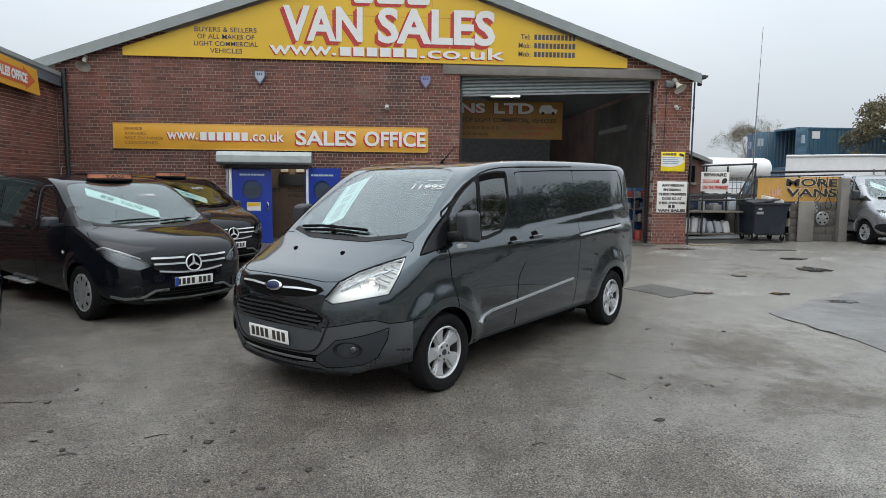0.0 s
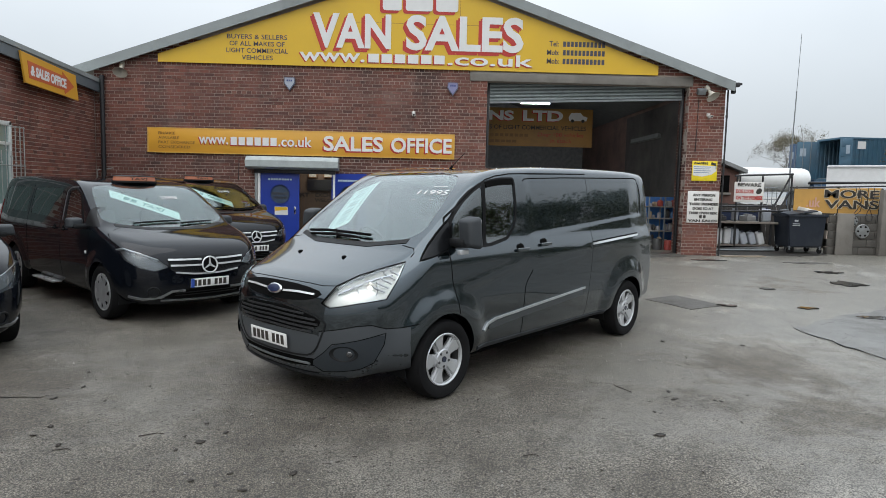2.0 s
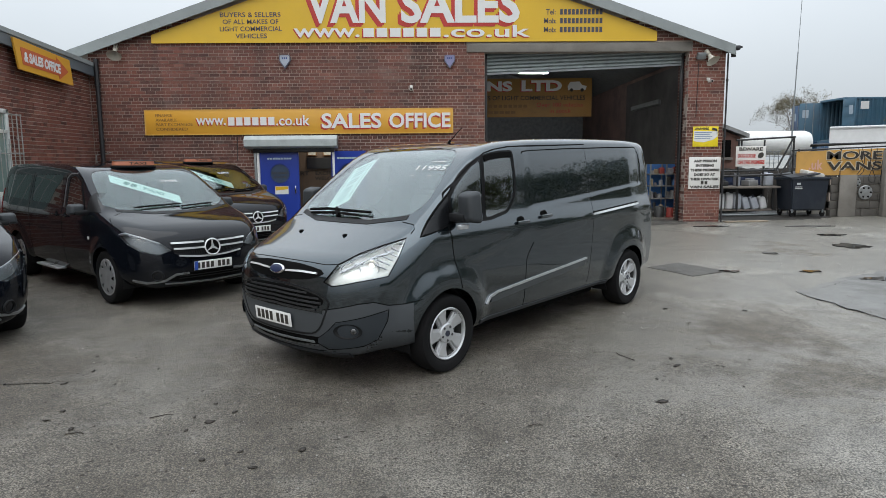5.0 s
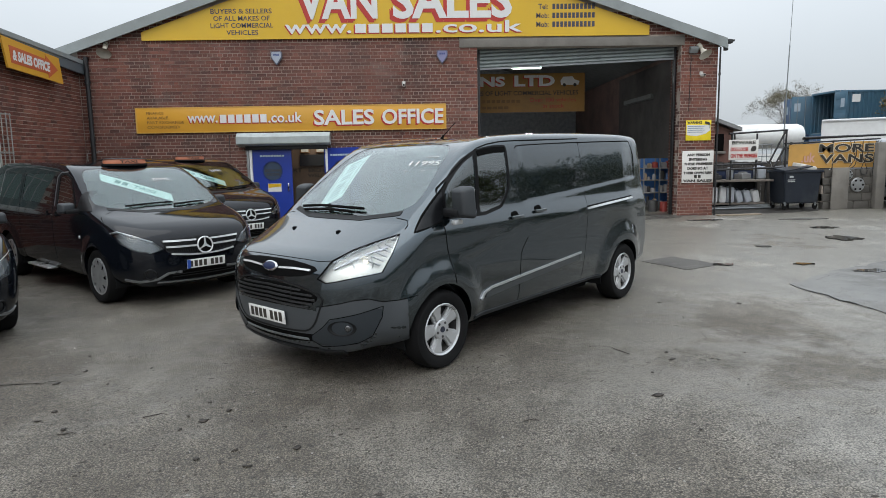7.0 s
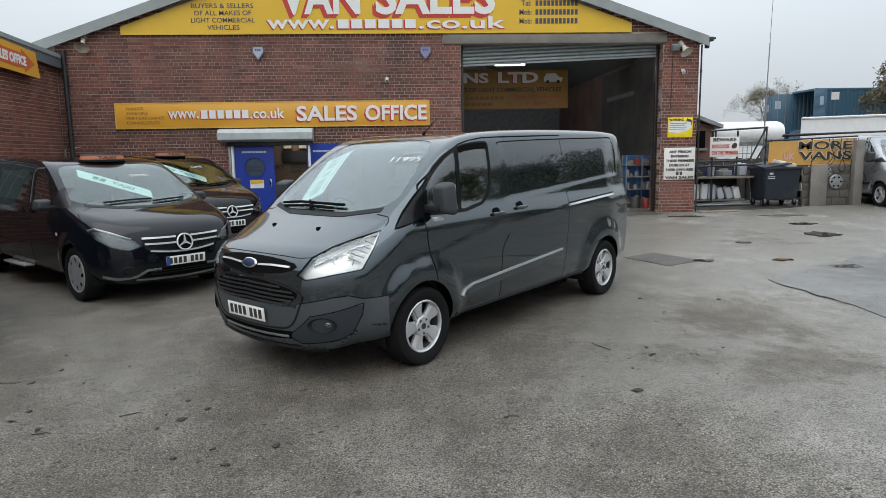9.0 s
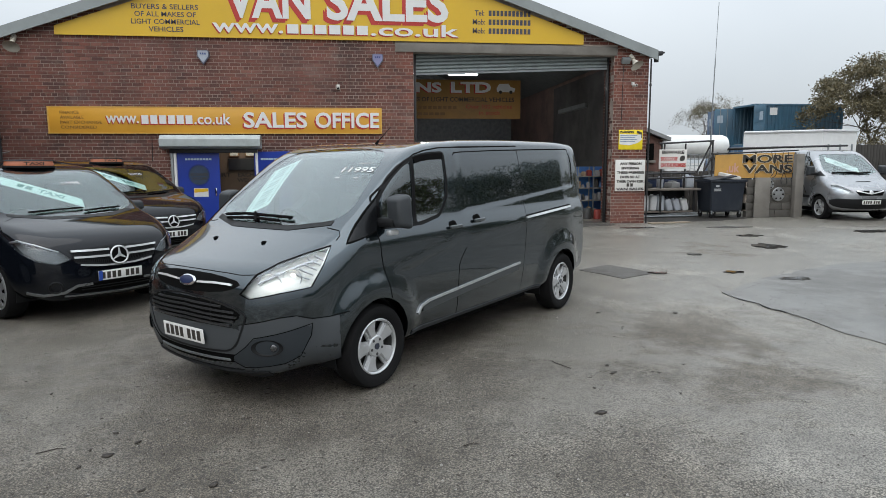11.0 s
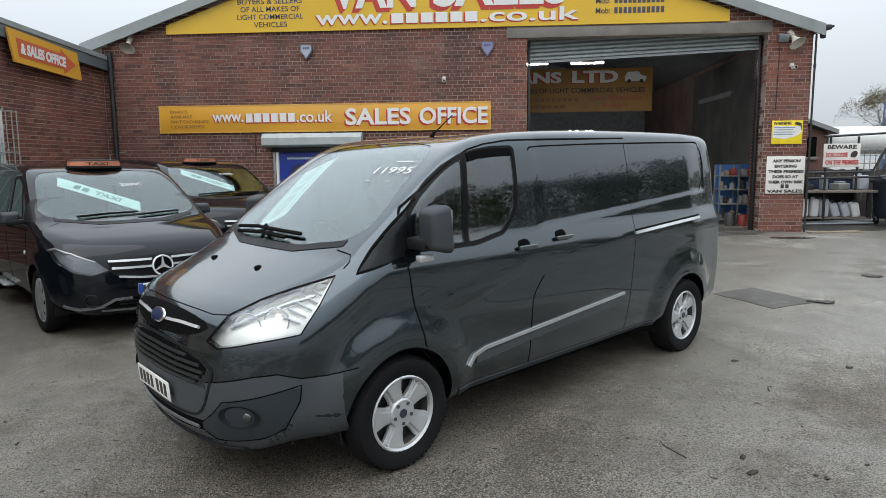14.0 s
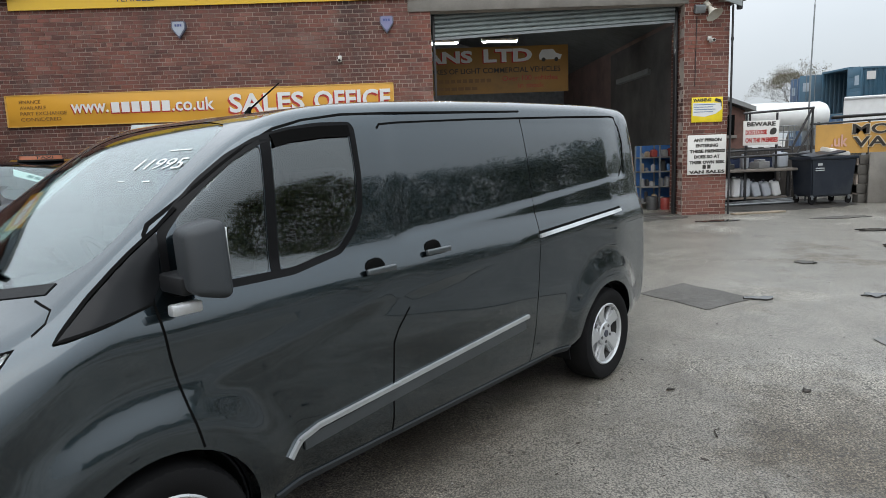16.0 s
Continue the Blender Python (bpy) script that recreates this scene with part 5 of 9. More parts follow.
def taxi_details(van):
    S = VT
    for mir in (False, True):
        sg = -1 if mir else 1
        cover = to_part("headlight", shell_piece(S, VHL, 45, 0.78, 1.9, 0.001, -0.006), CLEAR, van, "clear headlight, unlit", mirror=mir)
        cover.visible_shadow = False
        to_part("lamp_liner", shell_piece(S, VHL, 45, 0.78, 1.9, -0.06, -0.09), mat("lamp_liner_dark", (0.20, 0.205, 0.21), 0.25, metal=0.4), cover, "grey lamp liner", mirror=mir)
        lamp_bowl(cover, (0.66, sg * 0.72, 0.755), (0.85, sg * 0.5, 0.05), 0.055)
        lamp_bowl(cover, (0.55, sg * 0.80, 0.80), (0.8, sg * 0.6, 0.05), 0.048)
        strip_part("lamp_bezel", S, cover, ALLOY, [(VHL[4:8], 45, 0.016, -0.003, -0.05, mir)])
        # bumper lip and fog lamp
        strip_part("bumper_lip", S, van, mat("lip_silver", (0.22, 0.23, 0.235), 0.3, metal=0.6), [(plan45([(0.86, 0.30, 0.405), (0.84, 0.46, 0.40), (0.80, 0.58, 0.335), (0.70, 0.76, 0.315), (0.58, 0.88, 0.345)], 30), 30, 0.024, 0.014, -0.005, mir)], "silver bumper lip")
        strip_part("seam", S, van, GAP, [(side([(-0.33, 1.14), (-0.36, 0.90), (-0.42, 0.66)]), 90, 0.008, 0.0015, -0.01, mir), (side([(-1.36, 1.72), (-1.34, 1.2), (-1.33, 0.36)]), 90, 0.008, 0.0015, -0.01, mir), (side([(-2.64, 1.74), (-2.64, 1.0), (-2.62, 0.36)]), 90, 0.007, 0.0015, -0.01, mir)])
        strip_part("window_seal", S, van, SEAL, [(side([(-0.55, 1.19), (-0.82, 1.63), (-1.05, 1.725), (-1.26, 1.69), (-1.20, 1.19), (-0.55, 1.185)]), 90, 0.03, 0.003, -0.02, mir)], "black window surround")
        strip_part("door_frame", S, van, mat("frame_grey", (0.10, 0.10, 0.105), 0.4), [(side([(-1.27, 1.20), (-1.32, 1.66), (-1.22, 1.735), (-1.02, 1.745)]), 90, 0.018, 0.006, -0.01, mir)])
        to_part("corner_panel", shell_piece(S, side([(-0.14, 1.17), (-0.46, 1.45), (-0.50, 1.20), (-0.46, 1.16)]), 90, 0.70, 1.3, 0.004, -0.01), PLASTIC, van, "black plastic corner panel", mirror=mir)
        strip_part("bonnet_seam", S, van, GAP, [(plan45([(0.40, 0.88, 0.925), (0.22, 0.88, 1.0), (0.06, 0.84, 1.09), (0.0, 0.74, 1.17)], 55), 55, 0.006, 0.0015, -0.01, mir)])
        door_handle(S, van, -1.20, 1.06, mir)
        door_handle(S, van, -1.52, 1.06, mir)
        oval(van, "side_repeater", facing(-0.44, sg * (S.hit([0.44], [0.80], 90)[0][0][1] + 0.001), 0.80, (0, sg, 0)), 0.022, 0.022, 0.008, WHITE)
        bm = bmesh.new()
        box(bm, -2.35, -1.55, sg * 0.86, sg * 1.0, 0.27, 0.30, 0.01)
        part("side_step", bm, ALLOY, van, "bright metal side step")
        fm = on_skin(S, *plan45([(0.78, 0.66, 0.40)], 35)[0], 35, 0.002)
        fr = ring(van, "fog_surround", fm if not mir else Matrix.Diagonal((1, -1, 1, 1)) @ fm, 0.062, 0.012, PLASTIC)
    # grille: mesh field, three chrome bars, ring badge with three plain spokes
    gr = [(-0.52, 0.80), (0, 0.825), (0.52, 0.80), (0.47, 0.66), (0.34, 0.60), (0, 0.575), (-0.34, 0.60), (-0.47, 0.66)]
    gl = to_part("grille", shell_piece(S, gr, 0, 0.2, 1.5, 0.002, -0.03), PLASTIC, van, "black grille with chrome bars")
    bm = bmesh.new()
    for i in range(-22, 23):
        ribbon(S, [(i * 0.022 - 0.03, 0.61 + abs(i) * 0.003), (i * 0.022 + 0.03, 0.80)], 0, 0.005, 0.004, 0.0, bm=bm)
    tagged(part("grille_mesh", bm, GAP, gl), kind="stuff")
    for sgn in (1, -1):
        for z, w in ((0.775, 0.50), (0.705, 0.475)):
            strip_part("chrome_bar", S, gl, BRIGHT, [([(sgn * 0.10, z + 0.004), (sgn * 0.3, z + 0.006), (sgn * w, z + 0.012)], 0, 0.022, 0.020, 0.0, False)], "chrome grille bar")
    strip_part("chrome_bar", S, gl, BRIGHT, [([(-0.42, 0.632), (-0.2, 0.605), (0, 0.598), (0.2, 0.605), (0.42, 0.632)], 0, 0.020, 0.018, 0.0, False)], "chrome grille bar")
    m = on_skin(S, 0.0, 0.705, 0, 0.03)
    oval(gl, "badge_disc", m @ pose(0, 0, -0.02), 0.098, 0.098, 0.016, GAP)
    ring(gl, "badge_ring", m, 0.100, 0.010, BRIGHT, "chrome ring badge")
    for k in range(3):
        bm = bmesh.new()
        slab(bm, [(-0.016, 0.0), (0.016, 0.0), (0.003, 0.096), (-0.003, 0.096)], -0.002, 0.010, lambda u, v, d: m @ Matrix.Rotation(2 * math.pi * k / 3, 4, "Z") @ Vector((u, v, d)))
        part("badge_spoke", bm, BRIGHT, gl)
    pl = number_plate(van, on_skin(S, 0.0, 0.49, 0, 0.018))
    bm = bmesh.new()
    box(bm, -0.26, -0.215, -0.055, 0.055, 0.0085, 0.010)
    bmesh.ops.transform(bm, matrix=on_skin(S, 0.0, 0.49, 0, 0.018), verts=bm.verts)
    part("plate_band", bm, mat("plate_blue", (0.02, 0.07, 0.35), 0.4), pl)
    lo = to_part("lower_intake", shell_piece(S, rounded([(-0.50, 0.40), (0, 0.42), (0.50, 0.40), (0.58, 0.33), (0.4, 0.30), (-0.4, 0.30), (-0.58, 0.33)], 1), 0, 0.2, 1.5, 0.002, -0.03), GAP, van, "black lower air intake")
    for z in (0.375, 0.345):
        strip_part("slat", S, lo, PLASTIC, [([(-0.42, z), (0.42, z)], 0, 0.010, 0.008, -0.01, False)])
    strip_part("front_lip", S, van, mat("lip_silver", (0.22, 0.23, 0.235), 0.3), [([(-0.58, 0.292), (0, 0.275), (0.58, 0.292)], 0, 0.016, 0.012, -0.01, False)], "silver lip under the bumper")
    for pts in ([(-0.52, 1.205), (-0.2, 1.225), (0.12, 1.232)], [(0.10, 1.195), (0.35, 1.21), (0.60, 1.22)]):
        strip_part("wiper", S, van, GAP, [(pts, 0, 0.012, 0.026, 0.010, False)], "black wiper blade")
    strip_part("cowl_panel", S, van, PLASTIC, [([(-0.74, 1.19), (-0.36, 1.14), (0.36, 1.14), (0.74, 1.19)], 0, 0.03, 0.004, -0.02, False)], "black scuttle panel under the windscreen")
    rear_lamp(S, van, [(-4.05, 0.95), (-4.3, 0.93), (-4.25, 1.45), (-4.02, 1.42)])
    # roof sign
    bm = bmesh.new()
    lathe(bm, [(0.0, 0.0), (1.0, 0.0), (1.02, 0.02), (1.0, 0.05), (0.0, 0.05)], 36, axis="Z")
    bmesh.ops.transform(bm, matrix=Matrix.Translation((-1.17, 0, 1.83)) @ Matrix.Diagonal((0.14, 0.32, 0.72, 1)), verts=bm.verts)
    rs = part("roof_sign", bm, PLASTIC, van, "oval taxi roof sign")
    bm = bmesh.new()
    lathe(bm, [(0.0, 0.0), (0.97, 0.0), (1.0, 0.03), (0.96, 0.085), (0.0, 0.085)], 36, axis="Z")
    bmesh.ops.transform(bm, matrix=Matrix.Translation((-1.17, 0, 1.860)) @ Matrix.Diagonal((0.132, 0.305, 1.0, 1)), verts=bm.verts)
    part("sign_lens", bm, mat("sign_orange", (0.62, 0.22, 0.12), 0.3, coat=0.6), rs, "dull orange sign lens")
    bm = bmesh.new()
    lathe(bm, [(0.0, 0.02), (0.9, 0.02), (1.02, 0.0), (1.0, 0.018), (0.7, 0.036), (0.0, 0.04)], 36, axis="Z")
    bmesh.ops.transform(bm, matrix=Matrix.Translation((-1.17, 0, 1.940)) @ Matrix.Diagonal((0.136, 0.312, 0.55, 1)), verts=bm.verts)
    part("sign_cap", bm, PLASTIC, rs)
    bm = text_bm("TAXI", 0.25, 0.045, 0.003, 0.012, facing(-1.034, 0, 1.900, (1, 0, 0)))
    part("sign_word", bm, INK, rs)
    # windscreen notice and price
    CHALK = MATS["window_chalk"]
    text_on("price_figures", S, van, "22995", 0.24, 1.60, 0, 0.25, 0.070, 0, CHALK, 0.0005, 0.0)
    a, b = (-0.52, 1.67), (0.20, 1.315)
    nt = strip_part("windscreen_notice", S, van, MATS["notice_card"], [([a, b], 0, 0.125, -0.014, -0.019, False)], "pale taxi notice strip behind the windscreen")
    for word, t, w in (("TAXI", 0.60, 0.30),):
        u, z = a[0] + (b[0] - a[0]) * t, a[1] + (b[1] - a[1]) * t
        P, N = S.hit([a[0], b[0]], [a[1], b[1]], 0)
        d, n = Vector(P[1] - P[0]).normalized(), Vector(N[0] + N[1]).normalized()
        up = n.cross(d)
        n = d.cross(up).normalized()
        c = Vector(S.hit([u], [z], 0)[0][0]) - n * 0.012
        mm = Matrix.Translation(c) @ Matrix((d, up.normalized(), n)).transposed().to_4x4()
        part("notice_word", text_bm(word, w, 0.085, 0.002, 0.02, mm), mat("notice_teal", (0.025, 0.13, 0.11), 0.6), nt)
        for k in range(2):
            bm = bmesh.new()
            box(bm, -0.035, 0.035, -0.042, 0.042, -0.001, 0.001, 0, mm @ Matrix.Translation((-0.355 + 0.095 * k, 0, 0)))
            part("notice_bar", bm, MATS["notice_teal"], nt)


taxi_details(taxi)
# the roof of this model sits lower than the sketch of its side
for ob in taxi.children_recursive:
    if ob.type == "MESH":
        for v in ob.data.vertices:
            if v.co.z > 1.0:
                v.co.z = 1.0 + (v.co.z - 1.0) * 0.835
tagged(copy_thing(taxi, pose(-3.62, 11.59, g(11.59) - 0.004, 0, 0.9, -42)), "black taxi with roof sign parked by the office door")
tagged(copy_thing(taxi, pose(-4.93, 5.22, g(5.22) - 0.004, 0, 0.4, -42)), "black people carrier taxi, only its nose in view")

# ---- the silver van by the block wall
VV = Shell(
    [(-3.85, 0.36), (-2.0, 0.30), (0.40, 0.28), (0.66, 0.27), (0.76, 0.32), (0.82, 0.46), (0.83, 0.62), (0.80, 0.80), (0.70, 0.93), (0.50, 1.04), (0.22, 1.16), (0.05, 1.26), (-0.20, 1.44), (-0.50, 1.68), (-0.74, 1.84), (-1.0, 1.93), (-1.5, 1.965), (-2.6, 1.965), (-3.5, 1.93), (-3.78, 1.86), (-3.88, 1.6), (-3.92, 1.0), (-3.92, 0.55)],
    [(0.0, 0.86), (0.30, 0.90), (0.5, 0.94), (0.8, 0.952), (1.1, 0.945), (1.25, 0.925), (1.6, 0.86), (1.9, 0.79), (2.4, 0.72)],
    0.26, 0.10, -3.9, (0.0, -3.10), 0.39, nose_round=0.30, edge_round=0.18)
WHL = plan45([(0.76, 0.46, 0.80), (0.74, 0.60, 0.74), (0.62, 0.80, 0.76), (0.50, 0.88, 0.84), (0.36, 0.88, 0.98), (0.46, 0.78, 0.98), (0.60, 0.66, 0.93)], 45)
VV_SPEC = dict(
    cab=(-1.5, 0.22, -0.82, 0.82, 0.62, 1.90),
    windscreen=[(-0.70, 1.30), (-0.3, 1.235), (0.3, 1.235), (0.70, 1.30), (0.78, 1.38), (0.63, 1.76), (0.54, 1.83), (-0.54, 1.83), (-0.63, 1.76), (-0.78, 1.38)],
    side_windows=[[(-0.30, 1.24), (-1.12, 1.25), (-1.16, 1.74), (-0.98, 1.80), (-0.78, 1.76), (-0.42, 1.46)]],
    side_glass=(SIDEGLASS,), wheel="alloy", wheel_y=0.83, dash=0.02, dash_z=1.2, seats=(-0.42, 0.42), mirror=(-0.30, 0.97, 1.36, 0.30, 0.22), pockets=[(WHL, 45, 0.08, True, 0.74)])
vv_m = pose(14.20, 15.95, g(15.95) - 0.004, 0, 0.6, -95)
silver_van = van_core("silver_van", vv_m, VV, PAINT_SILVER, VV_SPEC, "silver panel van with a sold sign in its windscreen", "van")


def silver_van_details(van):
    S = VV
    for mir in (False, True):
        sg = -1 if mir else 1
        cover = to_part("headlight", shell_piece(S, WHL, 45, 0.74, 1.9, 0.001, -0.006), CLEAR, van, "clear headlight", mirror=mir)
        cover.visible_shadow = False
        to_part("lamp_liner", shell_piece(S, WHL, 45, 0.74, 1.9, -0.05, -0.075), mat("lamp_liner_pale", (0.40, 0.41, 0.42), 0.25, metal=0.7), cover, "silver lamp liner", mirror=mir)
        strip_part("seam", S, van, GAP, [(side([(-0.22, 1.22), (-0.28, 0.95), (-0.40, 0.68)]), 90, 0.010, 0.0015, -0.01, mir), (side([(-1.28, 1.80), (-1.27, 0.4)]), 90, 0.010, 0.0015, -0.01, mir)])
        strip_part("side_moulding", S, van, PLASTIC, [(side([(-0.45, 0.62), (-2.7, 0.64)]), 90, 0.07, 0.012, -0.005, mir)], "black side moulding")
        to_part("corner_panel", shell_piece(S, side([(0.0, 1.22), (-0.20, 1.36), (-0.26, 1.22)]), 90, 0.70, 1.3, 0.004, -0.01), PLASTIC, van, "black corner panel", mirror=mir)
        door_handle(S, van, -1.10, 1.08, mir)
    bump = to_part("bumper", shell_piece(S, rounded([(-0.92, 0.62), (-0.5, 0.60), (0.5, 0.60), (0.92, 0.62), (0.92, 0.42), (0.6, 0.33), (-0.6, 0.33), (-0.92, 0.42)], 1), 0, 0.0, 1.5, 0.004, -0.02), PLASTIC, van, "dark grey plastic bumper")
    gr = to_part("grille", shell_piece(S, [(-0.42, 0.83), (0.42, 0.83), (0.32, 0.70), (-0.32, 0.70)], 0, 0.2, 1.5, 0.003, -0.02), GAP, van, "black grille with a chrome vee")
    strip_part("chrome_bar", S, gr, BRIGHT, [([(-0.38, 0.825), (-0.1, 0.76), (0, 0.75), (0.1, 0.76), (0.38, 0.825)], 0, 0.03, 0.014, 0, False)])
    oval(gr, "badge", on_skin(S, 0, 0.78, 0, 0.012), 0.06, 0.06, 0.01, BRIGHT, "plain chrome badge")
    to_part("bonnet_scoop", shell_piece(S, [(-0.20, 1.075), (0.20, 1.075), (0.22, 1.055), (-0.22, 1.055)], 0, 0.0, 1.5, 0.002, -0.02), GAP, van)
    number_plate(van, on_skin(S, 0, 0.52, 0, 0.012))
    for pts in ([(-0.6, 1.285), (-0.1, 1.30), (0.1, 1.30)], [(0.0, 1.27), (0.5, 1.29)]):
        strip_part("wiper", S, van, GAP, [(pts, 0, 0.02, 0.035, 0.01, False)])
    a, b = (-0.50, 1.70), (0.22, 1.36)
    nt = strip_part("sold_sign", S, van, mat("sold_card", (0.66, 0.68, 0.68), 0.6, var=0.05), [([a, b], 0, 0.16, -0.014, -0.019, False)], "pale sold sign behind the windscreen")
    P, N = S.hit([a[0], b[0]], [a[1], b[1]], 0)
    d, n = Vector(P[1] - P[0]).normalized(), Vector(N[0] + N[1]).normalized()
    up = n.cross(d)
    n = d.cross(up).normalized()
    c = Vector(S.hit([-0.14], [1.53], 0)[0][0]) - n * 0.012
    part("sign_word", text_bm("SOLD", 0.42, 0.11, 0.002, 0.03, Matrix.Translation(c) @ Matrix((d, up.normalized(), n)).transposed().to_4x4()), mat("notice_ink", (0.2, 0.3, 0.31)), nt)


silver_van_details(silver_van)

# ---------------------------------------------------------------- ground
FACE_Y = 15.70
bm = bmesh.new()
xs = [-400, -120, -40, -20, -12, -8, -4, 0, 4, 8, 12, 16, 20, 30, 60, 150, 400]
ys = [-300, -80, -25, -10, 0, 2, 4.2, 6, 9, 12, 15, 18.2, 22, 30, 45, 80, 200, 700]
grid = [[bm.verts.new((x, y, g(y))) for y in ys] for x in xs]
for i in range(len(xs) - 1):
    for j in range(len(ys) - 1):
        bm.faces.new((grid[i][j], grid[i + 1][j], grid[i + 1][j + 1], grid[i][j + 1]))
tagged(finish("ground", bm, ASPHALT), "worn wet asphalt yard with damp stains and loose grit", "ground", kind="structure")


# ---------------------------------------------------------------- the main building
RIDGE_X, EAVE_Z, SLOPE = -0.2, 4.60, 0.338
LEFT_X, RIGHT_X = -8.22, 7.90


def roof_z(x):
    return EAVE_Z + (8.15 - abs(x - RIDGE_X)) * SLOPE


def wall_piece(name, pts, label, y0=None, depth=0.24):
    y0 = FACE_Y + 0.008 if y0 is None else y0
    bm = bmesh.new()
    slab(bm, pts, 0, depth, lambda u, v, d: Vector((u, y0 + d, v)))
    return tagged(finish(name, bm, MORTAR, smooth=0), label, "wall", kind="structure")


GZ = g(FACE_Y) - 0.1
wall_front = wall_piece("wall_front", [(LEFT_X - 0.4, GZ), (-4.17, GZ), (-4.17, 2.16), (-2.17, 2.16), (-2.17, GZ), (1.72, GZ), (1.72, 4.565), (6.95, 4.565), (6.95, GZ), (RIGHT_X, GZ), (RIGHT_X, roof_z(RIGHT_X)), (RIDGE_X, roof_z(RIDGE_X)), (LEFT_X - 0.4, roof_z(LEFT_X) - 0.14)], "red brick gable wall of the sales building", depth=0.24)

# side and back walls, roof sheets and floor of the main building
for name, x0, x1 in (("wall_west", LEFT_X, LEFT_X + 0.24), ("wall_east", RIGHT_X - 0.26, RIGHT_X - 0.02)):
    bm = bmesh.new()
    box(bm, x0, x1, FACE_Y + 0.25, 30.0, GZ, 4.70)
    tagged(finish(name, bm, mat("inner_brick", (0.20, 0.13, 0.115), 0.9, var=0.3, scale=1.5, dirt=0.6), smooth=0), "sooty brick side wall", "wall", kind="structure")
bm = bmesh.new()
slab(bm, [(LEFT_X, GZ), (RIGHT_X - 0.02, GZ), (RIGHT_X - 0.02, roof_z(RIGHT_X) + 0.03), (RIDGE_X, roof_z(RIDGE_X) + 0.06), (LEFT_X, roof_z(LEFT_X) + 0.03)], 30.0, 30.24, lambda u, v, d: Vector((u, d, v)))
tagged(finish("wall_north", bm, mat("dark_sheet", (0.26, 0.27, 0.285), 0.8, var=0.3), smooth=0), "dark back wall of the workshop", "wall", kind="structure")
bm = bmesh.new()
box(bm, 0.9, 1.14, FACE_Y + 0.25, 30.0, GZ, 6.6)
tagged(finish("wall_partition", bm, mat("dark_sheet", (0.26, 0.27, 0.285), 0.8, var=0.3), smooth=0), "partition between office and workshop", "wall", kind="structure")
for name, xa, xb in (("roof_west", RIDGE_X, LEFT_X - 0.42), ("roof_east", RIDGE_X, RIGHT_X + 0.15)):
    bm = bmesh.new()
    za, zb = roof_z(xa) + 0.03, roof_z(xb) + 0.03
    slab(bm, [(xa, za), (xb, zb), (xb, zb + 0.09), (xa, za + 0.09)], FACE_Y - 0.16, 30.3, lambda u, v, d: Vector((u, d, v)))
    tagged(finish(name, bm, mat("roof_sheet", (0.17, 0.18, 0.18), 0.7, var=0.2, dirt=0.4), smooth=0), "grey fibre cement roof sheets", "roof", kind="structure")
    bm = bmesh.new()
    slab(bm, [(xa, za + 0.10), (xb, zb + 0.10), (xb, zb - 0.15), (xa, za - 0.15)], FACE_Y - 0.20, FACE_Y - 0.162, lambda u, v, d: Vector((u, d, v)))
    tagged(finish("trim", bm, VERGE, smooth=0), "weathered grey verge capping along the gable", "roof trim", kind="structure")
# lintel beam
bm = bmesh.new()
box(bm, 1.27, 7.02, FACE_Y - 0.03, FACE_Y + 0.0, 4.565, 4.79, 0.01)
tagged(finish("lintel", bm, CONCRETE), "stained concrete lintel over the workshop door", "lintel", kind="structure")

# left building with its wall along the yard
bm = bmesh.new()
box(bm, -8.45, LEFT_X - 0.008, 0.0, FACE_Y - 0.0, -0.1, 4.3)
wall_left = tagged(finish("wall_left", bm, MORTAR, smooth=0), "red brick wall of the neighbouring low building", "wall", kind="structure")
bm = bmesh.new()
slab(bm, [(-0.2, 4.68), (9.0, 4.68), (15.78, 4.355), (15.78, 4.255), (9.0, 4.58), (-0.2, 4.58)], -14.0, -8.04, lambda u, v, d: Vector((d, u, v)))
tagged(finish("roof_left", bm, VERGE, smooth=0), "pale grey roof edge of the low building", "roof", kind="structure")
bm = bmesh.new()
slab(bm, [(-0.2, 4.578), (9.0, 4.578), (15.68, 4.258), (15.68, 4.025), (9.0, 4.35), (-0.2, 4.35)], -8.13, -8.06, lambda u, v, d: Vector((d, u, v)))
tagged(finish("fascia_left", bm, FASCIA, smooth=0), "blue grey fascia board under the roof edge", "fascia", kind="structure")

# ---------------------------------------------------------------- fittings of the front
def on_front(u, v, d):
    return Vector((u, FACE_Y - d, v))


def front_text(parent, body, x0, x1, z0, z1, d, material, bold=0.0, name="lettering", thick=0.006, shear=0.0):
    for bm in words(text_bm(body, x1 - x0, z1 - z0, thick, bold, None, shear), facing((x0 + x1) / 2, FACE_Y - d, (z0 + z1) / 2)):
        part(name, bm, material, parent)


def word_bars(parent, n, x0, x1, z0, z1, d, material, gap=0.25, name="name_bar", thick=0.006, rows=1):
    """Plain blocks in place of letters that are left out."""
    for r in range(rows):
        h = (z1 - z0) / (rows * 1.0 + 0.45 * (rows - 1))
        zb = z1 - h - r * 1.45 * h
        for k in range(n):
            w = (x1 - x0) / n
            bm = bmesh.new()
            box(bm, x0 + w * (k + gap / 2), x0 + w * (k + 1 - gap / 2), FACE_Y - d - thick / 2, FACE_Y - d + thick / 2, zb, zb + h, 0.0)
            part(name, bm, material, parent)


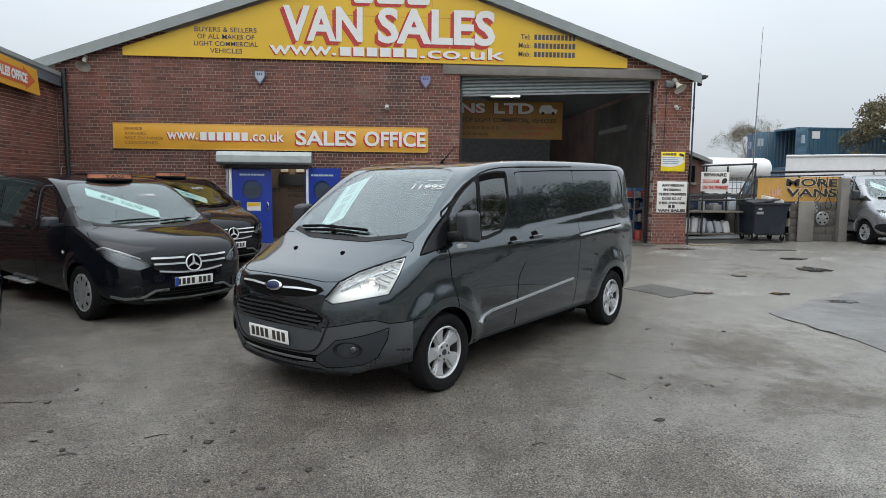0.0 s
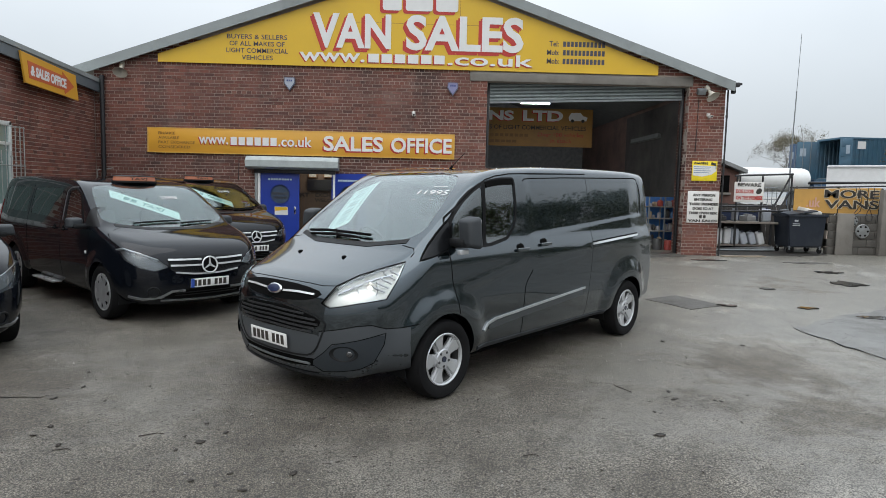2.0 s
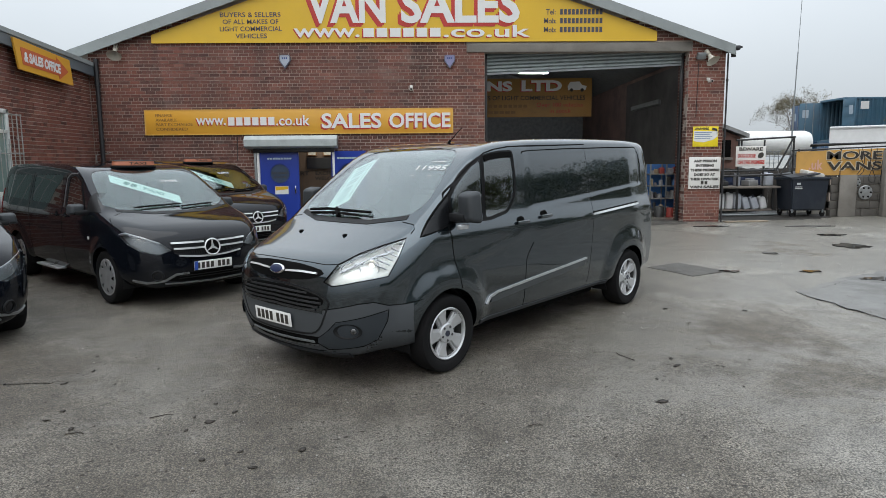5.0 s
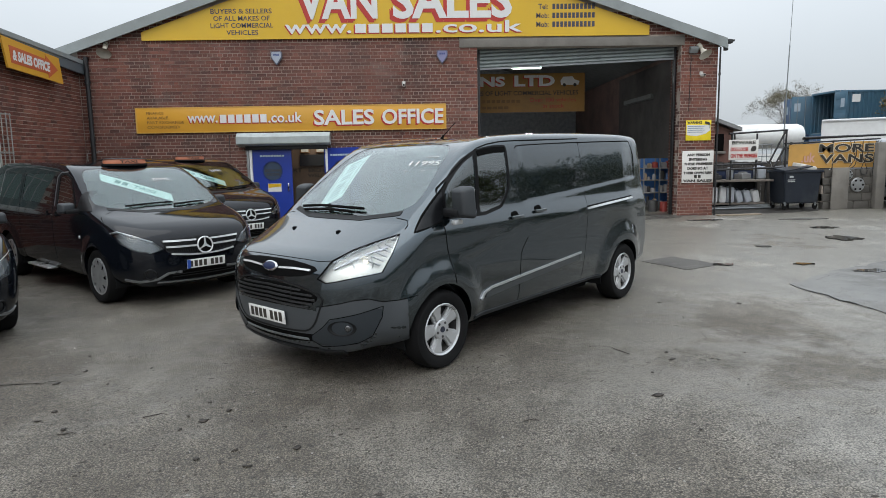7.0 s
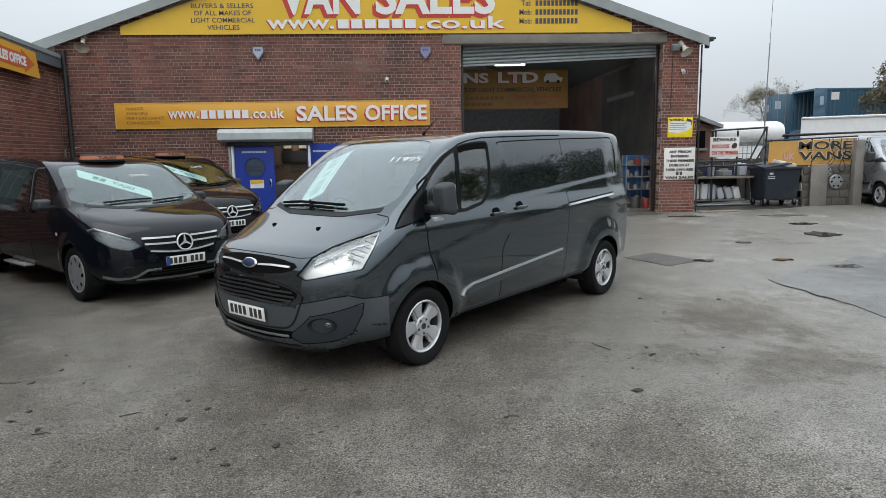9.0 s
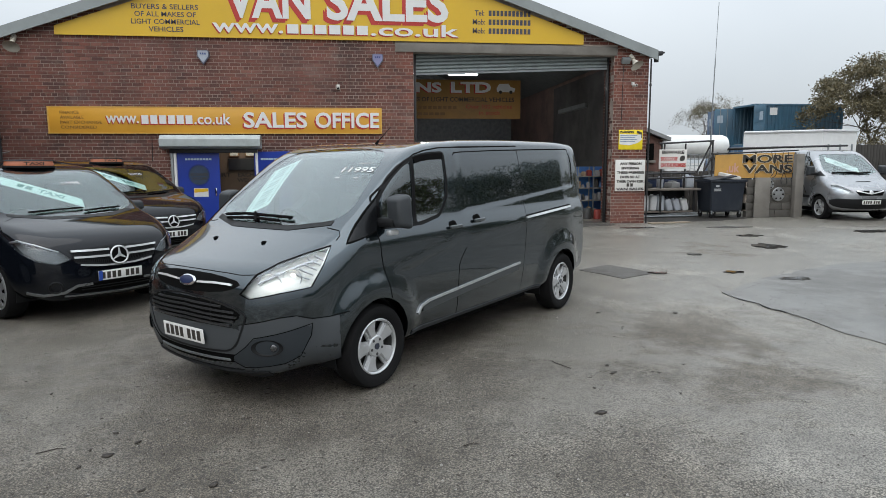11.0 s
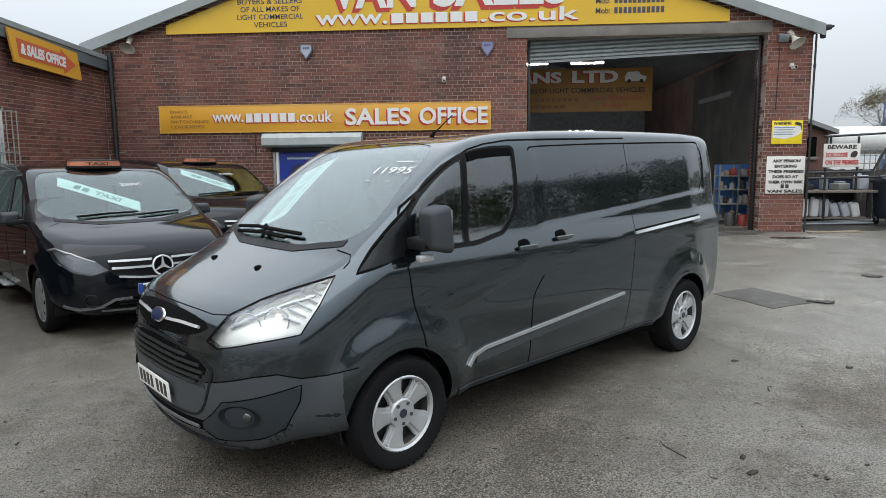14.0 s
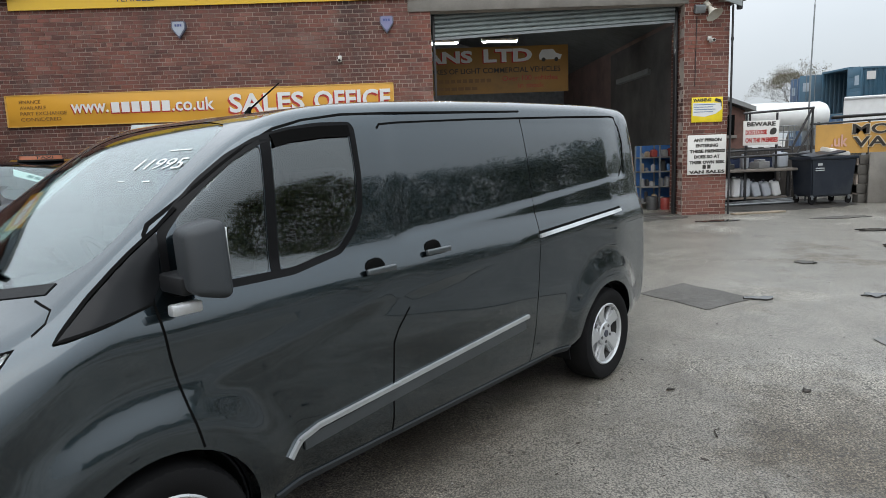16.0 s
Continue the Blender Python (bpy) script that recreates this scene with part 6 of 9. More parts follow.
def shadowed(parent, body, x0, x1, z0, z1, d, bold, off=0.05):
    """White letters over a red drop shadow and outline."""
    for k in (1.0, 0.5):
        front_text(parent, body, x0 - off * k, x1 - off * k, z0 - off * k, z1 - off * k, d + 0.003 * (1 - k), RED, bold, "letter_shadow")
    front_text(parent, body, x0, x1, z0, z1, d + 0.010, WHITE, bold, "lettering")


# the gable sign
gs = thing("gable_sign", pose(0, 0, 0), "large yellow gable sign with white and red lettering", "sign")
bm = bmesh.new()
TOP = lambda x: roof_z(x) - 0.17
slab(bm, [(-6.60, 4.82), (6.09, 4.82), (6.09, min(TOP(6.09), 5.06)), (RIDGE_X, TOP(RIDGE_X)), (-6.60, TOP(-6.60))], 0.012, 0.05, on_front)
part("sign_board", bm, YELLOW, gs)
bm = bmesh.new()
for a, b in (((-1.75, 5.93), (2.3, 5.93)), ((0.98, 5.93), (0.98, 6.7))):
    box(bm, min(a[0], b[0]) - 0.004, max(a[0], b[0]) + 0.004, FACE_Y - 0.0515, FACE_Y - 0.0495, min(a[1], b[1]) - 0.004, max(a[1], b[1]) + 0.004)
part("board_joint", bm, BROWN, gs)
shadowed(gs, "VAN", -2.72, -0.76, 5.28, 6.14, 0.056, 0.03, 0.09)
shadowed(gs, "SALES", -0.38, 2.60, 5.27, 6.15, 0.056, 0.03, 0.09)
for x0, x1 in ((-0.98, -0.50), (-0.40, 0.28), (0.36, 0.92)):
    for d, o, mt in ((0.056, 0.07, RED), (0.064, 0.0, WHITE)):
        bm = bmesh.new()
        slab(bm, fillet([(x0 - o, 6.24 - o), (x1 - o, 6.24 - o), (x1 - o, TOP(max(abs(x0 + 0.2), abs(x1 + 0.2)) - 0.2) - 0.08), (x0 - o, TOP(max(abs(x0 + 0.2), abs(x1 + 0.2)) - 0.2) - 0.08)], 0.08), d, d + 0.006, on_front)
        part("initial_block", bm, mt, gs, "white block with red shadow")
shadowed(gs, "www.", -3.06, -1.42, 4.94, 5.16, 0.056, 0.015, 0.025)
word_bars(gs, 6, -1.38, 0.62, 4.92, 5.14, 0.058, RED, 0.10, "name_shadow")
word_bars(gs, 6, -1.36, 0.64, 4.945, 5.16, 0.066, WHITE, 0.20)
shadowed(gs, ".co.uk", 0.68, 2.86, 4.93, 5.22, 0.056, 0.015, 0.025)
for k, line in enumerate(("BUYERS & SELLERS", "OF ALL MAKES OF", "LIGHT COMMERCIAL", "VEHICLES")):
    w = (1.50, 1.38, 1.54, 0.78)[k]
    front_text(gs, line, -4.12 - w / 2, -4.12 + w / 2, 5.44 - 0.17 * k, 5.555 - 0.17 * k, 0.054, NAVY, 0.006)
for k, line in enumerate(("Tel:", "Mob:", "Mob:")):
    zz = 5.47 - 0.215 * k
    front_text(gs, line, 3.26 - (0.05 if k else 0), 3.52 - (0.0 if k else 0.02), zz, zz + 0.13, 0.054, NAVY, 0.012)
    word_bars(gs, 11, 3.60, 4.70, zz, zz + 0.13, 0.054, NAVY, 0.3, "number_bar")

# the long sign over the office door
sb = thing("office_sign", pose(0, 0, 0), "long amber board with sales office lettering", "sign")
bm = bmesh.new()
box(bm, -6.88, 0.90, FACE_Y - 0.045, FACE_Y - 0.006, 2.565, 3.19, 0.006)
part("sign_board", bm, AMBER, sb)
for nm, b in (("frame_strip", (-6.88, 0.90, 3.175, 3.195)), ("frame_strip", (-6.88, 0.90, 2.56, 2.58)), ("frame_strip", (-6.90, -6.87, 2.56, 3.195)), ("frame_strip", (0.885, 0.91, 2.56, 3.195))):
    bm = bmesh.new()
    box(bm, b[0], b[1], FACE_Y - 0.052, FACE_Y - 0.046, b[2], b[3])
    part(nm, bm, mat("frame_gold", (0.60, 0.36, 0.08), 0.5), sb)
for k, line in enumerate(("FINANCE", "AVAILABLE", "PART EXCHANGE", "CONSIDERED")):
    w = (0.42, 0.52, 0.92, 0.80)[k]
    front_text(sb, line, -6.62, -6.62 + w, 3.02 - 0.115 * k, 3.09 - 0.115 * k, 0.050, BROWN, 0.0)
shadowed(sb, "www.", -5.60, -4.86, 2.80, 2.98, 0.050, 0.015, 0.022)
word_bars(sb, 6, -4.83, -3.62, 2.765, 2.975, 0.052, RED, 0.10, "name_shadow")
word_bars(sb, 6, -4.82, -3.61, 2.79, 2.995, 0.060, WHITE, 0.22)
shadowed(sb, ".co.uk", -3.59, -2.74, 2.78, 3.04, 0.050, 0.015, 0.022)
shadowed(sb, "SALES", -2.44, -0.92, 2.70, 3.08, 0.050, 0.025, 0.035)
shadowed(sb, "OFFICE", -0.72, 0.84, 2.70, 3.08, 0.050, 0.025, 0.035)

# office doorway: shutter box, frame, leaves, room behind
sh = thing("shutter_box", pose(0, 0, 0), "grey metal roller shutter box over the office door", "shutter box")
bm = bmesh.new()
slab(bm, [(0.02, 2.19), (0.26, 2.22), (0.30, 2.26), (0.30, 2.42), (0.20, 2.52), (0.02, 2.53)], -4.37, -2.04, lambda d, z, x: Vector((x, FACE_Y - d, z)))
part("cover", bm, mat("shutter_grey", (0.40, 0.44, 0.44), 0.45, metal=0.2, var=0.1, dirt=0.3), sh)
bm = bmesh.new()
box(bm, -4.20, -2.14, FACE_Y - 0.10, FACE_Y - 0.05, 2.10, 2.20, 0.01)
part("curtain_edge", bm, PIPE, sh)
df = thing("door_frame", pose(0, 0, 0), "white painted door frame with shutter guides", "door frame", kind="structure")
for x0, x1, mt in ((-4.19, -4.13, STEEL), (-4.12, -4.06, WHITE), (-2.20, -2.14, WHITE)):
    bm = bmesh.new()
    box(bm, x0, x1, FACE_Y - 0.06, FACE_Y + 0.12, g(FACE_Y), 2.16, 0.008)
    part("jamb", bm, mt, df)
BLUE = mat("door_blue", (0.018, 0.045, 0.30), 0.35, var=0.08, scale=3)


def blue_leaf(name, m, label, window=True):
    """A blue door leaf with a round window; its hinge edge at x 0."""
    leaf = thing(name, m, label, "door")
    bm = bmesh.new()
    # two halves round the opening
    left = [(0.50, 0.0), (0.99, 0.0), (0.99, 1.92), (0.50, 1.92)] + [(0.50 + 0.245 * math.sin(math.pi * k / 16), 1.36 + 0.245 * math.cos(math.pi * k / 16)) for k in range(17)]
    right = [(0.50, 1.92), (0.0, 1.92), (0.0, 0.0), (0.50, 0.0)] + [(0.50 - 0.245 * math.sin(math.pi * k / 16), 1.36 - 0.245 * math.cos(math.pi * k / 16)) for k in range(17)]
    for o in (left, right):
        slab(bm, o, 0.0, 0.045, lambda u, v, d: Vector((u, d, v)))
    part("panel", bm, BLUE, leaf)
    bm = bmesh.new()
    lathe(bm, [(0.235, -0.012), (0.262, -0.012), (0.262, 0.0), (0.235, 0.05)], 36)
    bmesh.ops.transform(bm, matrix=Matrix.Translation((0.50, 0, 1.36)), verts=bm.verts)
    part("window_ring", bm, mat("ring_blue", (0.012, 0.03, 0.20), 0.4), leaf)
    bm = bmesh.new()
    rod(bm, (0.50, 0.018, 1.36), (0.50, 0.024, 1.36), 0.246, 36)
    part("pane", bm, mat("round_pane", (0.06, 0.085, 0.13), 0.15, coat=0.6), leaf, "smoky round window pane")
    for body, z, wd in (("EXCHANGE", 1.375, 0.40), ("WELCOME", 1.275, 0.34)):
        part("window_word", text_bm(body, wd, 0.07, 0.003, 0.03, facing(0.50, 0.015, z)), INK, leaf)
    bm = bmesh.new()
    for k in range(9):
        box(bm, 0.19 + 0.07 * k, 0.245 + 0.07 * k, -0.006, -0.001, 1.72, 1.765)
    part("vinyl_mark", bm, mat("pale_vinyl", (0.45, 0.55, 0.55), 0.5), leaf, "row of pale vinyl marks")
    bm = bmesh.new()
    box(bm, 0.36, 0.70, -0.006, -0.001, 0.83, 1.04, 0.0)
    nb = part("door_notice", bm, WHITE, leaf, "small white and yellow notice")
    bm = bmesh.new()
    slab(bm, [(0.37, 0.93), (0.69, 0.96), (0.69, 1.03), (0.37, 1.03)], -0.010, -0.007, lambda u, v, d: Vector((u, d, v)))
    part("notice_band", bm, YELLOW, nb)
    bm = bmesh.new()
    box(bm, 0.87, 0.91, -0.05, -0.0, 0.85, 1.05, 0.012)
    part("door_pull", bm, CHROME, leaf)
    return leaf


GD = g(FACE_Y) + 0.005
blue_leaf("door_leaf", pose(-4.06, FACE_Y + 0.01, GD), "blue office door with a round window and notice")
blue_leaf("door_leaf", pose(-2.24, FACE_Y + 0.0, GD) @ pose(0, 0, 0, 0, 0, -22), "blue office door swung open against the wall")
# room behind the door
TAN = mat("office_wall", (0.32, 0.24, 0.16), 0.8, var=0.12, scale=2)
for nm, b in (("office_wall", (-5.0, -0.5, 18.6, 18.7, 0.1, 2.6)), ("office_wall", (-5.1, -5.0, 15.95, 18.7, 0.1, 2.6)), ("office_wall", (-0.5, -0.4, 15.95, 18.7, 0.1, 2.6)), ("office_ceiling", (-5.1, -0.4, 15.95, 18.7, 2.6, 2.7)), ("office_floor", (-5.1, -0.4, 15.72, 18.7, 0.1, 0.203))):
    bm = bmesh.new()
    box(bm, *b)
    tagged(finish(nm, bm, TAN if "floor" not in nm else ASPHALT_DARK, smooth=0), "tan painted office room behind the door", "room", kind="structure")
sc = thing("office_screen", pose(0, 0, 0), "dark glazed office screen with black lettering", "partition")
bm = bmesh.new()
box(bm, -3.1, -1.9, 17.0, 17.05, 1.68, 1.98)
part("dark_pane", bm, mat("dark_pane", (0.02, 0.02, 0.02), 0.2), sc)
bm = bmesh.new()
box(bm, -3.9, -1.2, 17.06, 17.12, 0.2, 2.5)
part("screen_board", bm, mat("screen_brown", (0.12, 0.085, 0.06), 0.6, var=0.15), sc)
for txt, x0, x1, z0, z1 in (("EXCHANGE", -2.88, -2.02, 1.50, 1.61), ("WELCOME", -2.9, -2.1, 1.36, 1.46), ("PART", -3.55, -3.05, 1.50, 1.61)):
    bm = text_bm(txt, x1 - x0, z1 - z0, 0.004, 0.03, facing((x0 + x1) / 2, 17.05, (z0 + z1) / 2))
    part("lettering", bm, INK, sc)
for k in range(3):
    x = -2.95 + 0.42 * k
    fr = thing("picture_frame", pose(x, 17.03, 2.12), "small wooden picture frame on the office screen", "picture frame", "frames in the office")
    bm = bmesh.new()
    box(bm, -0.13, 0.13, -0.03, 0.0, -0.09, 0.09, 0.008)
    part("frame", bm, mat("frame_wood", (0.20, 0.11, 0.05), 0.5), fr)
    bm = bmesh.new()
    box(bm, -0.10, 0.10, -0.034, -0.031, -0.065, 0.065)
    part("print", bm, mat("print_grey", (0.45, 0.46, 0.42), 0.6, var=0.4, scale=20), fr)
# fill light added to brighten the room, without any fitting
lamp = new("office_lamp", bpy.data.lights.new("office_lamp", "AREA"))
lamp.data.energy, lamp.data.size, lamp.data.color = 11, 0.8, (1.0, 0.93, 0.82)
lamp.matrix_world = pose(-2.6, 16.5, 2.55)

# alarms, horn speakers, cameras
def alarm_box(x, z, face):
    t = thing("alarm_box", pose(x, FACE_Y, z), "white and blue burglar alarm box on the brick wall", "alarm", "alarm boxes")
    o = fillet([(-0.13, 0.16), (0.13, 0.16), (0.14, 0.02), (0.0, -0.18), (-0.14, 0.02)], 0.03)
    bm = bmesh.new()
    slab(bm, o, 0.0, 0.075, lambda u, v, d: Vector((u, -d, v)))
    part("case", bm, mat("alarm_case", (0.10, 0.11, 0.16), 0.4), t)
    bm = bmesh.new()
    slab(bm, [(u * 0.85, v * 0.85 + 0.01) for u, v in o], 0.076, 0.085, lambda u, v, d: Vector((u, -d, v)))
    f = part("cover", bm, face, t)
    bm = bmesh.new()
    for k in (-1, 0, 1):
        box(bm, k * 0.05 - 0.018, k * 0.05 + 0.018, -0.088, -0.0855, 0.055, 0.10)
    part("cover_marks", bm, mat("alarm_navy", (0.03, 0.05, 0.18), 0.4), f)
    return t


alarm_box(-3.31, 4.36, mat("alarm_white", (0.34, 0.37, 0.43), 0.4))
alarm_box(0.83, 4.34, mat("alarm_blue", (0.20, 0.20, 0.34), 0.4))


def horn(x, z, aim):
    t = thing("horn_speaker", pose(x, FACE_Y - 0.16, z) @ pose(0, 0, 0, *aim), "cream horn loudspeaker on a bracket", "loudspeaker", "horn speakers")
    bm = bmesh.new()
    lathe(bm, [(0.035, 0.17), (0.045, 0.10), (0.065, 0.04), (0.11, -0.03), (0.165, -0.08), (0.175, -0.085), (0.158, -0.078), (0.10, -0.02), (0.05, 0.04), (0.0, 0.05)], 28)
    part("horn", bm, mat("horn_cream", (0.52, 0.49, 0.42), 0.5, dirt=0.4), t)
    bm = bmesh.new()
    rod(bm, (0, 0.14, 0), (0, 0.27, 0), 0.06, 18)
    part("driver", bm, mat("horn_cream", (0.5, 0.48, 0.42)), t)
    bm = bmesh.new()
    rod(bm, (0, 0.10, 0), (0.02, 0.22, -0.12), 0.012, 8)
    part("bracket", bm, STEEL, t)


horn(-7.48, 4.57, (52, 0, 6))
horn(7.46, 4.36, (52, 0, 30))


def wall_camera(x, z, label, length=0.16):
    t = thing("wall_camera", pose(x, FACE_Y, z), label, "camera", "wall cameras")
    bm = bmesh.new()
    box(bm, -0.04, 0.04, -0.05, 0.0, -0.04, 0.04, 0.01)
    rod(bm, (0, -0.04, 0), (0, -0.11, -0.03), 0.015, 8)
    part("bracket", bm, mat("cam_white", (0.58, 0.57, 0.54), 0.5), t)
    bm = bmesh.new()
    box(bm, -0.04, 0.04, -0.10 - length, -0.07, -0.10, -0.03, 0.02)
    part("housing", bm, MATS["cam_white"], t)
    bm = bmesh.new()
    rod(bm, (0, -0.10 - length, -0.065), (0, -0.105 - length, -0.065), 0.025, 14)
    part("lens", bm, GAP, t)


wall_camera(-0.15, 3.72, "small white security camera on the brick wall", 0.05)
wall_camera(7.46, 3.86, "white bullet security camera on the pillar")
t = thing("floodlight", pose(7.22, FACE_Y, 4.48), "small grey floodlight on the pillar", "floodlight")
bm = bmesh.new()
box(bm, -0.11, 0.11, -0.17, -0.05, -0.08, 0.08, 0.02, pose(0, 0, 0, 25, 0, 0))
part("head", bm, STEEL, t)
bm = bmesh.new()
rod(bm, (0, -0.06, 0), (0, 0, 0), 0.02, 8)
part("arm", bm, STEEL, t)
for nm, x, zt in (("drain_pipe", -8.0, 4.45), ("drain_pipe", 7.93, 4.5)):
    t = thing(nm, pose(x, FACE_Y - 0.06, 0), "black rainwater pipe down the brick wall", "drain pipe", "rainwater pipes")
    bm = bmesh.new()
    rod(bm, (0, 0, g(FACE_Y)), (0, 0, zt), 0.055 if x < 0 else 0.022, 14)
    part("pipe", bm, PIPE, t)
    for z in (1.0, 2.4, 3.8):
        bm = bmesh.new()
        rod(bm, (0, 0, z), (0, 0, z + 0.06), 0.07 if x < 0 else 0.032, 14)
        part("clip", bm, PIPE, t)
t = thing("gutter_end", pose(8.05, FACE_Y - 0.1, 4.62), "black gutter end with outlet at the eaves", "gutter")
bm = bmesh.new()
box(bm, -0.14, 0.14, -0.08, 0.06, -0.05, 0.06, 0.02)
box(bm, -0.06, 0.04, -0.06, 0.04, -0.22, -0.04, 0.02)
box(bm, 0.08, 0.2, -0.05, 0.03, 0.0, 0.05, 0.01)
part("outlet", bm, PIPE, t)
bm = bmesh.new()
box(bm, -0.06, 0.06, 0.06, 14.0, -0.05, 0.05, 0.02)
part("channel", bm, PIPE, t)
for x, z0, z1 in ((7.18, 2.9, 4.3), (-4.62, 1.9, 2.5)):
    t = thing("cable", pose(0, 0, 0), "thin cable clipped to the wall", "cable")
    bm = bmesh.new()
    rod(bm, (x, FACE_Y - 0.012, z0), (x + 0.02, FACE_Y - 0.012, z1), 0.008, 6)
    part("lead", bm, PIPE, t)

# notices on the pillar
t = thing("warning_sign", pose(0, 0, 0), "yellow and white camera warning sign on the pillar", "sign")
bm = bmesh.new()
box(bm, 7.12, 7.78, FACE_Y - 0.022, FACE_Y - 0.004, 2.16, 2.675, 0.003)
part("plate", bm, mat("warn_yellow", (0.80, 0.62, 0.02), 0.4), t)
front_text(t, "WARNING", 7.15, 7.53, 2.585, 2.65, 0.025, INK, 0.03)
bm = bmesh.new()
slab(bm, [(7.14, 2.30), (7.4, 2.27), (7.64, 2.33), (7.76, 2.42), (7.76, 2.55), (7.14, 2.56)], 0.023, 0.026, on_front)
part("white_field", bm, WHITE, t)
for k in range(4):
    bm = bmesh.new()
    box(bm, 7.16, 7.62 - 0.05 * (k % 2), FACE_Y - 0.029, FACE_Y - 0.0265, 2.515 - 0.05 * k, 2.53 - 0.05 * k)
    part("text_bar", bm, mat("text_blue", (0.15, 0.22, 0.35), 0.5), t)
bm = bmesh.new()
box(bm, -0.07, 0.06, -0.003, 0.0, -0.03, 0.03, 0.0, pose(7.68, FACE_Y - 0.030, 2.60, 0, 18, 0))
box(bm, 7.735, 7.75, FACE_Y - 0.033, FACE_Y - 0.030, 2.47, 2.58)
part("camera_symbol", bm, INK, t)
t = thing("entry_notice", pose(0, 0, 0), "weathered white board with black entry warning", "sign")
bm = bmesh.new()
box(bm, 7.05, 7.875, FACE_Y - 0.024, FACE_Y - 0.004, 1.065, 1.895, 0.003)
part("board", bm, mat("board_white", (0.70, 0.69, 0.66), 0.5, var=0.06, scale=3, dirt=0.12, dirt_col=(0.4, 0.35, 0.28)), t)
for k, (line, x0, x1) in enumerate((("ANY PERSON", 7.17, 7.77), ("ENTERING", 7.22, 7.70), ("THESE PREMISES", 7.09, 7.85), ("DOES SO AT", 7.19, 7.74), ("THEIR OWN RISK", 7.09, 7.85))):
    front_text(t, line, x0, x1, 1.755 - 0.117 * k, 1.825 - 0.117 * k, 0.027, INK, 0.045)
word_bars(t, 2, 7.36, 7.56, 1.185, 1.27, 0.027, INK, 0.3)
front_text(t, "VAN SALES", 7.08, 7.85, 1.085, 1.155, 0.027, INK, 0.045)

# workshop shutter, sloping in its guides
t = thing("workshop_shutter", pose(0, 0, 0), "grey slatted workshop shutter rolled nearly fully up", "shutter")
SHUT = mat("shutter_slat", (0.27, 0.31, 0.31), 0.45, metal=0.3, var=0.12, dirt=0.3)
for k in range(7):
    bm = bmesh.new()
    z = 4.10 + 0.092 * k
    slab(bm, [(0.0, 0.0), (0.025, 0.02), (0.03, 0.045), (0.02, 0.075), (0.0, 0.088), (-0.012, 0.088), (-0.012, 0.0)], 1.76, 6.93, lambda d, v, x: Vector((x, FACE_Y + 0.34 - d, z + v + (x - 1.76) * 0.041)))
    part("slat", bm, SHUT, t)
bm = bmesh.new()
slab(bm, [(0.035, -0.05), (0.035, 0.0), (-0.02, 0.0), (-0.02, -0.05)], 1.76, 6.93, lambda d, v, x: Vector((x, FACE_Y + 0.34 - d, 4.098 + v + (x - 1.76) * 0.041)))
part("bottom_bar", bm, STEEL, t)
for x in (1.78, 6.90):
    bm = bmesh.new()
    box(bm, x - 0.025, x + 0.03, FACE_Y + 0.28, FACE_Y + 0.40, g(16), 4.56, 0.006)
    part("guide", bm, PIPE, t)

# ---------------------------------------------------------------- left building: sign, window, bars
def on_left(u, v, d):
    return Vector((LEFT_X + d, u, v))


t = thing("arrow_sign", pose(0, 0, 0), "amber board with red arrow pointing to the sales office", "sign")
bm = bmesh.new()
slab(bm, [(12.507, 3.76), (14.518, 3.662), (14.416, 4.227), (12.367, 4.37)], 0.18, 0.22, on_left)
part("board", bm, AMBER, t)
bm = bmesh.new()
slab(bm, [(12.63, 3.87), (13.93, 3.815), (13.94, 3.73), (14.33, 3.95), (13.86, 4.215), (13.87, 4.13), (12.58, 4.215)], 0.221, 0.226, on_left)
part("arrow", bm, ORANGE_RED, t)
for bm in words(text_bm("& SALES OFFICE", 1.32, 0.21, 0.004, 0.05), facing(LEFT_X + 0.23, 13.34, 4.0, (1, 0, 0), -3.2)):
    part("lettering", bm, WHITE, t)
for y in (12.9, 14.4):
    bm = bmesh.new()
    box(bm, LEFT_X, LEFT_X + 0.2, y - 0.03, y + 0.03, 3.9, 3.96)
    part("bracket", bm, STEEL, t)
WINW = mat("window_white", (0.62, 0.64, 0.62), 0.5, dirt=0.2)
wl_ = thing("window_1", pose(0, 0, 0), "white framed window with frosted panes behind bars", "window", kind="structure")
bm = bmesh.new()
box(bm, LEFT_X - 0.004, LEFT_X + 0.02, 9.6, 12.22, 1.28, 2.92)
part("pane", bm, mat("frosted_pane", (0.20, 0.27, 0.255), 0.25, var=0.15, scale=1.5, coat=0.6), wl_, "grey green frosted pane")
for nm, b in (("frame_rail", (9.6, 12.26, 2.86, 2.94)), ("frame_rail", (9.6, 12.26, 1.22, 1.30)), ("frame_rail", (9.6, 12.2, 2.46, 2.53)), ("frame_post", (12.18, 12.26, 1.22, 2.94)), ("frame_post", (11.32, 11.39, 2.5, 2.9)), ("frame_post", (10.4, 10.47, 1.25, 2.9))):
    bm = bmesh.new()
    box(bm, LEFT_X + 0.0, LEFT_X + 0.06, b[0], b[1], b[2], b[3], 0.008)
    part(nm, bm, WINW, wl_)
bm = bmesh.new()
box(bm, LEFT_X, LEFT_X + 0.10, 9.5, 12.32, 1.12, 1.22, 0.01)
part("window_sill", bm, WINW, wl_)
gr = thing("window_grille", pose(0, 0, 0), "pale steel security bars in front of the window", "grille")
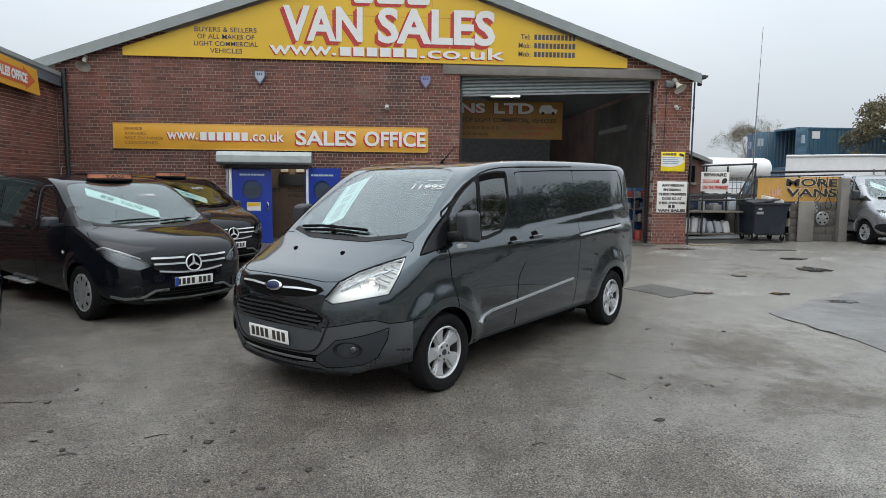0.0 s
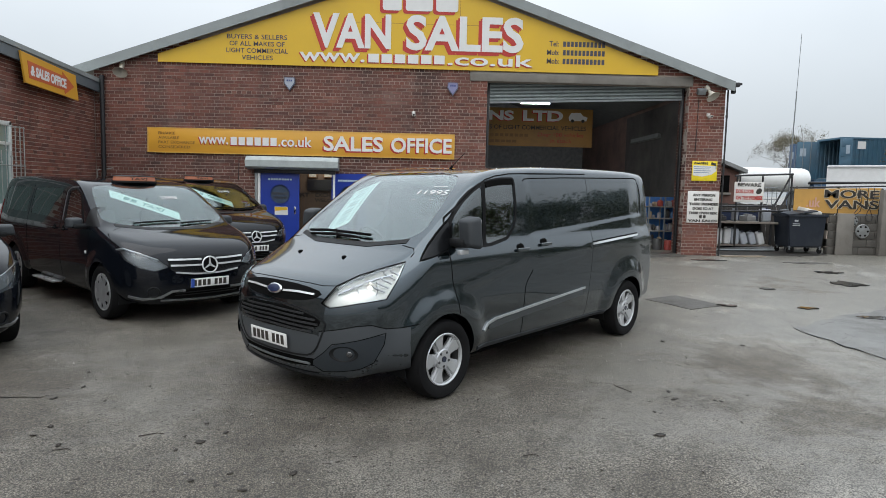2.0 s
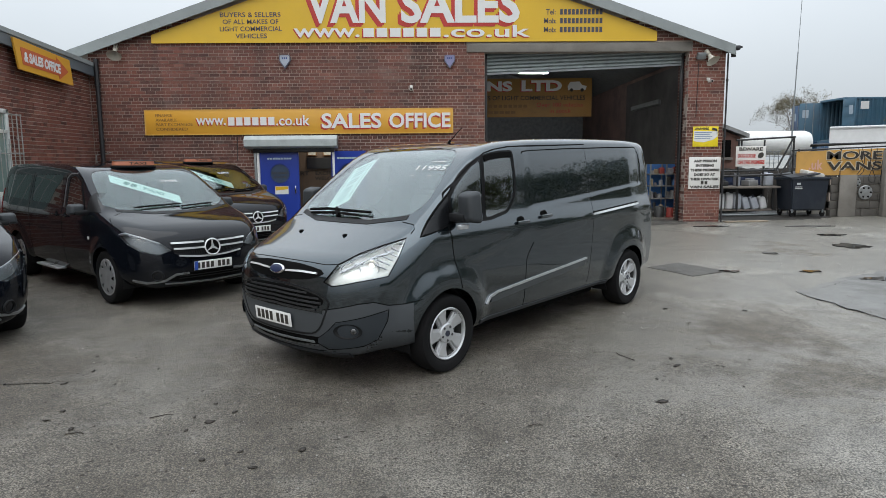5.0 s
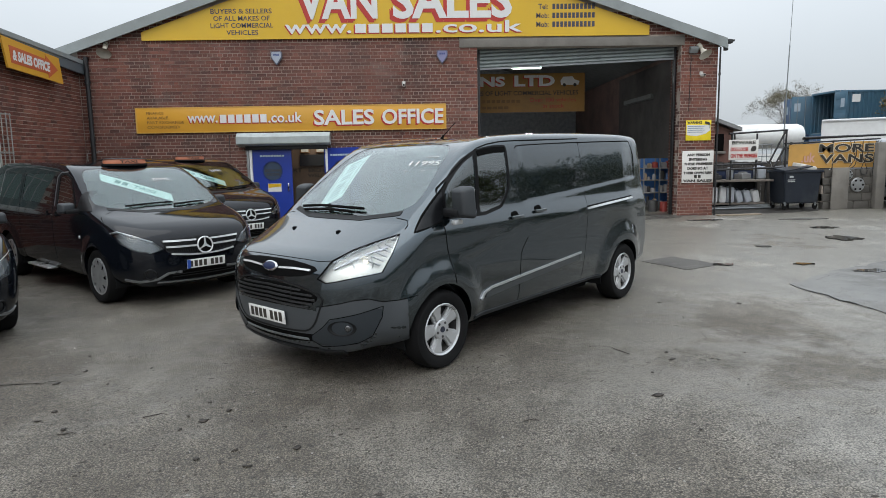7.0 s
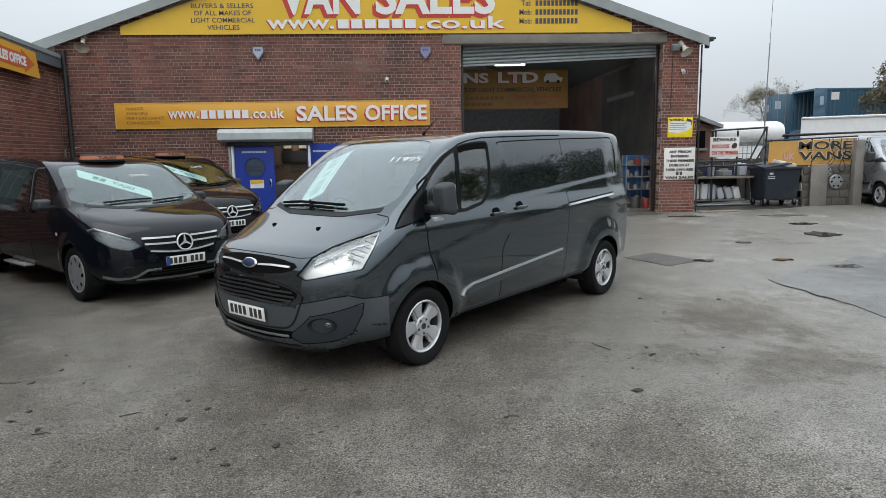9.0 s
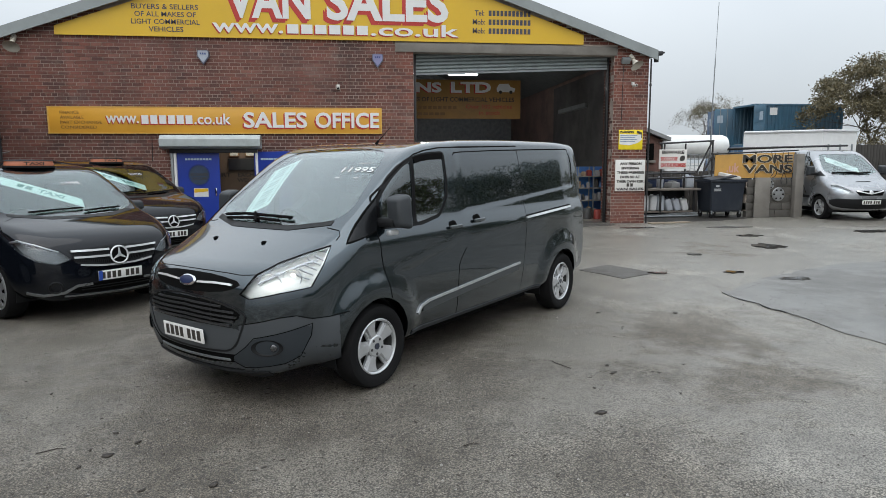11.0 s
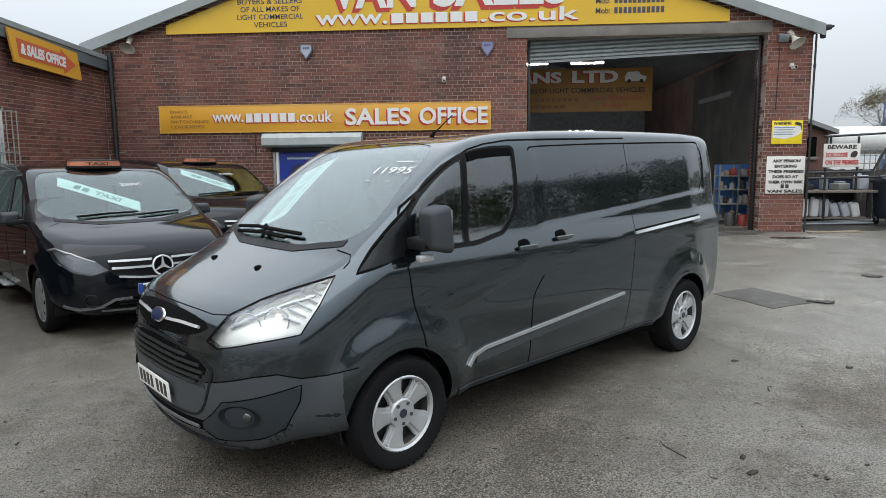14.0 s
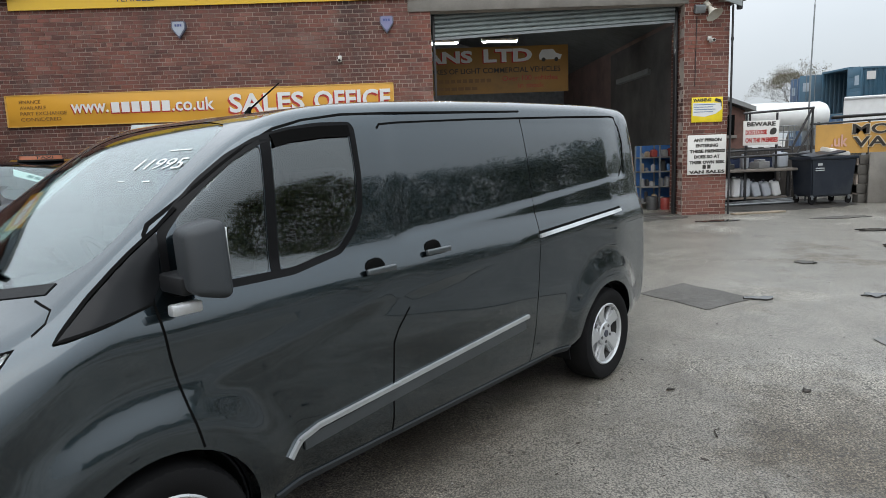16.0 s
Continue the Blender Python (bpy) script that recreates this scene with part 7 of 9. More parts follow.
BARS = mat("bar_grey", (0.34, 0.35, 0.34), 0.5, metal=0.3, dirt=0.4, dirt_col=(0.2, 0.11, 0.06))
for k, z in enumerate((1.05, 2.06, 2.84)):
    bm = bmesh.new()
    rod(bm, (LEFT_X + 0.13, 9.6, z), (LEFT_X + 0.13, 12.56, z), 0.011, 8)
    part("rail", bm, BARS, gr)
for k in range(19):
    y = 9.7 + 0.15 * k
    bm = bmesh.new()
    rod(bm, (LEFT_X + 0.13, y, 1.0), (LEFT_X + 0.13, y, 2.84 if k % 2 else 2.35), 0.009, 8)
    bmesh.ops.create_uvsphere(bm, u_segments=8, v_segments=6, radius=0.022, matrix=Matrix.Translation((LEFT_X + 0.13, y, 2.35 - 0.12 * (k % 3))))
    part("bar", bm, BARS, gr)
for y in (12.40, 12.53):
    bm = bmesh.new()
    rod(bm, (LEFT_X + 0.13, y, 1.0), (LEFT_X + 0.13, y, 2.86), 0.012, 8)
    rod(bm, (LEFT_X, y, 2.06), (LEFT_X + 0.13, y, 2.06), 0.012, 8)
    part("bar", bm, BARS, gr)
t = thing("cable", pose(0, 0, 0), "bent grey conduit at the wall corner", "cable")
bm = bmesh.new()
rod(bm, (-8.16, FACE_Y - 0.06, 1.2), (-8.16, FACE_Y - 0.06, 2.08), 0.012, 8)
rod(bm, (-8.16, FACE_Y - 0.06, 2.08), (-7.80, FACE_Y - 0.02, 2.14), 0.012, 8)
part("lead", bm, BARS, t)

# ---------------------------------------------------------------- workshop interior
bm = bmesh.new()
box(bm, 1.14, 7.62, FACE_Y + 0.0, 30.0, 0.0, 0.214)
tagged(finish("workshop_floor", bm, ASPHALT_DARK, smooth=0), "dark oily workshop floor", "floor", kind="structure")
t = thing("workshop_sign", pose(0, 0, 0), "amber banner hanging in the dark workshop, indoor shade put into its colour", "sign")
WY = 18.7
# sign amber darkened: the workshop's shade is put into the colour
AMBER_SHADED = mat("shaded_amber", (0.34, 0.175, 0.04), 0.5, var=0.15, scale=1.5, dirt=0.4)
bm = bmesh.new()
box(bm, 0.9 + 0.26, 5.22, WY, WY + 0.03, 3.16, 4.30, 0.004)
part("board", bm, AMBER_SHADED, t)


def sign_in(body, x0, x1, z0, z1, material, bold=0.02, dy=0.006):
    for bm in words(text_bm(body, x1 - x0, z1 - z0, 0.004, bold), facing((x0 + x1) / 2, WY - dy, (z0 + z1) / 2)):
        part("lettering", bm, material, t)


sign_in("VANS", 1.17, 2.78, 3.90, 4.20, RED, 0.05)
sign_in("LTD", 3.06, 4.28, 3.90, 4.22, RED, 0.05)
sign_in("VANS", 1.20, 2.81, 3.92, 4.22, WHITE, 0.04, 0.012)
sign_in("LTD", 3.09, 4.31, 3.92, 4.24, WHITE, 0.04, 0.012)
sign_in("ALL MAKES OF LIGHT COMMERCIAL VEHICLES", 1.25, 5.02, 3.66, 3.79, INK, 0.01)
sign_in("Over 100 vehicles", 3.55, 4.95, 3.46, 3.58, RED, 0.0)
sign_in("in stock", 3.95, 4.60, 3.28, 3.40, RED, 0.0)
for k in range(9):
    bm = bmesh.new()
    box(bm, 1.95 + 0.15 * k, 2.06 + 0.15 * k, WY - 0.006, WY - 0.002, 3.44, 3.53)
    part("number_bar", bm, BROWN, t)
for k in range(7):
    bm = bmesh.new()
    box(bm, 1.75 + 0.17 * k, 1.89 + 0.17 * k, WY - 0.006, WY - 0.002, 3.26, 3.34)
    part("name_bar", bm, BROWN, t)
bm = bmesh.new()
slab(bm, [(4.50, 3.95), (5.02, 3.95), (5.06, 4.06), (4.92, 4.10), (4.84, 4.20), (4.56, 4.19), (4.48, 4.06)], WY - 0.008, WY - 0.003, lambda u, v, d: Vector((u, d, v)))
vs = part("van_picture", bm, WHITE, t, "small white van outline")
for x in (4.60, 4.92):
    bm = bmesh.new()
    rod(bm, (x, WY - 0.012, 3.95), (x, WY - 0.006, 3.95), 0.05, 14)
    part("van_picture_wheel", bm, INK, vs)
for x in (2.1, 3.7):
    f = thing("strip_lamp", pose(x, 20.2, 4.70), "white fluorescent strip lamp under the workshop roof", "lamp", "workshop lamps")
    bm = bmesh.new()
    box(bm, -0.5, 0.5, -0.09, 0.09, -0.02, 0.04, 0.01)
    part("tray", bm, WHITE, f)
    bm = bmesh.new()
    rod(bm, (-0.46, 0, -0.045), (0.46, 0, -0.045), 0.02, 10)
    part("tube", bm, mat("lit_tube", (0.92, 0.97, 1.0), 0.4, emit=190.0), f)
    bm = bmesh.new()
    rod(bm, (-0.3, 0, 0.03), (-0.3, 0, 1.4), 0.006, 6)
    rod(bm, (0.3, 0, 0.03), (0.3, 0, 1.4), 0.006, 6)
    part("hanger", bm, STEEL, f)

# blue rack of parts inside the door
rk = thing("parts_rack", pose(6.62, 17.35, 0.214), "blue metal shelving crowded with parts and cans", "shelving")
RACK = mat("rack_blue", (0.05, 0.16, 0.42), 0.45, dirt=0.3)
for x in (0.0, 0.46, 0.92):
    for y in (0.0, 0.38):
        bm = bmesh.new()
        box(bm, x - 0.018, x + 0.018, y - 0.018, y + 0.018, 0.0, 1.50, 0.003)
        part("post", bm, STEEL, rk)
for k, z in enumerate((0.12, 0.50, 0.86, 1.20)):
    for x in (0.02, 0.48):
        bm = bmesh.new()
        box(bm, x, x + 0.42, -0.01, 0.39, z, z + 0.03, 0.004)
        part("shelf", bm, mat("shelf_grey", (0.22, 0.22, 0.21), 0.6, dirt=0.5), rk)
for x in (0.02, 0.48):
    bm = bmesh.new()
    box(bm, x, x + 0.42, 0.375, 0.39, 0.15, 1.50)
    part("back_panel", bm, RACK, rk, "blue back panel")
rr = random.Random(4)
CANS = [mat("can_" + n, c, 0.5, dirt=0.3) for n, c in (("white", (0.6, 0.6, 0.58)), ("grey", (0.3, 0.3, 0.3)), ("tan", (0.34, 0.26, 0.17)), ("blue", (0.10, 0.22, 0.45)), ("dark", (0.05, 0.05, 0.05)), ("red", (0.28, 0.04, 0.03)))]
for k, z in enumerate((0.15, 0.53, 0.89, 1.23)):
    x = 0.05
    while x < 0.86:
        if abs(x - 0.46) < 0.07:
            x += 0.1
        w, h = rr.uniform(0.05, 0.15), rr.uniform(0.07, 0.24 if k < 3 else 0.20)
        bm = bmesh.new()
        nm, ct = "spare_part", "part"
        if rr.random() < 0.45:
            nm, ct = "can", "can"
            rod(bm, (0, 0, 0), (0, 0, h), w / 2, 14)
            rod(bm, (0, 0, h), (0, 0, h + 0.02), w / 4, 10)
        else:
            box(bm, -w / 2, w / 2, -0.08, 0.08, 0, h, 0.012)
            box(bm, -w / 3, w / 3, -0.05, 0.05, h, h + 0.02, 0.004)
        ob = finish(nm, bm, CANS[rr.randrange(len(CANS))])
        ob.matrix_basis = pose(6.62 + x + w / 2, 17.35 + rr.uniform(0.1, 0.25), 0.214 + z, 0, 0, rr.uniform(-12, 12))
        tagged(ob, "grimy workshop %s standing on the blue rack" % ct, ct, "clutter on the rack")
        x += w + rr.uniform(0.01, 0.05)
for x, y, h, r, c in ((6.80, 17.05, 0.30, 0.13, 4), (7.10, 17.0, 0.26, 0.12, 5), (7.34, 17.1, 0.34, 0.10, 4)):
    bm = bmesh.new()
    lathe(bm, [(0, 0), (r, 0), (r, h), (r * 0.9, h + 0.02), (0, h + 0.02)], 20, axis="Z")
    ob = finish("oil_drum", bm, CANS[c])
    ob.matrix_basis = pose(x, y, 0.214)
    tagged(ob, "small dark oil drum on the workshop floor", "drum", "workshop drums")

# ---------------------------------------------------------------- yard to the right of the building
def gz(y):
    return g(y)


def thing_mesh(name, bm, material, m, label, category, group=""):
    ob = finish(name, bm, material)
    ob.matrix_basis = m
    return tagged(ob, label, category, group)


# four-wheeled bin
bn = thing("wheelie_bin", pose(10.80, 16.95, gz(16.95), 0, 0, 4) @ Matrix.Diagonal((0.82, 0.82, 1.04, 1)), "dark blue four-wheeled trade bin with its lid ajar", "bin")
BINM = mat("bin_navy", (0.011, 0.016, 0.026), 0.45, var=0.15, scale=3, dirt=0.25, dirt_col=(0.09, 0.09, 0.085))
bm = bmesh.new()
for z0, z1, a, b in ((0.17, 1.02, 0.88, 1.0),):
    vs = [bm.verts.new((sx * 0.68 * k, sy * 0.46 * k, z)) for z, k in ((z0, a), (z1, b)) for sx, sy in ((-1, -1), (1, -1), (1, 1), (-1, 1))]
    for q in ((0, 3, 2, 1), (4, 5, 6, 7), (0, 1, 5, 4), (1, 2, 6, 5), (2, 3, 7, 6), (3, 0, 4, 7)):
        bm.faces.new([vs[i] for i in q])
bmesh.ops.bevel(bm, geom=bm.edges[:], offset=0.035, segments=3, affect="EDGES")
part("body", bm, BINM, bn)
bm = bmesh.new()
box(bm, -0.72, 0.72, -0.50, 0.50, 0.985, 1.06, 0.025)
part("rim", bm, BINM, bn)
bm = bmesh.new()
box(bm, -0.71, 0.30, -0.02, 0.98, 0.0, 0.035, 0.015, pose(0, -0.49, 1.10, 4, -6, 0))
part("lid", bm, BINM, bn)
for sx in (-0.55, 0.55):
    for sy in (-0.34, 0.34):
        bm = bmesh.new()
        rod(bm, (sx, sy - 0.022, 0.085), (sx, sy + 0.022, 0.085), 0.085, 18)
        w = part("castor", bm, RUBBER, bn)
        bm = bmesh.new()
        box(bm, sx - 0.03, sx + 0.03, sy - 0.04, sy + 0.04, 0.10, 0.22, 0.01)
        part("fork", bm, STEEL, w)
for k, (w, z) in enumerate(((0.13, 0.86), (0.26, 0.79), (0.26, 0.745))):
    bm = bmesh.new()
    box(bm, -0.42 - w / 2, -0.42 + w / 2, -0.462, -0.455, z, z + (0.05 if k == 0 else 0.022), 0.0)
    part("print_bar", bm, mat("bin_print", (0.42, 0.43, 0.43), 0.6), bn)
for x, sx in ((0.15, 0.42),):
    bm = bmesh.new()
    box(bm, -0.35, 0.40, -0.22, 0.22, 0.0, 0.16, 0.05, pose(0.28, 0.0, 1.05, 6, 8, 10))
    part("waste", bm, mat("waste_white", (0.58, 0.57, 0.54), 0.6, var=0.2), bn, "white waste sack under the lid")

# bench with containers
be = thing("work_bench", pose(9.2, 17.5, gz(17.5)), "rusty steel bench with shelves behind the building", "bench")
for nm, b, mt in (("top", (-1.15, 1.0, -0.56, 0.4, 0.78, 0.84), mat("bench_board", (0.16, 0.14, 0.12), 0.8, dirt=0.5)), ("shelf", (-1.15, 1.0, -0.28, 0.4, 0.12, 0.17), mat("bench_board", (0.16, 0.14, 0.12)))):
    bm = bmesh.new()
    box(bm, *b, 0.01)
    part(nm, bm, mt, be)
for x in (-1.1, -0.1, 0.95):
    for y in (-0.25, 0.35):
        bm = bmesh.new()
        box(bm, x - 0.03, x + 0.03, y - 0.03, y + 0.03, 0.0, 0.78, 0.005)
        part("leg", bm, PIPE, be)
bm = bmesh.new()
box(bm, -1.15, 1.0, 0.37, 0.40, 0.02, 0.78, 0.005)
part("back_board", bm, PIPE, be, "black back board of the bench")
JUG = mat("jug_white", (0.66, 0.67, 0.68), 0.45, var=0.08, dirt=0.2)
JUGB = mat("jug_grey", (0.42, 0.45, 0.50), 0.45, var=0.1, dirt=0.2)


def jug(x, y, z, h, w, tilt, material, label):
    t = thing("plastic_jug", pose(x, y, z, 0, tilt, 0), label, "container", "plastic containers")
    bm = bmesh.new()
    box(bm, -w / 2, w / 2, -w * 0.6, w * 0.6, 0, h, 0.05, None, 3)
    part("body", bm, material, t)
    bm = bmesh.new()
    rod(bm, (w * 0.2, 0, h - 0.01), (w * 0.2, 0, h + 0.05), 0.035, 12)
    part("cap", bm, mat("cap_dark", (0.06, 0.06, 0.07), 0.5), t)
    bm = bmesh.new()
    box(bm, -w * 0.42, w * 0.05, -0.02, 0.02, h - 0.03, h + 0.035, 0.012)
    part("handle", bm, material, t)


for k, (x, h, w, tl, m_) in enumerate(((8.37, 0.46, 0.24, -6, JUG), (8.66, 0.46, 0.21, 0, JUG), (8.91, 0.46, 0.20, 2, JUG), (9.14, 0.45, 0.22, 0, JUGB), (9.45, 0.36, 0.20, -18, JUGB), (9.70, 0.36, 0.20, -18, JUGB), (9.93, 0.36, 0.20, -14, JUG))):
    jug(x, 17.38, gz(17.5) + 0.17, h, w, tl, m_, "white plastic jerrycan on the bench shelf" if m_ is JUG else "greyish plastic container leaning on the bench shelf")
jug(9.12, 17.35, gz(17.5) + 0.84, 0.32, 0.16, 0, JUGB, "pale blue plastic bottle on the bench")
jug(10.02, 17.40, gz(17.5) + 0.84, 0.36, 0.26, 0, JUGB, "grey plastic canister on the bench")
for k, (x, c, w) in enumerate(((8.45, 0, 0.30), (8.75, 4, 0.22), (9.55, 1, 0.35))):
    bm = bmesh.new()
    box(bm, -w / 2, w / 2, -0.15, 0.15, 0, 0.10 + 0.03 * k, 0.02)
    box(bm, -w / 4, w / 4, -0.10, 0.10, 0.10, 0.15 + 0.03 * k, 0.02)
    thing_mesh("scrap_part", bm, CANS[c], pose(x, 17.45, gz(17.5) + 0.84, 0, 0, 10 * k), "odd scrap part lying on the bench", "scrap", "scrap on the bench")
# blue tray and yellow strap above the bench
bm = bmesh.new()
box(bm, -0.95, 0.75, -0.02, 0.02, 0.0, 0.26, 0.01)
thing_mesh("blue_board", bm, mat("board_navy", (0.02, 0.035, 0.09), 0.5, dirt=0.3), pose(9.35, 17.82, gz(17.5) + 0.84), "dark blue board standing on the bench", "board")
bm = bmesh.new()
box(bm, -0.95, 0.75, -0.03, 0.01, 0.0, 0.035, 0.006)
thing_mesh("yellow_strip", bm, mat("strip_yellow", (0.45, 0.38, 0.06), 0.5, dirt=0.3), pose(9.35, 17.80, gz(17.5) + 1.10), "yellow edging strip along the board", "strip")
# boards added to block the bright horizon behind the bench
sc = thing("timber_screen", pose(0, 0, 0), "dark weathered board screen added to close the bright gap behind the bench", "screen")
for k in range(32):
    bm = bmesh.new()
    x = 8.0 + 0.152 * k
    box(bm, x, x + 0.146, 18.62 + 0.012 * (k % 2), 18.645 + 0.012 * (k % 2), gz(18.6), gz(18.6) + 1.30 + 0.03 * ((k * 7) % 5) / 5, 0.004)
    part("board", bm, mat("screen_dark", (0.045, 0.040, 0.036), 0.85, var=0.3, scale=3, dirt=0.4), sc)
for z in (0.35, 1.05):
    bm = bmesh.new()
    box(bm, 7.95, 12.9, 18.66, 18.72, gz(18.6) + z, gz(18.6) + z + 0.09, 0.005)
    part("rail", bm, PIPE, sc)
# tyre by the pillar, planks and pipes on the ground
ty = thing("old_tyre", pose(8.18, 16.55, gz(16.5) + 0.98, 0, 0, 78), "old tyre hung against the pillar side", "tyre")
bm = bmesh.new()
lathe(bm, [(0.20, -0.08), (0.27, -0.10), (0.32, -0.08), (0.33, 0.0), (0.32, 0.08), (0.27, 0.10), (0.20, 0.08), (0.21, 0.0)], 36, closed=True)
part("tread", bm, RUBBER, ty)
bm = bmesh.new()
rod(bm, (0, 0, 0.20), (0, 0.15, 0.25), 0.012, 8)
part("hook", bm, STEEL, ty)
for k in range(6):
    bm = bmesh.new()
    rod(bm, (-0.95, 0, 0.04), (0.95, 0.12 - 0.05 * k, 0.05 + 0.015 * k), 0.028, 8)
    thing_mesh("scrap_pipe", bm, PIPE if k % 2 else STEEL, pose(9.25, 16.95 + 0.07 * k, gz(16.9)), "dark scrap pipe lying on the ground", "pipe", "scrap pipes")
bm = bmesh.new()
box(bm, -0.6, 0.6, -0.09, 0.09, 0, 0.035, 0.006)
thing_mesh("plank", bm, mat("old_timber", (0.24, 0.20, 0.15), 0.85, var=0.25, scale=4), pose(8.55, 15.55, gz(15.5), 0, 0, 8), "weathered plank lying by the pillar", "plank")

# steel frame with the dog sign
fr = thing("steel_frame", pose(0, 0, 0), "black steel tube frame standing on the bench side", "frame")
FZ = gz(17)
for a, b in (((8.97, 17.0, FZ + 0.84), (8.97, 17.0, 2.36)), ((9.72, 17.05, FZ + 0.84), (9.72, 17.05, 2.36)), ((10.53, 17.0, FZ), (10.53, 17.0, 2.46)), ((8.9, 17.0, 2.36), (10.56, 17.0, 2.44)), ((8.4, 17.0, 1.36), (10.53, 17.0, 1.40)), ((8.4, 17.0, 1.50), (10.0, 17.0, 1.52)), ((10.5, 17.0, 2.4), (10.05, 17.0, 1.5)), ((9.05, 17.0, 2.36), (9.05, 17.0, 2.1)), ((10.53, 17.0, 2.0), (10.2, 17.0, 1.4)), ((8.40, 17.0, FZ + 0.84), (8.40, 17.0, 1.5))):
    bm = bmesh.new()
    rod(bm, a, b, 0.026, 8)
    part("tube", bm, PIPE, fr)
bm = bmesh.new()
for k in range(4):
    rod(bm, (9.86 + 0.13 * k, 17.25, 1.5), (9.86 + 0.13 * k, 17.25, 2.05), 0.010, 6)
for z in (1.72, 1.9, 2.05):
    rod(bm, (9.82, 17.25, z), (10.3, 17.25, z), 0.010, 6)
part("mesh_guard", bm, STEEL, fr, "small wire guard")
dg = thing("dog_sign", pose(0, 0, 0), "white board warning of a loose dog", "sign")
bm = bmesh.new()
box(bm, 8.87, 9.71, 16.93, 16.955, 1.63, 2.19, 0.003)
part("board", bm, MATS["board_white"], dg)
for txt, x0, x1, z0, z1, mt in (("BEWARE", 8.95, 9.62, 2.06, 2.16, INK), ("DOG LOOSE", 8.92, 9.42, 1.87, 1.98, RED), ("ON THE PREMISES", 8.92, 9.68, 1.69, 1.80, RED)):
    for bm in words(text_bm(txt, x1 - x0, z1 - z0, 0.004, 0.04), facing((x0 + x1) / 2, 16.927, (z0 + z1) / 2)):
        part("lettering", bm, mt, dg)
bm = bmesh.new()
slab(bm, rounded([(9.48, 1.86), (9.62, 1.86), (9.66, 1.97), (9.60, 2.03), (9.50, 1.98)], 1), 16.925, 16.929, lambda u, v, d: Vector((u, d, v)))
part("dog_mark", bm, INK, dg)
po = thing("aerial_mast", pose(10.74, 17.5, gz(17.5)), "tall thin radio mast", "mast")
bm = bmesh.new()
rod(bm, (0, 0, 0), (0, 0, 3.0), 0.022, 8)
rod(bm, (0, 0, 3.0), (0.03, 0, 4.6), 0.016, 8)
rod(bm, (0.03, 0, 4.6), (0.06, 0, 6.2), 0.009, 6)
part("pole", bm, STEEL, po)

# banner on a rail, block wall with wheel trims
bn2 = thing("banner", pose(0, 0, 0), "amber banner reading more vans on a rail", "banner")
bm = bmesh.new()
nx = 24
cols = []
for k in range(nx + 1):
    x = 10.62 + 2.5 * k / nx
    cols.append([bm.verts.new((x, 17.0 + d + 0.006 * math.sin(x * 7), z)) for z, d in ((1.36, 0.0), (2.03 + 0.03 * (x - 10.6), 0.0), (2.03 + 0.03 * (x - 10.6), 0.012), (1.36, 0.012))])
for A, B in zip(cols, cols[1:]):
    for j in range(4):
        bm.faces.new((A[j], A[(j + 1) % 4], B[(j + 1) % 4], B[j]))
bm.faces.new(cols[0])
bm.faces.new(cols[-1][::-1])
bmesh.ops.recalc_face_normals(bm, faces=bm.faces)
part("cloth", bm, mat("banner_amber", (0.50, 0.28, 0.07), 0.6, var=0.12, scale=2, dirt=0.25), bn2)
for txt, x0, x1, z0, z1 in (("MORE", 11.465, 13.075, 1.785, 2.045), ("VANS", 11.485, 13.075, 1.485, 1.755)):
    part("letter_edge", text_bm(txt, x1 - x0, z1 - z0, 0.004, 0.06, facing((x0 + x1) / 2, 16.984, (z0 + z1) / 2)), mat("edge_cream", (0.55, 0.48, 0.36), 0.6), bn2)
for txt, x0, x1, z0, z1, mt, b in (("MORE", 11.48, 13.06, 1.80, 2.03, INK, 0.02), ("VANS", 11.50, 13.06, 1.50, 1.74, INK, 0.02), (".uk", 10.98, 11.38, 1.52, 1.80, mat("banner_pink", (0.55, 0.32, 0.25), 0.6), 0.02)):
    part("lettering", text_bm(txt, x1 - x0, z1 - z0, 0.006, b, facing((x0 + x1) / 2, 16.978, (z0 + z1) / 2)), mt, bn2)
bm = bmesh.new()
rod(bm, (10.5, 17.02, 2.06), (13.25, 17.02, 2.16), 0.022, 8)
part("rail", bm, PIPE, bn2)
for x in (10.7, 11.9, 13.15):
    bm = bmesh.new()
    rod(bm, (x, 17.03, gz(17)), (x, 17.03, 2.1), 0.03, 8)
    part("post", bm, PIPE, bn2)
bw = thing("block_wall", pose(0, 0, 0), "low concrete block wall with stains", "wall")
rr = random.Random(8)
for row in range(5):
    for k in range(4):
        x0 = 11.45 + 0.44 * k - (0.22 if row % 2 else 0)
        xa, xb = max(11.42, x0), min(12.95, x0 + 0.43)
        if xb - xa > 0.08:
            bm = bmesh.new()
            z0 = gz(16.6) + 0.222 * row
            box(bm, xa, xb, 16.62 + rr.uniform(-0.004, 0.004), 16.82, z0, z0 + 0.212, 0.008)
            part("block", bm, mat("block_stained", (0.085, 0.079, 0.070), 0.85, var=0.3, scale=3, grain=120, bump=0.4, dirt=0.6, dirt_col=(0.04, 0.035, 0.03)), bw)
bm = bmesh.new()
box(bm, 12.81, 13.07, 16.44, 16.61, gz(16), 2.05, 0.02)
part("pier", bm, CONCRETE, bw, "rough concrete end pier")
bm = bmesh.new()
box(bm, 11.42, 12.92, 16.66, 16.78, gz(16.6) + 0.2, gz(16.6) + 1.1)
part("core", bm, MORTAR, bw)
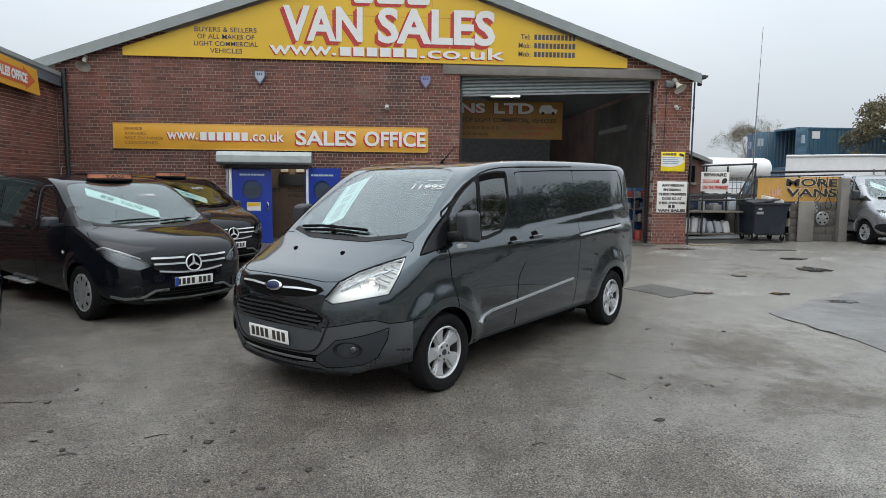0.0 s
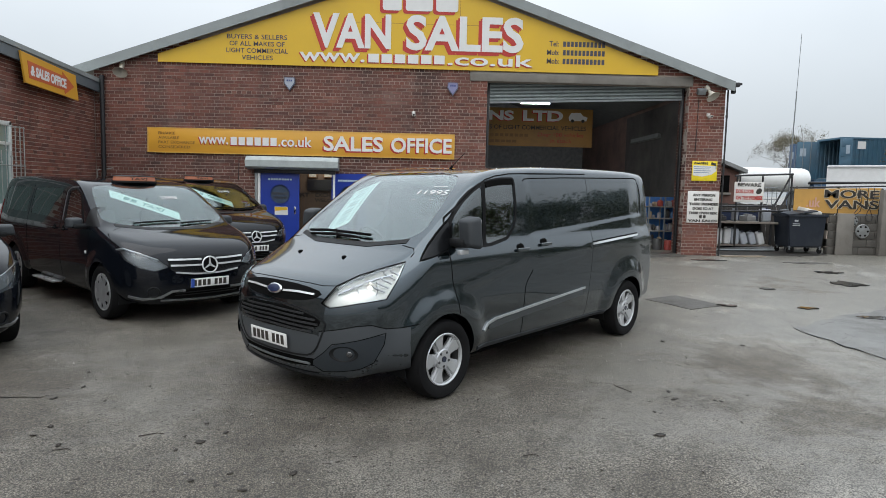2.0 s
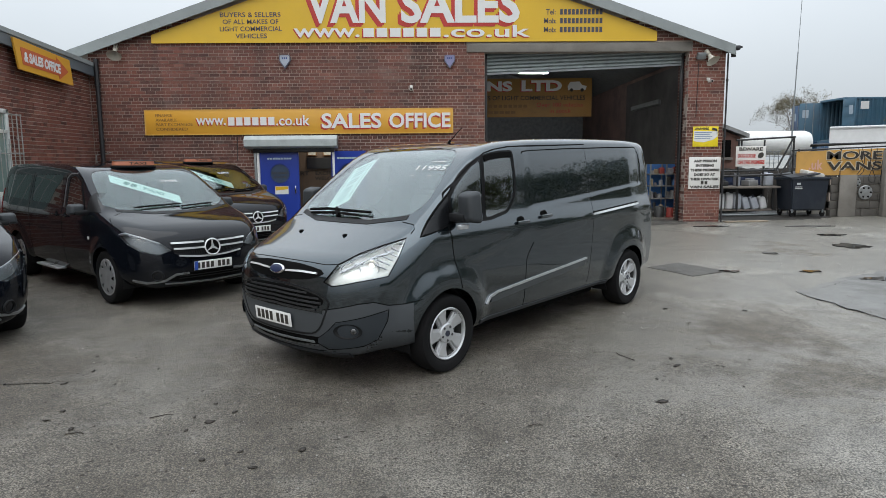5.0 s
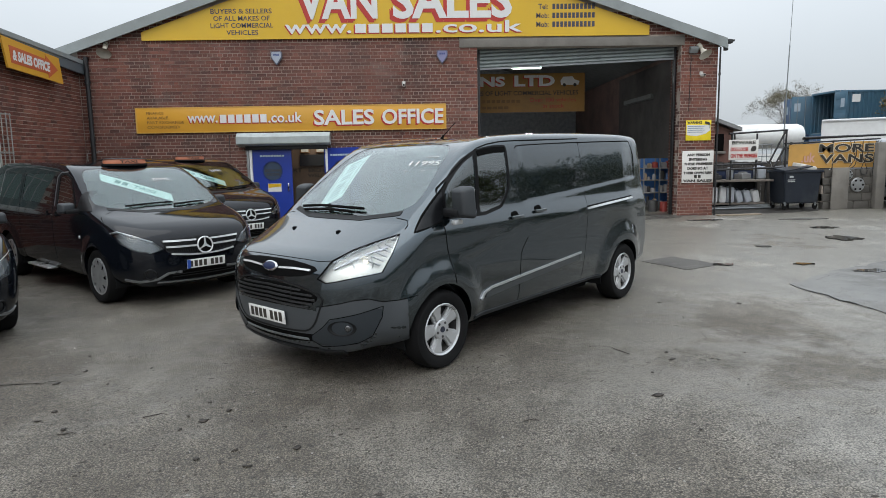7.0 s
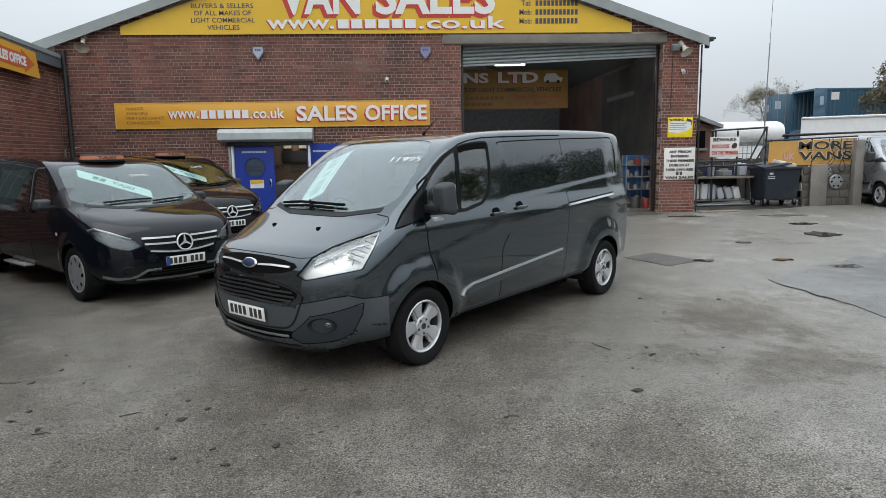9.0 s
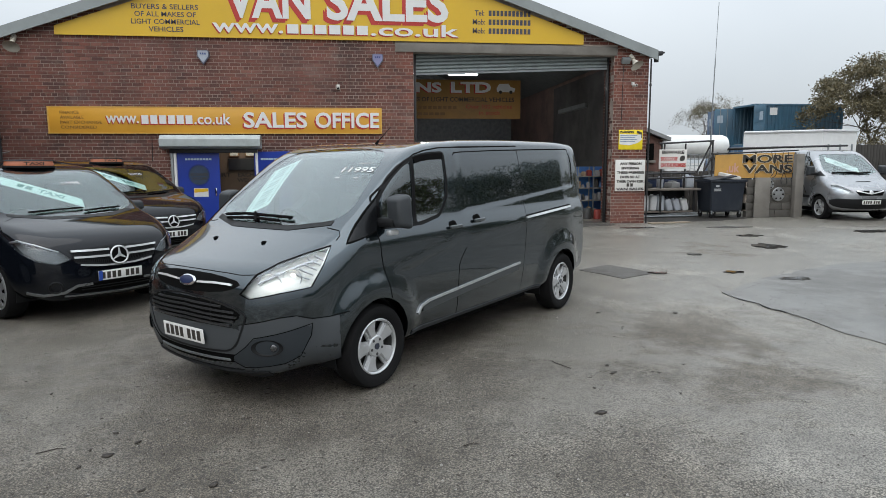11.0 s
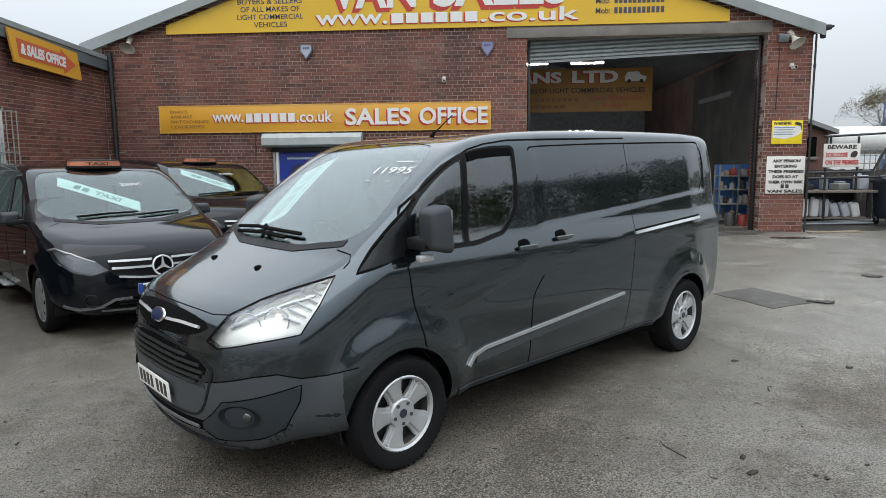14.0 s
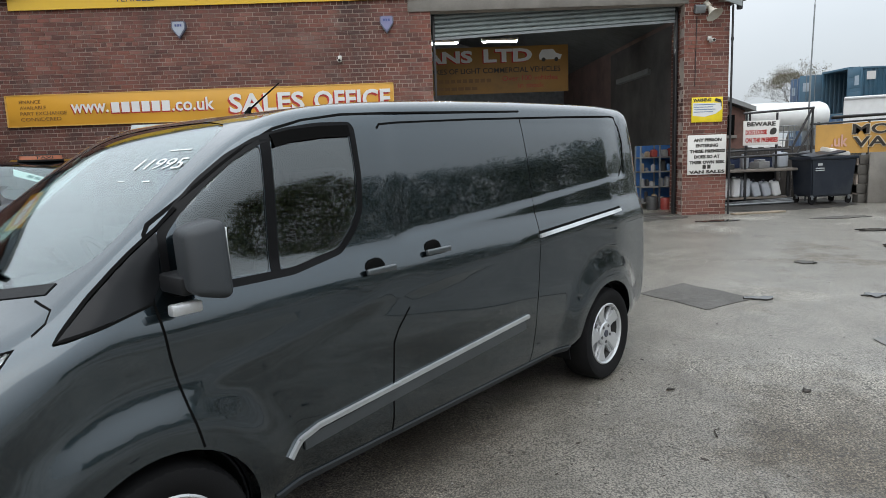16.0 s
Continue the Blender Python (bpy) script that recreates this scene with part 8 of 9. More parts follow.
for x, z, r in ((12.39, 0.67, 0.20), (12.10, 0.95, 0.14)):
    ht = thing("wheel_trim", pose(x, 16.60, gz(16.6) + z), "scuffed silver wheel trim hung on the block wall", "wheel trim", "hanging wheel trims")
    bm = bmesh.new()
    lathe(bm, [(0.0, -0.03), (r * 0.3, -0.035), (r * 0.5, -0.02), (r * 0.9, -0.03), (r, -0.01), (r, 0.0), (0, 0.0)], 28)
    part("dish", bm, mat("trim_dull", (0.30, 0.31, 0.31), 0.45, metal=0.5, dirt=0.4), ht)
    bm = bmesh.new()
    for k in range(6):
        a = math.pi * k / 3
        rod(bm, (r * 0.68 * math.cos(a), -0.034, r * 0.68 * math.sin(a)), (r * 0.68 * math.cos(a), -0.026, r * 0.68 * math.sin(a)), r * 0.14, 10)
    part("slot", bm, GAP, ht)
cb = thing("hanging_cable", pose(0, 0, 0), "black cables looped over the banner rail", "cable")
for j in range(4):
    bm = bmesh.new()
    pts = [Vector((12.2 + 0.35 * j + 0.1 * math.sin(k * 0.9 + j), 16.58 + 0.02 * j, 2.1 - 0.75 * math.sin(math.pi * k / 12) * (1 + 0.25 * j))) for k in range(13)]
    for a, b in zip(pts, pts[1:]):
        rod(bm, a, b, 0.010, 6)
    part("lead", bm, PIPE, cb)
bm = bmesh.new()
box(bm, 11.60, 12.08, 16.50, 16.54, gz(16.5), gz(16.5) + 1.16, 0.01, None)
thing_mesh("concrete_sheet", bm, CONCRETE, pose(0, 0, 0), "grey concrete sheet leaning on the block wall", "sheet")
# roof bars stored over the banner, pointing to the silver van
bm = bmesh.new()
rod(bm, (11.2, 17.3, 2.22), (14.9, 17.1, 2.30), 0.03, 8)
rod(bm, (11.3, 17.5, 2.20), (13.3, 17.5, 2.27), 0.03, 8)
thing_mesh("ladder_rail", bm, PIPE, pose(0, 0, 0), "dark rails lying across the banner frame", "rail")

# hut, tank on its stand, truck body, containers, fence
ht = thing("brick_hut", pose(0, 0, 0), "small brick outhouse with a grey pitched roof", "hut")
HUTB = mat("hut_brick", (0.14, 0.075, 0.06), 0.9, var=0.3, scale=4, dirt=0.5)
bm = bmesh.new()
slab(bm, [(7.6, 0.2), (10.25, 0.2), (10.25, 2.55), (7.6, 3.55)], 19.6, 22.0, lambda u, v, d: Vector((u, d, v)))
part("wall", bm, HUTB, ht)
bm = bmesh.new()
slab(bm, [(7.5, 3.60), (10.45, 2.52), (10.45, 2.64), (7.5, 3.73)], 19.4, 22.2, lambda u, v, d: Vector((u, d, v)))
part("roof", bm, mat("hut_roof", (0.24, 0.25, 0.25), 0.7, dirt=0.3), ht)
for z in (1.0, 1.9):
    bm = bmesh.new()
    box(bm, 9.3, 9.95, 19.56, 19.63, z, z + 0.55, 0.01)
    part("dark_opening", bm, GAP, ht)
    bm = bmesh.new()
    box(bm, 9.25, 10.0, 19.52, 19.66, z - 0.08, z, 0.01)
    part("lintel", bm, CONCRETE, ht)
tk = thing("white_tank", pose(0, 0, 0), "white plastic storage tank on a steel stand", "tank")
bm = bmesh.new()
lathe(bm, [(0.0, 0.0), (0.25, 0.02), (0.36, 0.08), (0.40, 0.20), (0.40, 2.6), (0.36, 2.72), (0.25, 2.78), (0.0, 2.80)], 32, axis="Z")
bmesh.ops.transform(bm, matrix=pose(10.1, 20.3, 2.36, 0, 90, 0), verts=bm.verts)
part("vessel", bm, mat("tank_white", (0.70, 0.71, 0.70), 0.4, var=0.06, dirt=0.12, dirt_col=(0.4, 0.4, 0.38)), tk)
for x in (10.5, 12.5):
    bm = bmesh.new()
    box(bm, x - 0.06, x + 0.06, 20.0, 20.6, 0.27, 2.02, 0.01)
    part("stand", bm, STEEL, tk)
bt = thing("box_truck", pose(0, 0, 0), "white box truck body parked behind the yard", "truck")
TW = mat("truck_white", (0.68, 0.69, 0.69), 0.4, var=0.05, dirt=0.15, dirt_col=(0.4, 0.4, 0.38))
bm = bmesh.new()
slab(bm, [(15.6, 23.6), (17.85, 22.0), (19.45, 22.2), (17.2, 25.0)], 1.05, 3.06, lambda u, v, d: Vector((u, v, d)))
bmesh.ops.bevel(bm, geom=bm.edges[:], offset=0.03, segments=2, affect="EDGES")
part("box_body", bm, TW, bt)
for a, b in (((15.6, 23.6), (17.85, 22.0)), ((17.85, 22.0), (19.45, 22.2))):
    for z in (1.1, 3.0):
        bm = bmesh.new()
        rod(bm, (a[0], a[1] - 0.02, z), (b[0], b[1] - 0.02, z), 0.04, 6)
        part("edge_rail", bm, ALLOY, bt)
for x in (18.1, 18.65, 19.2):
    bm = bmesh.new()
    box(bm, x - 0.025, x + 0.025, 21.95 + (x - 17.85) * 0.125, 22.0 + (x - 17.85) * 0.125, 1.2, 2.5, 0.005)
    part("lock_bar", bm, STEEL, bt)
bm = bmesh.new()
slab(bm, [(15.7, 23.6), (17.8, 22.15), (19.3, 22.3), (17.2, 24.85)], 0.65, 1.04, lambda u, v, d: Vector((u, v, d)))
part("chassis", bm, PIPE, bt)
for x, y in ((16.1, 23.4), (17.3, 22.55), (18.9, 22.5), (17.4, 24.4)):
    bm = bmesh.new()
    rod(bm, (x - 0.1, y - 0.12, 0.62), (x + 0.1, y + 0.12, 0.62), 0.36, 24)
    part("wheel", bm, RUBBER, bt)


def container(m, label, col, doors=False):
    """A 20 ft steel box with corrugated sides: x along its length, its near long side at y 0."""
    t = thing("shipping_container", m, label, "container", "stacked containers")
    M = mat("container_" + col[0], col[1], 0.5, var=0.18, scale=0.8, dirt=0.4, dirt_col=(0.10, 0.06, 0.04))
    L, W, H = 6.06, 2.44, 2.59
    for y in (0.0, W):
        pts = []
        n = 22
        for k in range(n):
            x0 = 0.12 + (L - 0.24) * k / n
            w = (L - 0.24) / n
            o = 0.06 * (1 if y == 0 else -1)
            pts += [(x0, y), (x0 + w * 0.30, y), (x0 + w * 0.45, y + o), (x0 + w * 0.85, y + o)]
        pts.append((L - 0.12, y))
        back = [(u, v + (0.05 if y == 0 else -0.05)) for u, v in reversed(pts)]
        bm = bmesh.new()
        slab(bm, pts + back, 0.14, H - 0.10, lambda u, v, d: Vector((u, v, d)))
        part("corrugated_side", bm, M, t)
    for x in (0.06, L - 0.06):
        for y in (0.06, W - 0.06):
            bm = bmesh.new()
            box(bm, x - 0.06, x + 0.06, y - 0.075, y + 0.075, 0, H, 0.01)
            part("corner_post", bm, M, t)
    for z in (0.0, H - 0.12):
        for y in (0.0, W - 0.1):
            bm = bmesh.new()
            box(bm, 0.12, L - 0.12, y - 0.012, y + 0.10, z, z + 0.12, 0.01)
            part("side_rail", bm, M, t)
        for x in (0.0, L - 0.1):
            bm = bmesh.new()
            box(bm, x, x + 0.10, 0.13, W - 0.13, z, z + 0.12, 0.01)
            part("end_rail", bm, M, t)
    bm = bmesh.new()
    box(bm, 0.1, L - 0.1, 0.1, W - 0.1, H - 0.04, H - 0.015)
    part("roof", bm, M, t)
    bm = bmesh.new()
    box(bm, 0.1, L - 0.1, 0.1, W - 0.1, 0.10, 0.16)
    part("floor", bm, STEEL, t)
    bm = bmesh.new()
    box(bm, L - 0.10, L - 0.05, 0.13, W - 0.13, 0.12, H - 0.12)
    part("end_wall", bm, M, t)
    for k in range(2):
        if doors:
            dm = pose(0.0, 0.03 if k == 0 else W, 0, 0, 0, 268 if k == 0 else 165)
        else:
            dm = pose(0.0, 0.05 if k == 0 else W / 2 + 0.01, 0, 0, 0, 90)
        bm = bmesh.new()
        box(bm, 0.0, 1.15, -0.02, 0.03, 0.12, H - 0.12, 0.006)
        for j in range(4):
            box(bm, 0.08, 1.07, -0.035, -0.021, 0.25 + 0.58 * j, 0.63 + 0.58 * j, 0.005)
        bmesh.ops.transform(bm, matrix=dm, verts=bm.verts)
        d = part("door", bm, M, t)
        bm = bmesh.new()
        box(bm, 0.62, 0.98, -0.045, -0.037, 1.55, 2.05, 0, dm)
        box(bm, 0.62, 0.98, 0.031, 0.036, 1.55, 2.05, 0, dm)
        part("door_plate", bm, mat("plate_pale", (0.30, 0.36, 0.42), 0.5), d)
        for x in (0.35, 0.8):
            bm = bmesh.new()
            rod(bm, dm @ Vector((x, 0.06, 0.05)), dm @ Vector((x, 0.06, H - 0.05)), 0.018, 8)
            part("lock_rod", bm, STEEL, d)
    bm = bmesh.new()
    box(bm, 1.0, 1.5, -0.006, -0.001, 1.9, 2.35)
    part("label_plate", bm, WHITE, t)
    return t


CX, CY = 25.0, 37.5
container(pose(CX, CY, gz(37.5)), "blue corrugated shipping container at the bottom of a stack", ("blue", (0.035, 0.085, 0.17)))
container(pose(CX, CY, gz(37.5) + 2.59), "blue corrugated shipping container with open doors, stacked on another", ("teal", (0.045, 0.115, 0.175)), True)
container(pose(CX + 6.3, CY + 0.6, gz(38.1)), "dark blue shipping container beside the stack", ("navy", (0.04, 0.08, 0.14)))
container(pose(CX + 0.6, CY + 4.2, gz(41.7)), "blue shipping container behind the stack", ("blue", (0.035, 0.085, 0.17)))
container(pose(CX + 0.6, CY + 4.2, gz(41.7) + 2.59), "blue shipping container behind the stack", ("blue", (0.035, 0.085, 0.17)))
fn = thing("board_fence", pose(0, 0, 0), "dark close-boarded timber fence", "fence")
FEN = mat("fence_dark", (0.035, 0.032, 0.028), 0.85, var=0.25, scale=3)
for k in range(64):
    bm = bmesh.new()
    x = 20.6 + 0.152 * k
    box(bm, x, x + 0.14, 25.5 + 0.01 * (k % 2), 25.53 + 0.01 * (k % 2), gz(25), gz(25) + 2.3 + 0.02 * (k % 3), 0.004)
    part("board", bm, FEN, fn)
for z in (0.5, 1.9):
    bm = bmesh.new()
    box(bm, 20.5, 30.4, 25.56, 25.62, gz(25) + z, gz(25) + z + 0.09, 0.005)
    part("rail", bm, FEN, fn)

# ---------------------------------------------------------------- trees and hedges
BARK = mat("bark", (0.075, 0.065, 0.055), 0.9, var=0.3, scale=6, bump=0.5)


def leaf_mat(name, a, b):
    m, n, l, p = nodes_of(name)
    geo, ramp = n.new("ShaderNodeNewGeometry"), n.new("ShaderNodeValToRGB")
    ramp.color_ramp.elements[0].color, ramp.color_ramp.elements[1].color = (*a, 1), (*b, 1)
    l.new(geo.outputs["Random Per Island"], ramp.inputs["Fac"])
    l.new(ramp.outputs[0], p.inputs["Base Color"])
    p.inputs["Roughness"].default_value = 0.6
    MATS[name] = m
    return m


LEAF = leaf_mat("leaf_green", (0.035, 0.05, 0.02), (0.10, 0.11, 0.045))
LEAF_DRY = leaf_mat("leaf_autumn", (0.06, 0.055, 0.025), (0.15, 0.12, 0.06))


def make_tree(name, m, seed, height, spread, leaves, leaf, material, label, depth=5, thin=0.62):
    """A tapered trunk that forks into limbs and twigs, with loose leaves about the outer twigs."""
    rt = random.Random(seed)
    V, F, tips = [], [], []

    def limb(a, b, ra, rb):
        d = (b - a).normalized()
        x = d.orthogonal().normalized()
        y = d.cross(x)
        n0 = len(V)
        k = 6 if ra > 0.05 else 4
        for p, r in ((a, ra), (b, rb)):
            for i in range(k):
                t = 2 * math.pi * i / k
                V.append(tuple(p + x * (r * math.cos(t)) + y * (r * math.sin(t))))
        for i in range(k):
            F.append((n0 + i, n0 + (i + 1) % k, n0 + k + (i + 1) % k, n0 + k + i))

    def grow(p, d, length, r, level):
        steps = 3 if level < 3 else 2
        for s in range(steps):
            d = (d + Vector((rt.gauss(0, 0.13), rt.gauss(0, 0.13), rt.gauss(0.03, 0.08)))).normalized()
            q = p + d * (length / steps)
            limb(p, q, r, r * 0.84)
            p, r = q, r * 0.84
            if level >= depth - 1:
                tips.append(p.copy())
        if level < depth:
            n = 4 if level < 2 else 3
            for k in range(n):
                a = 2 * math.pi * (k + rt.random()) / n
                tilt = rt.uniform(0.35, 0.85) * spread
                side_v = d.orthogonal().normalized()
                side_v.rotate(Matrix.Rotation(a, 3, d))
                grow(p, (d * math.cos(tilt) + side_v * math.sin(tilt)).normalized(), length * rt.uniform(0.60, 0.80), r * thin, level + 1)

    grow(Vector((0, 0, -0.1)), Vector((0, 0, 1)), height * 0.30, height * 0.024, 0)
    t = thing(name, m, label, "tree")
    me = bpy.data.meshes.new("trunk")
    me.from_pydata(V, [], F)
    me.materials.append(BARK)
    tr = new("trunk", me)
    tr.parent = t
    V, F = [], []
    for k in range(leaves):
        c = tips[rt.randrange(len(tips))] + Vector((rt.gauss(0, 0.16), rt.gauss(0, 0.16), rt.gauss(0, 0.13)))
        s = leaf * rt.uniform(0.6, 1.3)
        a, b = Vector((rt.gauss(0, 1), rt.gauss(0, 1), rt.gauss(0, 1))).normalized(), Vector((rt.gauss(0, 1), rt.gauss(0, 1), rt.gauss(0, 1))).normalized()
        n0 = len(V)
        V += [tuple(c - a * s), tuple(c + b * s * 0.5), tuple(c + a * s), tuple(c - b * s * 0.5)]
        F.append((n0, n0 + 1, n0 + 2, n0 + 3))
    me = bpy.data.meshes.new("crown")
    me.from_pydata(V, [], F)
    me.materials.append(material)
    cr = new("crown", me)
    cr.parent = t
    return t


ta = make_tree("tree", pose(28.9, 50.0, g(50)), 3, 7.4, 1.0, 15000, 0.045, LEAF_DRY, "half-bare autumn tree behind the containers")
tb = make_tree("tree", pose(31.0, 34.5, g(34)), 11, 9.0, 1.0, 22000, 0.085, LEAF_DRY, "tall nearly bare tree behind the fence")
tc = make_tree("tree", pose(17.4, 10.6, g(10.6)), 21, 5.0, 1.1, 14000, 0.075, LEAF, "round leafy tree across the yard", 5, 0.66)
td = make_tree("tree", pose(18.9, 3.4, g(3.4)), 33, 6.1, 1.2, 14000, 0.055, LEAF, "twiggy thinly leaved tree across the yard", 6, 0.66)
tagged(copy_thing(tb, pose(31.0, 30.5, g(30) - 1.0, 0, 0, 130)), "nearly bare tree rising over the fence")
tagged(copy_thing(ta, pose(33.5, 29.5, g(29), 0, 0, 70)), "half-bare tree with yellowing leaves by the fence")
tagged(copy_thing(td, pose(19.4, 8.2, g(8.2) - 0.3, 0, 0, 140)), "twiggy tree rising from the hedge across the yard")
# hedge bank along the far side of the yard
rt = random.Random(5)
V, F = [], []
for k in range(46000):
    y = rt.uniform(-22, 21)
    h = (2.7 if y < -2 else 4.0 if y < 8.5 else 3.2) + 0.45 * math.sin(y * 0.7) + 0.35 * math.sin(y * 2.3 + 1)
    c = Vector((23.5 + rt.gauss(0, 0.55) + 0.04 * y, y, g(y) + h * rt.random() ** 0.75))
    s = 0.10 * rt.uniform(0.6, 1.3)
    a, b = Vector((rt.gauss(0, 1), rt.gauss(0, 1), rt.gauss(0, 1))).normalized(), Vector((rt.gauss(0, 1), rt.gauss(0, 1), rt.gauss(0, 1))).normalized()
    n0 = len(V)
    V += [tuple(c - a * s), tuple(c + b * s * 0.5), tuple(c + a * s), tuple(c - b * s * 0.5)]
    F.append((n0, n0 + 1, n0 + 2, n0 + 3))
me = bpy.data.meshes.new("hedge")
me.from_pydata(V, [], F)
me.materials.append(LEAF)
tagged(new("hedge", me), "dense dark green hedge along the yard edge", "hedge", kind="stuff")
# undergrowth below the right-hand trees
V, F = [], []
for k in range(16000):
    x = rt.uniform(26, 38)
    y = rt.uniform(29, 33)
    c = Vector((x, y, g(y) + (3.3 + 0.9 * math.sin(x * 1.1)) * rt.random() ** 0.8))
    s = 0.085 * rt.uniform(0.6, 1.3)
    a, b = Vector((rt.gauss(0, 1), rt.gauss(0, 1), rt.gauss(0, 1))).normalized(), Vector((rt.gauss(0, 1), rt.gauss(0, 1), rt.gauss(0, 1))).normalized()
    n0 = len(V)
    V += [tuple(c - a * s), tuple(c + b * s * 0.5), tuple(c + a * s), tuple(c - b * s * 0.5)]
    F.append((n0, n0 + 1, n0 + 2, n0 + 3))
me = bpy.data.meshes.new("undergrowth")
me.from_pydata(V, [], F)
me.materials.append(LEAF_DRY)
tagged(new("undergrowth", me), "tangled yellow green shrubs behind the fence", "shrubs", kind="stuff")

# ---------------------------------------------------------------- patches, covers, puddles and litter on the ground
def patch(name, pts, lift, material, label, category, seed=1, rough=0.05, steps=5):
    """A thin sheet on the yard with a ragged edge."""
    rp = random.Random(seed)
    q = []
    n = len(pts)
    for i in range(n):
        a, b = Vector(pts[i]), Vector(pts[(i + 1) % n])
        k = max(2, int((b - a).length * steps))
        for j in range(k):
            p = a + (b - a) * (j / k)
            q.append((p.x + rp.gauss(0, rough), p.y + rp.gauss(0, rough)))
    bm = bmesh.new()
    top = [bm.verts.new((x, y, g(y) + lift)) for x, y in q]
    low = [bm.verts.new((x + 0.0, y, g(y) - 0.02)) for x, y in q]
    f = bm.faces.new(top)
    for i in range(len(q)):
        j = (i + 1) % len(q)
        bm.faces.new((low[i], low[j], top[j], top[i]))
    bmesh.ops.triangulate(bm, faces=[f])
    bmesh.ops.recalc_face_normals(bm, faces=bm.faces)
    return tagged(finish(name, bm, material, smooth=0), label, category, kind="structure")


patch("ground_patch", [(5.09, 7.09), (5.13, 6.22), (5.24, 5.71), (5.28, 5.25), (5.5, 3.4), (6.4, -1.5), (13.5, -1.5), (14.5, 8.2), (11.0, 9.4), (8.24, 8.93), (7.27, 8.54), (6.16, 7.88)], 0.010, ASPHALT_NEW, "smoother paler asphalt repair with a broken edge", "asphalt patch", 3, 0.035)
patch("ground_cover", [(3.78, 9.05), (4.42, 9.46), (4.86, 8.62), (4.20, 8.26)], 0.008, ASPHALT_DARK, "dark square reinstatement in the asphalt", "ground cover", 9, 0.012)
for k, (x, y, w, d) in enumerate(((8.42, 11.1, 0.28, 0.30), (6.41, 10.32, 0.10, 0.10), (9.07, 12.72, 0.22, 0.14), (6.70, 7.86, 0.22, 0.13), (10.6, 9.6, 0.5, 0.2), (6.11, 8.51, 0.14, 0.06), (9.6, 14.4, 0.5, 0.14), (7.2, 14.6, 0.4, 0.10), (12.6, 13.0, 0.6, 0.2), (4.90, 8.60, 0.15, 0.07))):
    pts = [(x + w * math.cos(2 * math.pi * i / 14) * (1 + 0.3 * math.sin(3 * i + k)), y + d * math.sin(2 * math.pi * i / 14) * (1 + 0.25 * math.cos(2 * i + k))) for i in range(14)]
    patch("puddle", pts, 0.017, ASPHALT_DARK if k in (1, 6) else WATER, "shallow dark puddle in a pothole", "puddle", k, 0.02)
patch("apron", [(1.8, 15.62), (6.9, 15.62), (6.9, 15.25), (5.6, 14.9), (3.2, 15.0), (1.8, 15.2)], 0.006, ASPHALT_DARK, "dark oily concrete apron at the workshop door", "apron", 31, 0.05)
patch("mud", [(8.05, 16.1), (9.2, 15.85), (10.2, 16.0), (11.4, 16.3), (11.5, 17.9), (8.05, 18.0)], 0.006, mat("oily_mud", (0.032, 0.029, 0.026), 0.5, var=0.4, scale=3, grain=40, bump=0.4), "dark oily mud round the bench and bin", "mud", 21, 0.08)
# crack lines
for k, (a, b) in enumerate((((-3.6, 4.0), (-2.75, 4.08)), ((5.07, 7.0), (5.22, 5.5)), ((5.25, 7.05), (6.2, 7.8)))):
    rp = random.Random(40 + k)
    n = 16
    bm = bmesh.new()
    rows = []
    for i in range(n + 1):
        p = Vector(a).lerp(Vector(b), i / n) + Vector((rp.gauss(0, 0.02), rp.gauss(0, 0.02)))
        w = 0.012 * math.sin(math.pi * (i + 0.5) / (n + 1)) * (0.9 if k == 1 else 0.6)
        lift = 0.0125 if k in (1, 2) else 0.004
        rows.append((bm.verts.new((p.x - w, p.y - w, g(p.y) + lift)), bm.verts.new((p.x + w, p.y + w, g(p.y) + lift))))
    for r, s in zip(rows, rows[1:]):
        bm.faces.new((r[0], r[1], s[1], s[0]))
    bmesh.ops.recalc_face_normals(bm, faces=bm.faces)
    tagged(finish("crack", bm, GAP, smooth=0), "thin dark crack in the asphalt", "crack", kind="structure")
# dead leaves and twigs where they lie
DEAD = mat("dead_leaf", (0.035, 0.028, 0.022), 0.7, var=0.3, scale=30)
SPOTS = ((1.97, 3.40, 0.055), (2.40, 4.24, 0.045), (2.42, 4.43, 0.03), (2.74, 4.22, 0.02), (2.79, 4.19, 0.022), (3.10, 4.37, 0.018), (2.72, 3.69, 0.018), (2.02, 2.77, 0.015), (1.37, 2.78, 0.015), (2.10, 3.90, 0.015), (3.04, 6.29, 0.04), (3.92, 6.15, 0.05), (-0.556, 2.688, 0.04),
         (-2.20, 3.08, 0.035), (-2.44, 3.41, 0.03), (-2.46, 3.24, 0.025), (-2.77, 4.03, 0.035), (-2.69, 4.34, 0.035), (-2.86, 4.76, 0.03), (-1.36, 3.51, 0.025), (-1.29, 3.16, 0.045), (-1.17, 3.34, 0.03), (-1.40, 3.02, 0.025), (-1.43, 3.25, 0.02), (-0.81, 2.46, 0.03), (-1.14, 2.57, 0.025), (-0.94, 2.68, 0.03), (-2.14, 4.37, 0.025), (-2.48, 4.71, 0.02))
